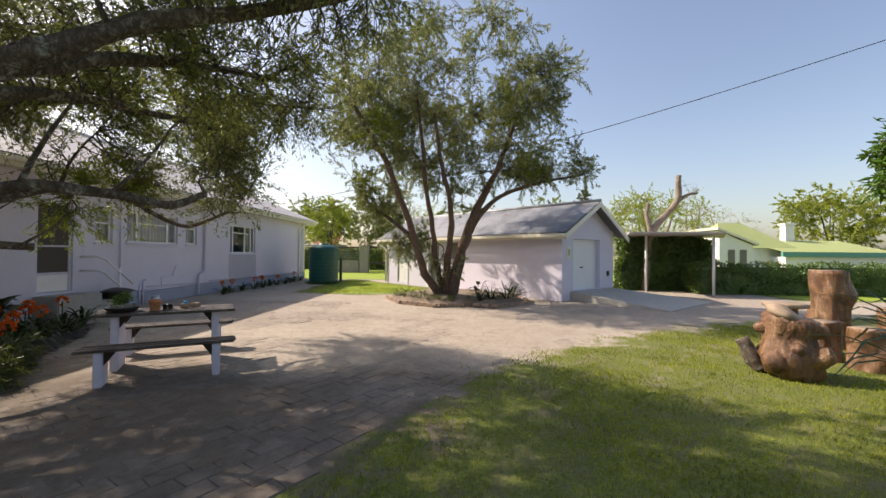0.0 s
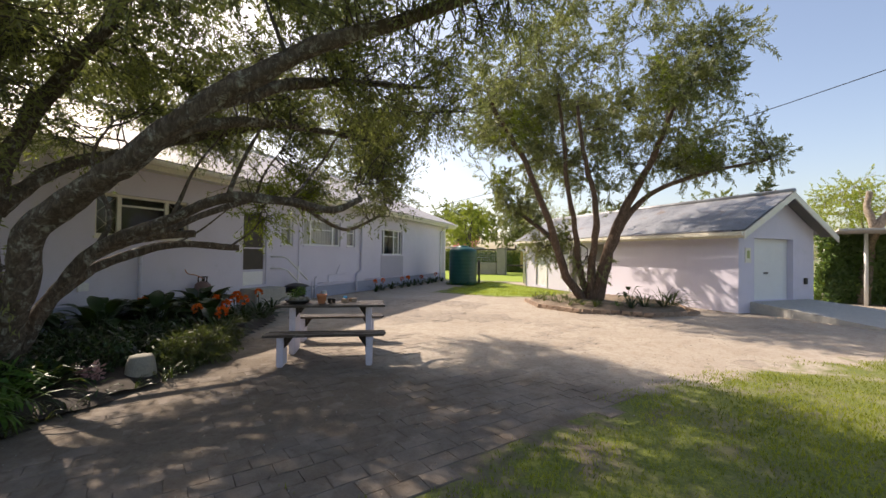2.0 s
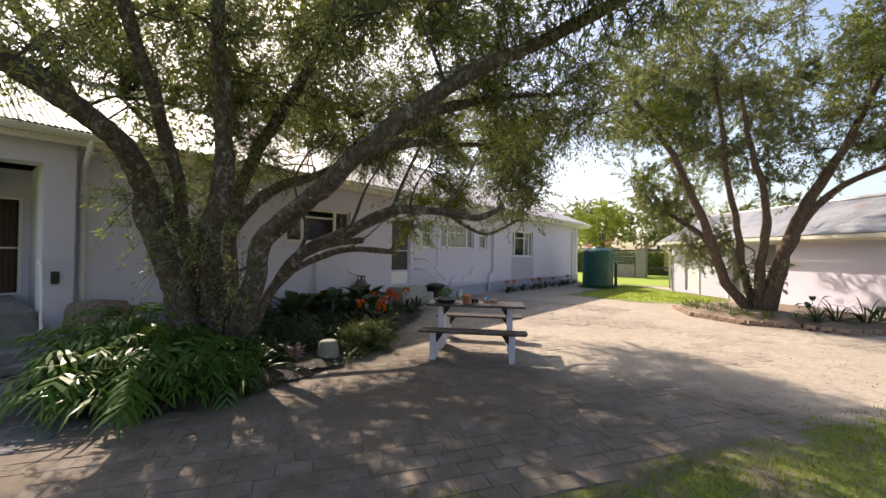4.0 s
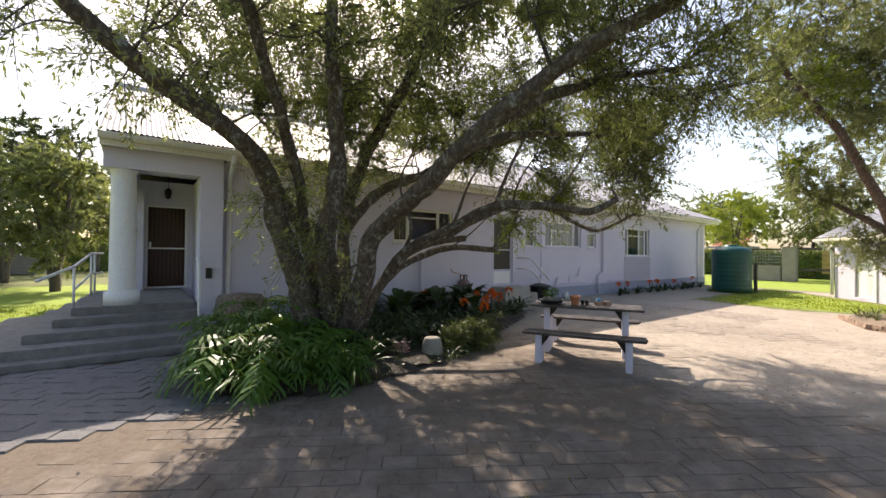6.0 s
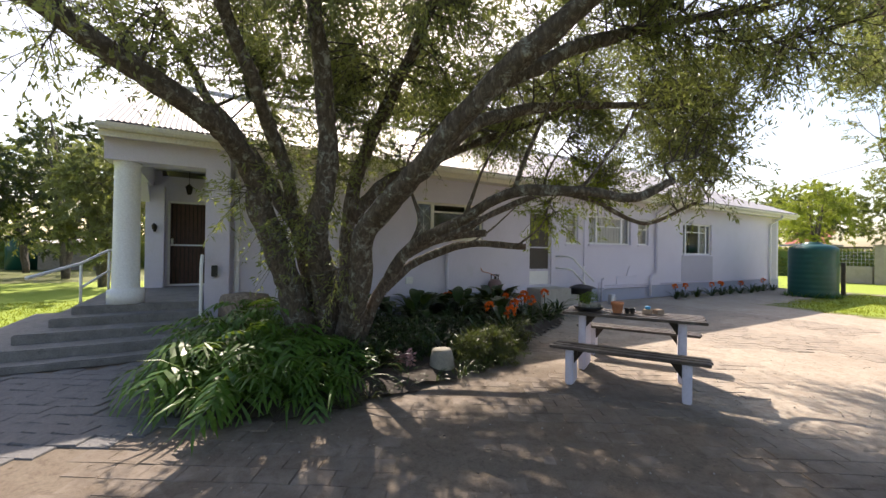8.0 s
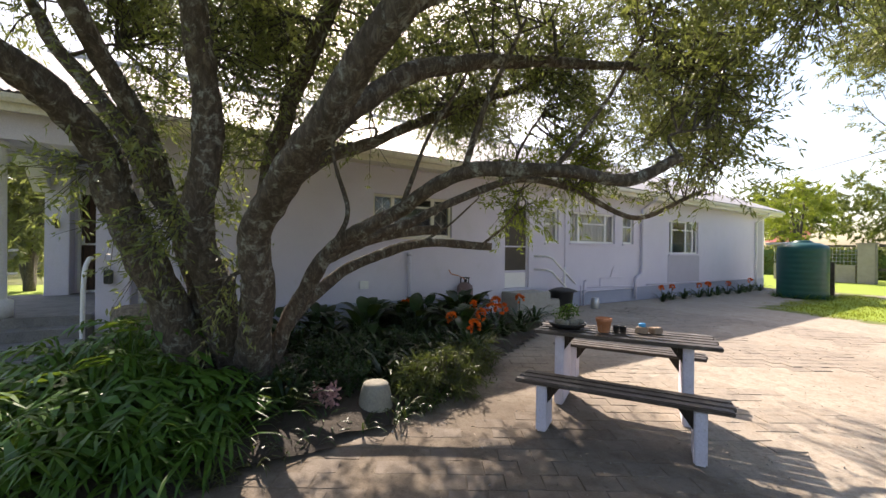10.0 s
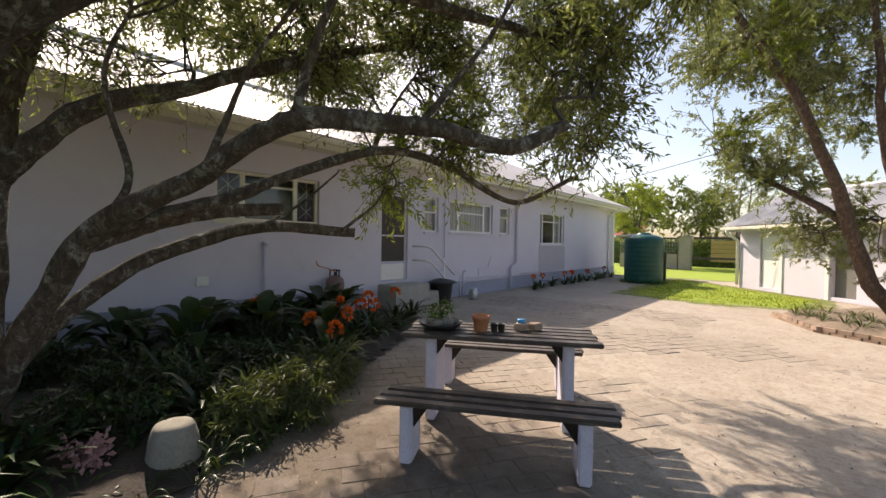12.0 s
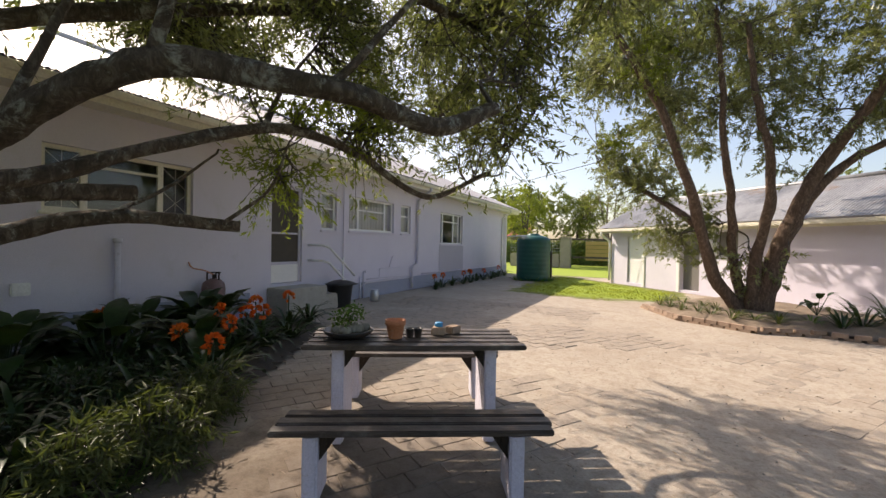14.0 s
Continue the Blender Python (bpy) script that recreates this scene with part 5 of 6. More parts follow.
    # grassy tufts along the bed's edge
    for k in range(330):
        x, y = rng.uniform(-6.6, -4.6), rng.uniform(1.5, 5.4)
        if inside(x, y, BED1) and 0.04 < edge_gap(x, y, BED1) < rng.uniform(0.2, 1.1) and math.hypot(x + 5.25, y - 3.38) > 0.22:
            strap_plant((x, y, 0.03), rng, 11, rng.uniform(0.14, 0.3), 0.012, 0, M["fine_leaf"] if k % 3 == 0 else M["split"] if k % 3 == 1 else M["strap"], "grass_tuft", "green grassy tuft on the bed's edge", "tufts on the bed's edge", 1.5)
    shrub("succulent_rosette", (-5.45, 2.95, 0.08), (0.16, 0.16, 0.16), rng, 12, 20, 0.06, 0.04, M["pink"], "dusky pink succulent rosette in the bed", spread=0.1)
    # row of clivias along the far wall
    for k in range(11):
        strap_plant((-8.85 + rng.uniform(-0.08, 0.12), 14.9 + k * 0.78 + rng.uniform(-0.15, 0.15), 0.0), rng, 26, 0.48, 0.045, (1, 1, 0, 1, 2, 0, 1, 0, 0, 1, 0)[k], label="clivia in the row along the house wall", group="clivias along the wall")
    # weeds round the tank's foot
    for k in range(16):
        t = k / 16 * 2 * math.pi
        strap_plant((-6.98 + 0.84 * math.cos(t), 21.0 + 0.84 * math.sin(t), 0.0), rng, 14, 0.3, 0.02, 0, M["split"], "weed_tuft", "green weeds at the foot of the tank", "weeds round the tank", 1.2)
    # raised tree bed: pale tufts, a dark spiky clump
    for x, y in ((-2.1, 14.0), (-1.7, 13.3), (-1.2, 12.8), (-0.55, 12.45), (-1.6, 14.3), (-1.0, 13.6), (0.35, 12.6), (-1.9, 13.7), (-1.4, 13.05), (-0.9, 12.5), (-0.2, 12.35), (-1.9, 14.8), (-1.2, 14.1), (-0.1, 12.7), (-0.7, 13.0)):
        strap_plant((x, y, 0.17), rng, 22, 0.3, 0.022, 0, M["fine_leaf"] if x < 0.2 else M["split"], "pale_tuft", "pale variegated tuft in the raised bed", "tufts in the raised bed", 1.3)
    for x, y, n, l in ((1.1, 12.7, 40, 0.75), (1.6, 13.0, 40, 0.8), (0.75, 12.45, 26, 0.5), (1.9, 13.6, 30, 0.7)):
        strap_plant((x, y, 0.15), rng, n, l, 0.035, 0, M["strap"], "spiky_clump", "dark green spiky clump in the raised bed", "spiky clumps in the raised bed", 1.0)
    broad_plant((0.75, 13.7, 0.2), rng, 8, 0.3)
    # long-leaved plant at the lawn's edge
    e = strap_plant((3.3, 2.7, 0.75), rng, 70, 0.85, 0.04, 0, M["strap"], "aloe", "drooping long-leaved aloe on the lawn", "", 1.5)
    s = Shape()
    s.tube([(0, 0, -0.75), (0.02, -0.01, -0.35), (0, 0, 0.03)], [0.07, 0.06, 0.05], 10, lump=0.2)
    s.make("stem", M["bark_red"], e, smooth=True)


fill_beds()


# ---- small things ----
def lathe_thing(name, at, profile, mat, label, category, sides=28, wob=0.0, group="", smooth=True):
    e = thing(name, pose(*at), label, category, group)
    s = Shape()
    s.lathe(profile, sides, wob=wob)
    s.make("body", mat, e, smooth=smooth)
    return e


def small_things():
    rng = random.Random(5)
    lathe_thing("stone_pot", (-5.25, 3.38, 0.02), [(0.16, 0.0), (0.165, 0.04), (0.145, 0.19), (0.122, 0.272), (0.11, 0.29), (0.06, 0.294)], M["lichen_stone"], "upturned pale concrete pot in the flower bed", "pot", wob=0.05)
    # table top
    z = 0.775
    e = lathe_thing("terracotta_pot", (-4.21, 5.44, z), [(0.052, 0.0), (0.055, 0.005), (0.072, 0.105), (0.08, 0.108), (0.082, 0.145), (0.074, 0.146), (0.068, 0.11), (0.02, 0.1)], M["terracotta"], "small terracotta flowerpot on the table", "flowerpot")
    e = thing("bonsai", pose(-4.56, 5.30, z), "small bonsai with stones in a dark shallow dish", "plant")
    s = Shape()
    s.lathe([(0.12, 0.0), (0.17, 0.02), (0.195, 0.045), (0.2, 0.06), (0.185, 0.06), (0.16, 0.035), (0.02, 0.03)], 32)
    s.make("dish", M["black"], e, smooth=True)
    s = Shape()
    for k in range(9):
        t = k * 0.75
        r = 0.1 + 0.035 * math.sin(k * 2.1)
        s.lathe([(0.018, 0.0), (0.045, 0.02), (0.04, 0.05), (0.012, 0.065)], 9, (r * math.cos(t), r * math.sin(t), 0.035), wob=0.5)
    s.make("stones", M["lichen_stone"], e, smooth=True)
    s = Shape()
    s.tube([(0, 0, 0.03), (0.015, 0.01, 0.09), (-0.01, 0.0, 0.15)], [0.018, 0.012, 0.008], 7)
    s.make("stem", M["bark"], e, smooth=True)
    tw, lv = Shape(), Shape()
    for k in range(16):
        d = rand_dir(rng, 0.5)
        spray(tw, lv, (0, 0, 0.11), (d.x * 0.12, d.y * 0.12, 0.15 + 0.08 * d.z), rng, 26, 0.028, 0.017, 3, 0.0, rad=0.004, spread=0.07)
    tagged(lv.make("foliage", M["split"], e), kind="stuff")
    for x, y in ((-4.13, 5.53), (-4.08, 5.57)):
        lathe_thing("small_black_pot", (x, y, z), [(0.026, 0.0), (0.034, 0.065), (0.035, 0.07), (0.028, 0.07), (0.026, 0.05), (0.01, 0.05)], M["black"], "small black plastic nursery pot on the table", "flowerpot", group="black nursery pots")
    for x, y, a in ((-3.98, 5.74, 20), (-3.90, 5.85, 70)):
        s = Shape()
        s.box((-0.055, -0.045, 0), (0.055, 0.045, 0.06))
        ob = s.make("brick_piece", M["brick"], bevel=0.008)
        ob.matrix_basis = pose(x, y, z, 0, 0, a)
        tagged(ob, "broken brown brick piece on the table", "brick", "brick pieces on the table")
    lathe_thing("blue_cap", (-3.99, 5.76, z + 0.061), [(0.032, 0.0), (0.034, 0.004), (0.034, 0.03), (0.03, 0.034), (0.01, 0.034)], M["blue"], "blue plastic cap on a brick piece", "bottle cap")
    # gas cylinder by the wall
    e = thing("gas_cylinder", pose(-9.2, 7.3, 0.02), "dull red and grey gas cylinder against the wall", "gas cylinder")
    s = Shape()
    s.lathe([(0.15, 0.0), (0.16, 0.02), (0.16, 0.06), (0.185, 0.08), (0.187, 0.66), (0.17, 0.75), (0.11, 0.81), (0.05, 0.83)], 28)
    s.make("shell", M["gas"], e, smooth=True)
    s = Shape()
    s.tube([(0.1 * math.cos(t), 0.1 * math.sin(t), 0.93) for t in [k * 0.5 for k in range(10)]], 0.014, 6)
    for t in (0.3, 2.2, 4.2):
        s.tube([(0.1 * math.cos(t), 0.1 * math.sin(t), 0.79), (0.1 * math.cos(t), 0.1 * math.sin(t), 0.93)], 0.014, 6)
    s.tube([(0, 0, 0.82), (0, 0, 0.9)], 0.025, 8)
    s.make("collar", M["dark_iron"], e, smooth=True)
    s = Shape()
    s.tube(spline([(0, 0, 0.9), (-0.05, -0.15, 0.98), (-0.15, -0.28, 1.02), (-0.2, -0.32, 1.12)], 5), 0.012, 6)
    s.make("hose", M["terracotta"], e, smooth=True)
    # back-door steps with a pipe rail
    s = Shape()
    s.box((HX, 8.6, 0), (HX + 0.62, 9.72, 0.56))
    s.box((HX, 9.68, 0), (HX + 0.62, 10.1, 0.36))
    tagged(s.make("back_steps", M["stone"], bevel=0.02), "tan concrete steps at the back door", "steps", kind="structure")
    e = thing("hand_rail", pose(HX + 0.55, 9.7, 0), "thin white pipe rail beside the back steps", "railing")
    s = Shape()
    s.tube([(-0.5, 0.0, 1.45), (-0.1, 0.05, 1.45), (0.0, 0.15, 1.40), (0.0, 1.05, 0.72)], 0.028, 7)
    s.tube([(-0.5, 0.0, 1.1), (-0.1, 0.05, 1.1), (0.0, 0.15, 1.05), (0.0, 0.85, 0.5)], 0.028, 7)
    s.tube([(0.0, 0.62, 0.0), (0.0, 0.62, 1.18)], 0.025, 7)
    s.tube([(0.0, 0.5, 0.86), (-0.45, 1.0, 0.86)], 0.012, 7)
    s.make("rail", M["white"], e, smooth=True)
    # black tub on legs, with a crumpled cover
    e = thing("black_tub", pose(-8.95, 10.3, 0), "large black plastic tub beside the steps", "tub")
    s = Shape()
    s.lathe([(0.24, 0.0), (0.25, 0.02), (0.30, 0.5), (0.33, 0.52), (0.33, 0.55), (0.28, 0.56), (0.25, 0.5), (0.05, 0.5)], 24)
    s.make("body", M["black"], e, smooth=True)
    s = Shape()
    s.lathe([(0.40, 0.53), (0.30, 0.58), (0.17, 0.62), (0.03, 0.64)], 22, wob=0.3)
    s.make("cover", M["black"], e, smooth=True)
    lathe_thing("metal_can", (-8.85, 11.55, 0), [(0.11, 0.0), (0.12, 0.02), (0.12, 0.2), (0.1, 0.24), (0.1, 0.3), (0.09, 0.3), (0.03, 0.27)], M["steel"], "small shiny metal can on the ground by the wall", "can")
    # pipes and taps on the wall
    e = thing("wall_pipes", pose(HX, 0, 0), "thin painted water pipes along the house wall", "pipes")
    s = Shape()
    s.tube([(0.05, 11.9, 0.52), (0.05, 13.2, 0.52), (0.05, 14.2, 0.5)], 0.016, 6)
    s.tube([(0.05, 11.6, 0.3), (0.05, 11.9, 0.42), (0.05, 14.2, 0.42)], 0.016, 6)
    s.tube([(0.05, 15.0, 0.5), (0.05, 23.6, 0.46)], 0.02, 6)
    s.tube([(0.05, 11.75, 0.0), (0.05, 11.75, 0.72), (0.12, 11.75, 0.76), (0.14, 11.75, 0.7)], 0.018, 6)
    s.tube([(0.05, 11.62, 0.0), (0.05, 11.62, 0.6)], 0.018, 6)
    s.tube([(0.05, 12.5, 0.5), (0.05, 12.5, 0.78), (0.05, 13.6, 0.8)], 0.012, 6)
    s.tube([(0.05, 13.0, 0.8), (0.05, 13.15, 1.1), (0.09, 13.15, 1.14)], 0.012, 6)
    s.tube([(0.045, 10.92, 0.3), (0.045, 10.92, 3.3)], 0.018, 6)
    s.make("pipe", M["plaster"], e, smooth=True)
    s = Shape()
    s.tube([(0.07, 5.93, 0.2), (0.07, 5.93, 1.46)], 0.04, 10)
    s.tube([(0.07, 5.93, 1.45), (0.07, 5.93, 1.52)], 0.06, 10)
    s.make("vent_pipe", M["legs"], e, smooth=True)
    s = Shape()
    s.box((0.004, 4.82, 0.78), (0.07, 5.0, 0.94))
    s.make("socket_box", M["white"], e, bevel=0.01)
    # porch: lantern, dark ornament, rails
    e = thing("porch_lantern", pose(-12.55, 0.42, 2.86), "small black hanging porch lantern over the door", "lamp")
    s = Shape()
    s.tube([(0, 0, 0.57), (0, 0, 0.2)], 0.006, 5)
    s.lathe([(0.03, 0.0), (0.06, 0.03), (0.085, 0.17), (0.1, 0.18), (0.04, 0.24), (0.012, 0.27)], 6)
    s.make("cage", M["dark_iron"], e)
    e = thing("wall_lamp", pose(-12.24, -0.24, 1.98), "small black iron wall lamp on the porch pier", "lamp")
    s = Shape()
    s.box((0.0, -0.03, -0.06), (0.012, 0.03, 0.08))
    s.tube(spline([(0.01, 0, -0.02), (0.06, 0, -0.06), (0.1, 0, -0.02)], 4), 0.008, 6)
    s.make("bracket", M["dark_iron"], e)
    s = Shape()
    s.lathe([(0.02, -0.02), (0.045, 0.0), (0.05, 0.08), (0.055, 0.085), (0.02, 0.12), (0.006, 0.14)], 8, (0.1, 0, 0))
    s.make("cage", M["dark_iron"], e)
    e = thing("porch_rail", pose(0, 0, 0), "white pipe handrail up the porch steps", "railing")
    s = Shape()
    s.tube([(-8.3, -1.3, 1.12), (-9.9, -1.06, 1.27), (-11.5, -0.94, 1.49), (-12.3, -0.8, 1.49)], 0.024, 8)
    s.tube([(-9.9, -1.06, 0.85), (-11.5, -0.94, 1.06), (-12.3, -0.8, 1.06)], 0.02, 8)
    for x, y, z0, z1 in ((-9.9, -1.06, 0.48, 1.27), (-11.5, -0.94, 0.6, 1.49), (-11.75, -0.9, 0.6, 1.49)):
        s.tube([(x, y, z0), (x, y, z1)], 0.022, 8)
    s.make("rail", M["white"], e, smooth=True)
    e = thing("porch_rail", pose(0, 0, 0), "short curved white handrail beside the porch pier", "railing")
    s = Shape()
    s.tube(spline([(-9.1, 0.72, 1.42), (-8.9, 0.72, 1.40), (-8.7, 0.71, 1.25), (-8.62, 0.71, 0.9), (-8.6, 0.71, 0.2)], 5), 0.028, 8)
    s.make("rail", M["white"], e, smooth=True)
    s = Shape()
    s.box((-9.125, 0.86, 1.05), (-9.05, 0.96, 1.25))
    s.make("letter_slot", M["black"], e, bevel=0.01)
    # log slice leaning by the porch
    e = thing("log", pose(-8.55, 1.35, 0.1), "big brown sawn log lying beside the porch", "log")
    s = Shape()
    s.tube([(0.1, -0.3, 0.36), (0.02, 0.0, 0.36), (-0.1, 0.35, 0.34)], [0.33, 0.35, 0.32], 22, lump=0.12)
    s.make("log_wood", M["bare_bark"], e, smooth=True)


small_things()


# ---- stumps on the lawn ----
def stump(at, r, h, seed, label, flare=1.25, burls=4):
    e = thing("tree_stump", pose(*at), label, "tree stump", "carved stumps on the lawn")
    rng = random.Random(seed)
    s = Shape()
    n, sides = 18, 40
    knobs = [(rng.uniform(0, 6.28), rng.uniform(0.15, 0.85), rng.uniform(0.2, 0.45), rng.uniform(0.15, 0.42)) for k in range(burls)]
    for i in range(n + 1):
        z = h * i / n
        for k in range(sides):
            t = 2 * math.pi * k / sides
            q = r * (1 + (flare - 1) * (1 - i / n) ** 2.5) * (1 + 0.24 * noise.noise(Vector((math.cos(t) * 1.8, math.sin(t) * 1.8, z * 2 + seed))) + 0.1 * noise.noise(Vector((math.cos(t) * 5, math.sin(t) * 5, z * 3 + seed))))
            for a, b, w, amt in knobs:
                d = math.hypot(math.atan2(math.sin(t - a), math.cos(t - a)) * r, z - b * h)
                q += r * amt * 1.6 * math.exp(-(d / (w * r * 1.8)) ** 2)
            s.v.append((q * math.cos(t), q * math.sin(t), z + (0.02 * noise.noise(Vector((math.cos(t), math.sin(t), seed))) if i == n else 0)))
    for i in range(n):
        for k in range(sides):
            q = (k + 1) % sides
            s.f.append((i * sides + k, i * sides + q, (i + 1) * sides + q, (i + 1) * sides + k))
            s.mat.append(0)
    s.f.append(tuple(n * sides + k for k in range(sides)))
    s.mat.append(1)
    s.make("stump_wood", [M["stump"], M["cut_wood"]], e, smooth=True)


def knotted_stump(at):
    """Waisted stump with sawn branch stubs, a pale slab left on top and a loose grey log against it."""
    e = thing("knotted_stump", pose(*at), "varnished knobbly brown tree stump with sawn branch stubs", "tree stump", "carved stumps on the lawn")
    r, f = Vector((0.775, -0.63, 0)), Vector((-0.63, -0.775, 0))
    up = Vector((0, 0, 1))
    s = Shape()
    core = [(0.0, 0.30), (0.1, 0.31), (0.22, 0.335), (0.34, 0.34), (0.44, 0.285), (0.54, 0.27), (0.64, 0.29), (0.72, 0.285), (0.79, 0.27)]
    s.tube([r * 0.02 * math.sin(z * 9) + up * z for z, q in core], [q for z, q in core], 32, lump=0.32)
    stubs = (
        ((-0.12, 0.0, 0.60), (-0.30, 0.06, 0.615), (-0.38, 0.08, 0.60), 0.13, 0.055),
        ((-0.05, 0.12, 0.17), (-0.14, 0.30, 0.22), (-0.17, 0.39, 0.25), 0.2, 0.11),
        ((0.12, 0.05, 0.24), (0.32, 0.12, 0.32), (0.42, 0.14, 0.36), 0.19, 0.09),
        ((0.1, 0.0, 0.60), (0.28, 0.04, 0.63), (0.37, 0.05, 0.66), 0.15, 0.07),
        ((0.05, 0.1, 0.36), (0.08, 0.3, 0.40), (0.09, 0.35, 0.41), 0.13, 0.05),
    )
    for a, b, c, r0, r1 in stubs:
        pts = [r * p[0] + f * p[1] + up * p[2] for p in (a, b, c)]
        line = spline(pts, 4)
        n = len(line) - 1
        s.tube(line, [r0 + (r1 - r0) * (i / n) ** 0.8 for i in range(n + 1)], 18, lump=0.3)
        d = (line[-1] - line[-2]).normalized()
        s.tube([line[-1] - d * 0.01, line[-1] + d * 0.006], [r1 * 0.86, r1 * 0.8], 14)
    s.make("stump_wood", [M["stump"], M["cut_wood"]], e, smooth=True)
    s = Shape()
    s.tube([r * 0.0 + up * 0.77, r * 0.01 + up * 0.80, r * 0.03 + up * 0.83, r * 0.04 + up * 0.84], [0.27, 0.275, 0.24, 0.16], 26, lump=0.35)
    s.make("split_top", M["cut_wood"], e, smooth=True)
    return e


knotted_stump((4.52, 5.55, 0))
e = thing("grey_log", pose(4.52, 5.55, 0), "short grey bark-covered log leaning on a stump", "log")
s = Shape()
s.tube(spline([(-0.24, 0.17, 0.03), (-0.33, 0.24, 0.2), (-0.43, 0.31, 0.42)], 5), [0.1] * 4 + [0.11] * 3 + [0.09] * 4, 14, lump=0.4)
s.make("log_wood", M["bark"], e, smooth=True)
stump((6.75, 7.5, 0), 0.26, 1.36, 2, "tall varnished tree stump used as a stand", 1.2, 2)
stump((5.75, 6.5, 0), 0.22, 0.6, 3, "low sawn tree stump beside the larger ones", 1.1, 1)
stump((5.9, 5.9, 0), 0.22, 0.58, 4, "low knobbly tree stump on the lawn", 1.1, 3)
stump((7.4, 6.9, 0), 0.26, 0.75, 6, "weathered upright tree stump on the lawn", 1.1, 1)
e = thing("log_slab", pose(5.6, 7.0, 0), "pale sawn log slab on a short stump", "table")
s = Shape()
s.lathe([(0.2, 0.0), (0.17, 0.2), (0.16, 0.74)], 16, wob=0.2)
s.make("foot", M["stump"], e, smooth=True)
s = Shape()
s.lathe([(0.28, 0.74), (0.30, 0.75), (0.30, 0.80), (0.27, 0.82)], 26, wob=0.3)
s.make("slab", M["cut_wood"], e, smooth=True)


# ---- beyond the yard ----
def far_tree(at, height, radius, seed, mat, label, boughs=70, leaves=70, size=0.2, bare=False, stems=3, trunk=0.16, low=0.25, category="tree"):
    rng = random.Random(seed)
    x, y = at
    limbs = []
    for k in range(stems):
        t = rng.uniform(0, 6.28)
        r = radius * rng.uniform(0.15, 0.5)
        h = height * rng.uniform(0.7, 0.95)
        limbs.append(([(x, y, 0), (x + 0.2 * r * math.cos(t), y + 0.2 * r * math.sin(t), h * 0.3), (x + 0.6 * r * math.cos(t + 0.3), y + 0.6 * r * math.sin(t + 0.3), h * 0.65), (x + r * math.cos(t), y + r * math.sin(t), h)], trunk, trunk * 0.25))
    zc = height * (low + 1) / 2
    crown = [((x, y, zc), (radius, radius, height * (1 - low) / 2), boughs)]
    for k in range(3):
        t = rng.uniform(0, 6.28)
        crown.append(((x + radius * 0.6 * math.cos(t), y + radius * 0.6 * math.sin(t), zc + rng.uniform(-0.2, 0.25) * height), (radius * 0.5, radius * 0.5, height * 0.2), boughs // 6))
    return tree("bare_tree" if bare else "leafy_tree", (x, y, 0), label, limbs, crown, seed, M["bare_bark"] if bare else M["twig"], mat, leaves=leaves, length=size, width=size * 0.42, sides=6, lump=0.1, twigs=3, spread=radius * 0.28, keep=0.0, rough=True)


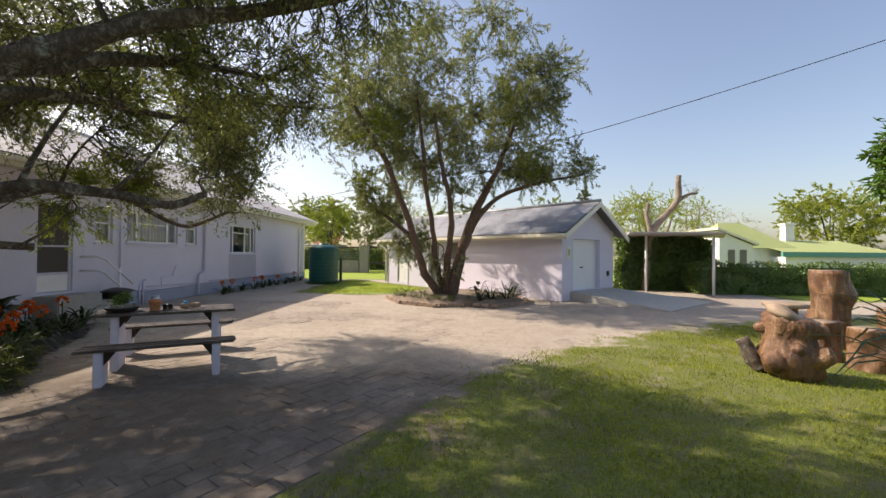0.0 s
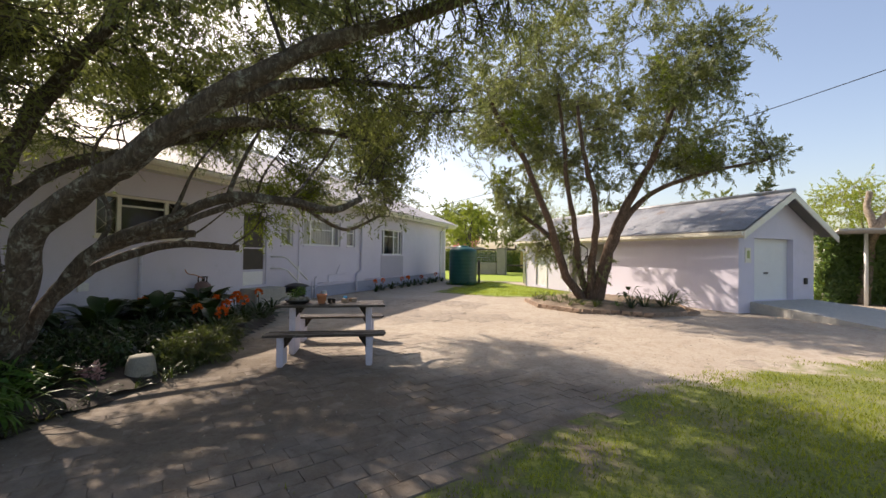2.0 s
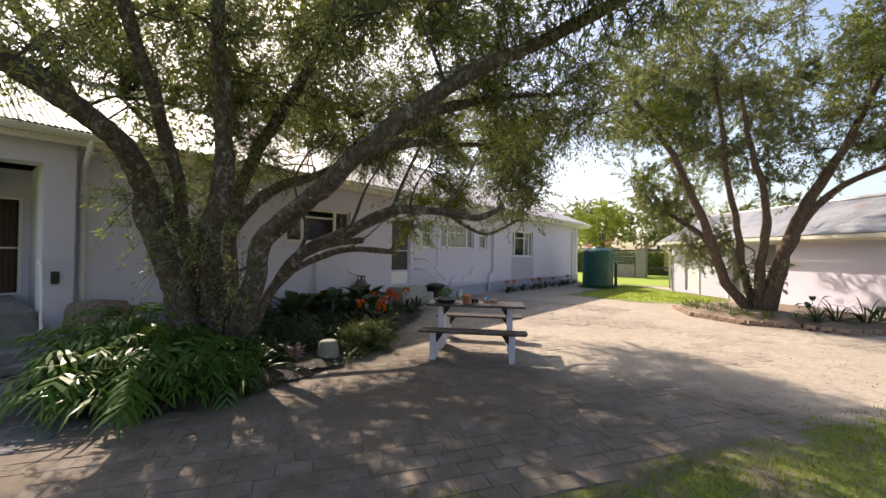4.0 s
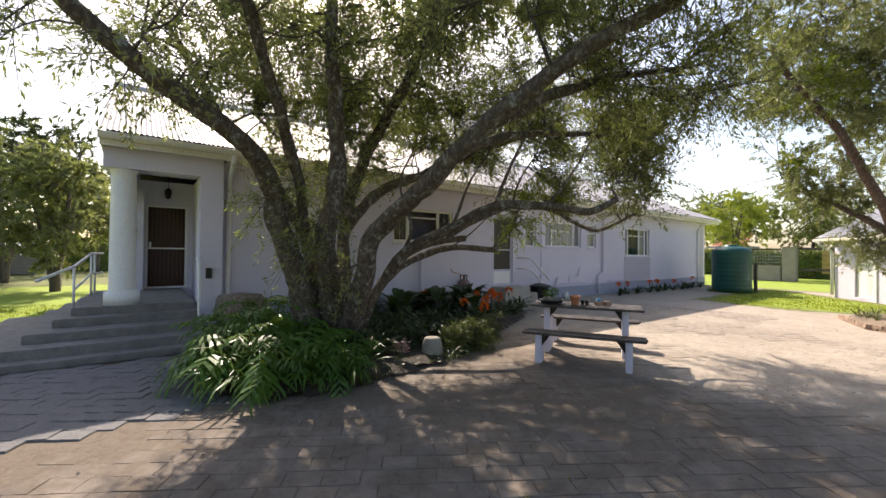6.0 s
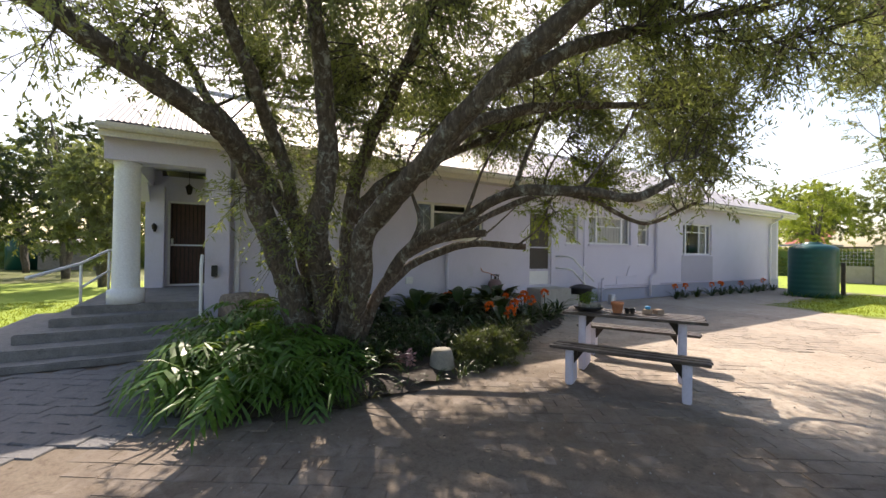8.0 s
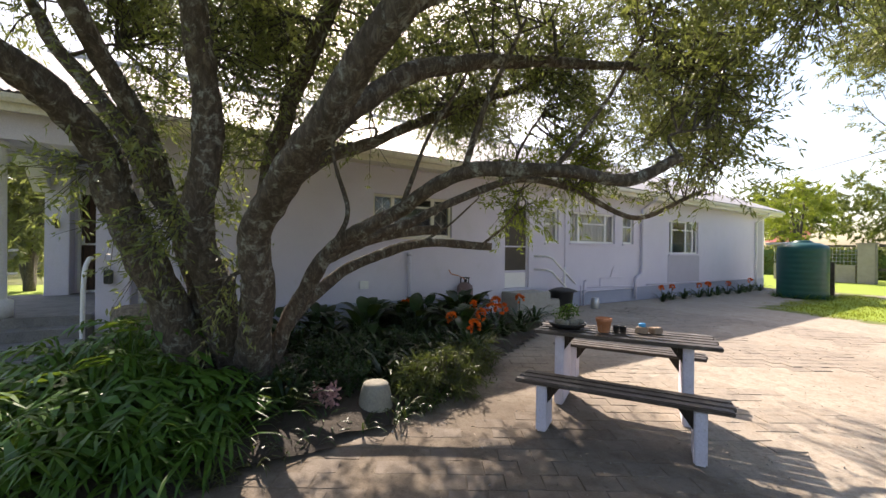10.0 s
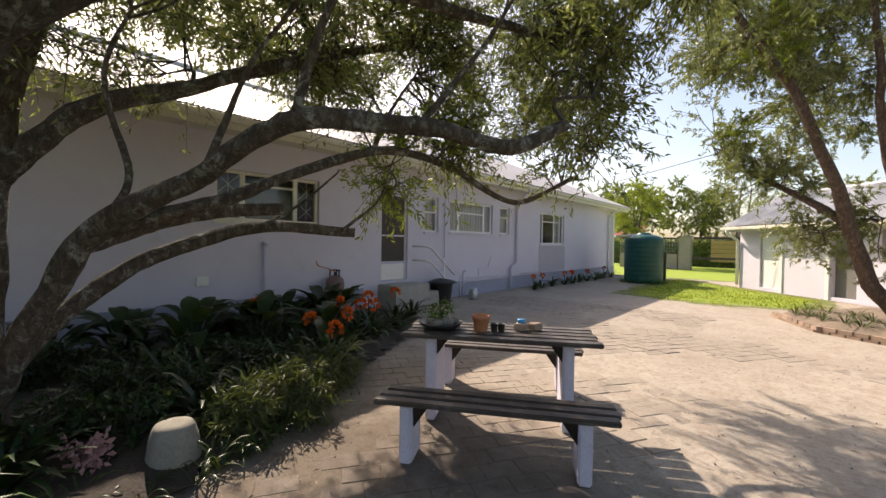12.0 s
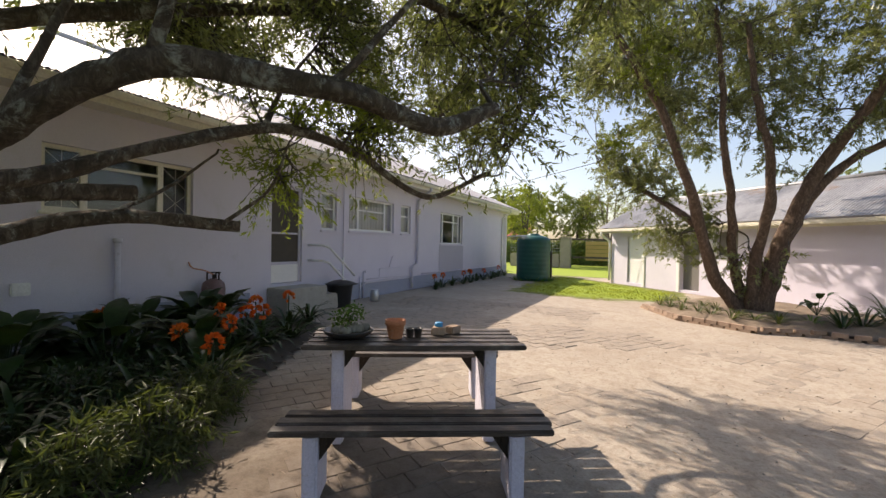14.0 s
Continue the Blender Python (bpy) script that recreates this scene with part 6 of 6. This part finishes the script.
def distance():
    # behind the tank and the garage
    far_tree((-11.5, 36.0), 7.0, 2.6, 31, M["spring"], "light green young tree beyond the fence", 110, 110, 0.17)
    far_tree((-8.2, 41.0), 7.0, 2.8, 32, M["mid_tree"], "green tree beyond the fence", 120, 100, 0.2)
    far_tree((-5.2, 40.0), 6.8, 2.8, 33, M["spring"], "bare spring tree with few leaves beyond the fence", 150, 20, 0.13, True)
    far_tree((-2.0, 43.0), 7.2, 3.0, 34, M["spring"], "bare spring tree beyond the garage", 150, 18, 0.13, True)
    far_tree((2.5, 44.0), 7.0, 3.4, 35, M["mid_tree"], "green tree beyond the garage", 80, 110, 0.2)
    far_tree((-14.5, 44.0), 8.0, 3.4, 36, M["mid_tree"], "green tree behind the house", 110, 100, 0.24)
    far_tree((-1.0, 31.0), 5.2, 2.0, 37, M["olive_far"], "grey-green tree behind the garage", 60, 110, 0.15)
    far_tree((9.0, 38.0), 7.5, 3.6, 38, M["mid_tree"], "green tree beyond the garage", 70, 110, 0.2)
    # right of the garage
    far_tree((15.0, 31.0), 6.6, 4.2, 41, M["spring"], "yellow-green spring tree behind the pergola", 170, 110, 0.12, True)
    far_tree((24.0, 42.0), 8.0, 3.6, 42, M["spring"], "bare tree beyond the hedge", 90, 0, 0.2, True)
    far_tree((29.0, 45.0), 7.0, 3.4, 43, M["spring"], "bare tree beyond the hedge", 80, 0, 0.2, True)
    far_tree((38.0, 42.0), 8.6, 4.6, 44, M["spring"], "bright green tree beyond the hedge", 150, 130, 0.24)
    far_tree((46.0, 40.0), 9.0, 5.0, 45, M["mid_tree"], "green tree beyond the hedge", 140, 130, 0.26)
    far_tree((12.0, 40.0), 8.2, 1.6, 46, M["dark_tree"], "dark conifer behind the garage", 50, 60, 0.3)
    # beyond the front lawn
    k = 51
    for x, y, h, r, mat in ((-27.0, -5.0, 8.0, 3.4, "dark_tree"), (-24.5, -10.0, 7.0, 3.2, "dark_tree"), (-33.0, -8.0, 9.0, 4.0, "mid_tree"), (-38.0, -2.5, 8.0, 3.5, "mid_tree"), (-21.0, -2.6, 6.0, 2.4, "olive_far"), (-45.0, -16.0, 10.0, 5.0, "dark_tree"), (-30.0, -16.0, 9.0, 4.5, "dark_tree")):
        far_tree((x, y), h, r, k, M[mat], "leafy garden tree beyond the front lawn", 100, 120, 0.22, low=0.12)
        k += 1
    # behind the camera: unseen trees added as a dark screen against the sky
    for x, y in ((9.0, -12.0), (0.0, -16.0), (-9.0, -15.0), (16.0, -6.0), (20.0, 3.0)):
        far_tree((x, y), 8.0, 4.0, k, M["mid_tree"], "unseen leafy screen tree added behind the camera", 26, 60, 0.6)
        k += 1
    # branch of a tree at the lawn's right edge
    tree("small_tree", (7.3, 5.6, 0), "small tree with glossy bright leaves at the lawn's edge", [([(7.3, 5.6, 0), (7.2, 5.6, 1.4), (6.9, 5.5, 2.4), (6.1, 5.4, 3.1)], 0.09, 0.02), ([(7.2, 5.6, 1.4), (7.5, 5.9, 2.6), (7.7, 6.0, 3.6)], 0.06, 0.02)], [((5.9, 5.4, 2.8), (0.45, 0.45, 0.6), 26), ((7.5, 5.8, 3.3), (1.0, 1.0, 0.8), 30)], 71, M["twig"], M["split"], leaves=60, length=0.16, width=0.05, spread=0.3, sides=8)


distance()


def leaf_mass(name, boxes, rng, count, size, mat, label, category="hedge"):
    """A clipped or climbing mass of leaves over a twiggy core."""
    e = thing(name, pose(0, 0, 0), label, category)
    core, lv = Shape(), Shape()
    for lo, hi in boxes:
        core.box([a + 0.12 for a in lo[:2]] + [lo[2]], [hi[0] - 0.12, hi[1] - 0.12, hi[2] - 0.1])
        for k in range(count):
            f = rng.randrange(5)
            p = [rng.uniform(a, b) for a, b in zip(lo, hi)]
            if f == 0:
                p[2] = hi[2]
            elif f in (1, 2):
                p[1] = lo[1]
            elif f == 3:
                p[0] = lo[0] if rng.random() < 0.6 else hi[0]
            q = Vector(p)
            q += Vector((noise.noise(q * 1.5), noise.noise(q * 1.5 + Vector((5, 0, 0))), noise.noise(q * 1.5 + Vector((0, 7, 0))))) * 0.22
            leaf(lv, q, rand_dir(rng, 0.2), size * rng.uniform(0.7, 1.3), size * 0.6, rng)
    core.make("core", M["creeper"], e)
    tagged(lv.make("foliage", mat, e), kind="stuff")


def right_side():
    rng = random.Random(8)
    leaf_mass("hedge", [((10.2, 17.2, 0), (24.0, 18.3, 1.25))], rng, 9000, 0.12, M["creeper"], "clipped green hedge along the drive")
    leaf_mass("creeper_wall", [((7.6, 18.8, 0), (11.6, 19.5, 2.42))], rng, 7000, 0.16, M["creeper"], "dense ivy creeper covering a wall", "creeper")
    # pergola beside the garage
    e = thing("pergola", pose(0, 0, 0), "flat-roofed car port on thin pale posts", "car port")
    for x, y in ((10.45, 16.75), (8.5, 18.4)):
        s = Shape()
        s.tube([(x, y, 0), (x, y, 2.5)], 0.055, 10)
        s.make("post", M["white"], e, smooth=True)
    s = Shape()
    g = [(7.0, 16.6), (10.6, 16.2), (13.2, 20.4), (8.6, 21.2)]
    s.add([(x, y, 2.5) for x, y in g] + [(x, y, 2.56) for x, y in g], [(3, 2, 1, 0), (4, 5, 6, 7), (0, 1, 5, 4), (1, 2, 6, 5), (2, 3, 7, 6), (3, 0, 4, 7)])
    s.make("roof_sheet", M["zinc"], e)
    # pruned tree behind the pergola
    tree("pruned_tree", (8.65, 18.9, 0), "hard-pruned tree with thick bare stubs", [([(8.65, 18.9, 0), (8.75, 18.9, 1.4), (8.95, 18.9, 2.6), (9.65, 18.9, 3.5), (10.15, 18.9, 4.2), (10.20, 18.9, 5.3)], 0.2, 0.12), ([(8.95, 18.9, 2.6), (8.80, 18.9, 3.4), (8.85, 18.9, 4.0)], 0.12, 0.09), ([(9.95, 18.9, 3.9), (10.55, 18.9, 4.4), (11.05, 18.9, 4.5)], 0.1, 0.05)], [((10.65, 18.9, 4.7), (0.4, 0.3, 0.3), 5)], 72, M["bare_bark"], M["spring"], leaves=0, length=0.1, width=0.04, sides=12, twigs=3)
    # neighbours' houses
    e = thing("neighbour_house", pose(0, 0, 0), "white neighbouring house with a faded green roof", "house")
    s = Shape()
    s.add([(15.9, 25.0, 0), (17.9, 25.0, 0), (17.9, 25.0, 2.25), (15.9, 25.0, 3.15), (15.9, 30.0, 0), (17.9, 30.0, 0), (17.9, 30.0, 2.25), (15.9, 30.0, 3.15)], [(0, 1, 2, 3), (5, 4, 7, 6), (1, 5, 6, 2), (0, 3, 7, 4), (3, 2, 6, 7)])
    s.box((20.4, 31.6, 0), (25.2, 37.0, 2.3))
    s.make("wall", M["white"], e)
    for x in (16.4, 17.1):
        s = Shape()
        s.box((x, 24.96, 0.9), (x + 0.4, 25.02, 2.0))
        s.make("window", M["dark_room"], e)
    s = Shape()
    s.add([(15.7, 24.8, 3.2), (18.1, 24.8, 2.25), (18.1, 24.8, 2.4), (15.7, 24.8, 3.35), (15.7, 30.2, 3.2), (18.1, 30.2, 2.25), (18.1, 30.2, 2.4), (15.7, 30.2, 3.35)], [(0, 1, 2, 3), (3, 2, 6, 7), (1, 5, 6, 2), (0, 3, 7, 4)])
    s.make("flat_roof", M["cream"], e)
    s = Shape()
    s.add([(19.8, 31.2, 2.25), (25.6, 31.2, 2.25), (23.4, 34.2, 4.35), (21.6, 34.2, 4.35), (19.8, 37.4, 2.25), (25.6, 37.4, 2.25)], [(0, 1, 2, 3), (1, 5, 2), (0, 3, 4), (3, 2, 5, 4)])
    s.make("roof", M["green_roof"], e)
    s = Shape()
    s.box((26.9, 34.0, 0.0), (27.6, 34.6, 4.2))
    s.box((26.8, 33.9, 4.2), (27.7, 34.7, 4.35))
    s.make("chimney", M["white"], e)
    e = thing("neighbour_house", pose(0, 0, 0), "low white outbuilding with a green roof edge", "house")
    s = Shape()
    s.box((23.9, 30.2, 0), (31.0, 34.0, 1.6))
    s.make("wall", M["white"], e)
    s = Shape()
    s.box((23.5, 29.9, 1.6), (31.4, 30.1, 1.95))
    s.make("fascia", M["teal_paint"], e)
    s = Shape()
    s.add([(23.5, 29.9, 1.96), (31.4, 29.9, 1.96), (31.4, 34.4, 2.95), (23.5, 34.4, 2.95)], [(0, 1, 2, 3)])
    s.make("roof", M["green_roof"], e)


right_side()


def far_fence():
    rng = random.Random(9)
    leaf_mass("bushes", [((-24.0, 39.0, 0), (6.0, 40.2, 2.0))], rng, 9000, 0.26, M["mid_tree"], "loose line of green bushes beyond the fence", "bushes")
    leaf_mass("bushes", [((-41.5, -26.0, 0), (-40.0, 3.0, 2.2))], rng, 6000, 0.3, M["mid_tree"], "loose line of green bushes beyond the front lawn", "bushes")
    # stone pillar, low block wall and mesh behind the tank
    s = Shape()
    s.box((-11.8, 33.2, 0.0), (-8.1, 33.5, 1.0))
    wall = tagged(s.make("low_block_wall", M["block"], bevel=0.02), "low grey block wall at the yard's end", "wall", kind="structure")
    s = Shape()
    s.box((-8.0, 33.0, 0.0), (-7.3, 33.6, 2.15))
    s.box((-8.06, 32.94, 2.15), (-7.24, 33.66, 2.23))
    tagged(s.make("stone_pillar", M["block"], bevel=0.02), "square stone gate pillar at the yard's end", "pillar", kind="structure")
    e = thing("fence", pose(0, 0, 0), "wire mesh fence with a top rail", "fence")
    s = Shape()
    for k in range(24):
        x = -11.8 + k * 0.16
        s.tube([(x, 33.35, 1.0), (x, 33.35, 2.0)], 0.008, 4)
    for z in (1.2, 1.4, 1.6, 1.8, 2.0):
        s.tube([(-11.8, 33.35, z), (-8.0, 33.35, z)], 0.008, 4)
    s.make("mesh", M["steel"], e)
    s = Shape()
    s.box((-7.2, 33.2, 2.02), (-2.0, 33.35, 2.16))
    s.box((-7.2, 33.2, 0.72), (-2.0, 33.35, 0.86))
    s.box((-11.8, 33.2, 2.02), (-8.1, 33.32, 2.12))
    s.make("rail", M["plank"], e)
    s = Shape()
    for k in range(5):
        s.box((-6.6, 36.0, 0.5 + k * 0.3), (-1.5, 36.05, 0.77 + k * 0.3))
    s.make("boards", M["yellow_boards"], e)
    s = Shape()
    s.box((-6.56, 22.42, 0), (-6.44, 22.54, 1.3))
    tagged(s.make("fence_post", M["plank"], bevel=0.01), "short dark wooden post beside the tank", "post")
    # red roof among the trees
    e = thing("far_house", pose(0, 0, 0), "distant house with a red roof among trees", "house")
    s = Shape()
    s.box((-17.9, 50.9, 0), (-15.3, 56.0, 2.7))
    s.make("wall", M["block"], e)
    s = Shape()
    s.add([(-18.2, 50.5, 2.7), (-15.0, 50.5, 2.7), (-15.0, 53.0, 4.1), (-18.2, 53.0, 4.1)], [(0, 1, 2, 3)])
    s.make("roof", M["red_roof"], e)
    # shed and tank beyond the front lawn
    e = thing("shed", pose(-37.0, -6.6, 0), "low grey metal shed beyond the lawn", "shed")
    s = Shape()
    s.box((-1.0, -1.7, 0), (1.0, 1.7, 1.75))
    s.make("wall", M["concrete"], e)
    s = Shape()
    s.add([(1.2, -1.9, 1.75), (1.2, 1.9, 1.75), (-1.2, 1.9, 2.05), (-1.2, -1.9, 2.05)], [(0, 1, 2, 3)])
    s.make("roof", M["zinc"], e)
    lathe_thing("green_tank", (-37.5, -9.3, 0), [(0.9, 0.0), (0.9, 1.8), (0.7, 2.1), (0.1, 2.2)], M["tank"], "green plastic tank beside the shed", "water tank")


far_fence()


def cables():
    a, b = Vector((-9.6, 23.5, 4.6)), Vector((14.5, 12.0, 8.6))
    for k, off in enumerate((0.0,)):
        e = thing("overhead_cable", pose(0, 0, 0), "black overhead service cable to the house", "cable")
        s = Shape()
        s.tube([a.lerp(b, i / 20) - Vector((0, 0, 0.55 * math.sin(math.pi * i / 20))) for i in range(21)], 0.014, 5)
        s.make("wire", M["black"], e, smooth=True)
    e = thing("cable_pole", pose(14.5, 12.0, 0), "wooden pole that carries the cable", "pole")
    s = Shape()
    s.tube([(0, 0, 0), (0, 0, 9.0)], 0.11, 10)
    s.make("pole", M["bark_red"], e, smooth=True)


cables()


# ---- grass ----
def grass():
    rng = random.Random(4)
    s = Shape()
    n = 0
    while n < 105000:
        if rng.random() < 0.8:
            x, y = rng.uniform(-2.6, 7.5), rng.uniform(-0.5, 9.5)
        else:
            x, y = rng.choice(((rng.uniform(-7, -1.5), rng.uniform(15.4, 24)), (rng.uniform(-16, -7.6), rng.uniform(-8, -0.9))))
        t = turf(x, y) + 1.3 * (noise.noise(Vector((x * 1.3, y * 1.3, 2))) * 0.6 + noise.noise(Vector((x * 3.1, y * 3.1, 7))) * 0.4)
        if t < rng.uniform(-0.1, 0.45):
            n += 0.2
            continue
        h = rng.uniform(0.014, 0.04) * (1.2 if y > 14 or x < -7 else 1)
        a = rng.uniform(0, 6.28)
        w = 0.0045 * (2.2 if y > 14 or x < -7 else 1.2)
        dx, dy = math.cos(a) * w, math.sin(a) * w
        lean = rng.uniform(0.2, 0.9) * h
        b = rng.uniform(0, 6.28)
        o = len(s.v)
        s.v += [(x - dx, y - dy, -0.012), (x + dx, y + dy, -0.012), (x + lean * math.cos(b), y + lean * math.sin(b), h)]
        s.f.append((o, o + 1, o + 2))
        s.mat.append(0)
        n += 1
    tagged(s.make("grass", M["blade"]), "short patchy green lawn grass", "grass", kind="stuff")


grass()


def litter():
    """Dry leaves, twigs and grit blown over the drive and the lawn's bare edge."""
    rng = random.Random(31)
    dry, grit = Shape(), Shape()
    for k in range(3600):
        x, y = rng.uniform(-6.5, 2.5), rng.uniform(-0.5, 12.0)
        if inside(x, y, BED1) or inside(x, y, BED2) or lawn_side(x, y) > 0.6:
            continue
        if noise.noise(Vector((x * 0.9, y * 0.9, 3.0))) + 0.5 * noise.noise(Vector((x * 3.0, y * 3.0, 1.0))) < rng.uniform(-0.5, 0.5):
            continue
        z = 0.006
        if rng.random() < 0.62:
            d = Vector((rng.gauss(0, 1), rng.gauss(0, 1), 0.12 * rng.random())).normalized()
            leaf(dry, Vector((x, y, z)), d, rng.uniform(0.02, 0.055), rng.uniform(0.005, 0.012), rng, 0.4, rng.choice((0, 1, 1)))
        else:
            r = rng.uniform(0.004, 0.013)
            a = rng.uniform(0, 6.28)
            ring = [(x + r * rng.uniform(0.7, 1.2) * math.cos(a + q * 1.57), y + r * rng.uniform(0.7, 1.2) * math.sin(a + q * 1.57), z - 0.008) for q in range(4)]
            grit.add(ring + [(x, y, z + r * 0.5)], [(0, 1, 4), (1, 2, 4), (2, 3, 4), (3, 0, 4)])
    tagged(dry.make("dry_leaves", [M["twig"], M["cut_wood"]]), "dry fallen leaves scattered on the sandy drive", "leaf litter", kind="stuff")
    tagged(grit.make("grit", M["block"]), "loose grit and small stones on the drive", "grit", kind="stuff")


litter()


# ---- brick edge of the raised bed, and paving ----
def bed_edge():
    e = thing("brick_edging", pose(0, 0, 0), "low edging of two courses of dusty bricks", "edging", kind="structure")
    s = Shape()
    s.box((-0.105, -0.05, 0), (0.105, 0.05, 0.075))
    me = s.mesh("brick", M["brick"], bevel=0.006)
    rng = random.Random(14)
    for course in (0, 1):
        for (ax, ay), (bx, by) in zip(BED2[:6], BED2[1:7]):
            L = math.hypot(bx - ax, by - ay)
            n = int(L / 0.222)
            for k in range(n):
                t = (k + 0.5 + 0.5 * course * 0.9) / n
                if t > 1:
                    continue
                ob = new("brick", me)
                ob.parent = e
                ob.matrix_basis = pose(ax + (bx - ax) * t, ay + (by - ay) * t, 0.075 * course - 0.035, rng.uniform(-3, 3), rng.uniform(-2, 2), math.degrees(math.atan2(by - ay, bx - ax)) + rng.uniform(-4, 4))


bed_edge()


def paving():
    rng = random.Random(17)
    e = thing("drive_paving", pose(0, 0, 0), "sand-covered block paving of the drive", "paving", kind="structure")
    LX, LY = 0.265, 0.19
    meshes = []
    for k in range(5):
        s = Shape()
        j = [rng.uniform(-0.004, 0.004) for q in range(8)]
        a, b, t = LX / 2 - 0.001, LY / 2 - 0.001, 0.0045
        top = [(-a + t + j[0], -b + t + j[1]), (a - t + j[2], -b + t + j[3]), (a - t + j[4], b - t + j[5]), (-a + t + j[6], b - t + j[7])]
        v = [(x, y, 0.016) for x, y in top] + [(x * 1.045, y * 1.06, 0.006) for x, y in top] + [(x * 1.05, y * 1.065, -0.02) for x, y in top]
        f = [(0, 1, 2, 3)]
        for o in (0, 4):
            for q in range(4):
                f.append((o + q, o + 4 + q, o + 4 + (q + 1) % 4, o + (q + 1) % 4))
        s.add(v, f)
        meshes.append((s.mesh("paver", M["paver"]), v, f))
    turn = 57.0
    rot = pose(0, 0, 0, 0, 0, turn)
    rest, setts = Shape(), Shape()
    made = 0
    for j in range(-75, 90):
        for i in range(-70, 75):
            p = rot @ Vector((i * LX + (j % 2) * LX / 2, j * LY, 0))
            x, y = p.x, p.y
            if not (-8.4 < x < 5.5 and -4.5 < y < 13.2) or inside(x, y, BED1) or inside(x, y, BED2) or edge_gap(x, y, BED2) < 0.2:
                continue
            if x < -7.55 and y < 1.0 or x < -9.3 or lawn_side(x, y) > 0.25 * noise.noise(Vector((x, y, 9))) - 0.05:
                continue
            if math.hypot(x - 3.62, y - 13.98) < 0.5:
                continue
            if x < -4.9 and y < 0.75 + 0.3 * noise.noise(Vector((x, y, 2))):
                m = pose(x, y, -0.008 + rng.uniform(-0.006, 0.007), rng.uniform(-2, 2), rng.uniform(-2, 2), turn + rng.uniform(-5, 5))
                me, v, f = meshes[rng.randrange(5)]
                setts.add([m @ Vector(q) for q in v], f)
                continue
            sand = noise.noise(Vector((x * 0.55, y * 0.55, 4.0))) + 0.5 * noise.noise(Vector((x * 1.7, y * 1.7, 8.0)))
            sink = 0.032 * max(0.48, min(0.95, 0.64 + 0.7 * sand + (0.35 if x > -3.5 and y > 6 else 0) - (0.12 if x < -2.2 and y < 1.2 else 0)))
            m = pose(x, y, 0.001 - sink + rng.uniform(-0.003, 0.003), rng.uniform(-0.7, 0.7), rng.uniform(-0.7, 0.7), turn + rng.uniform(-2.6, 2.6))
            me, v, f = meshes[rng.randrange(5)]
            if made < 300 and -5.0 < x < -1.2 and -0.6 < y < 3.6:
                ob = new("paver", me)
                ob.parent = e
                ob.matrix_basis = m
                made += 1
            else:
                rest.add([m @ Vector(q) for q in v], f)
    tagged(setts.make("sett_field", M["sett"], e), kind="stuff")
    tagged(rest.make("paver_field", M["paver"], e), kind="stuff")


paving()
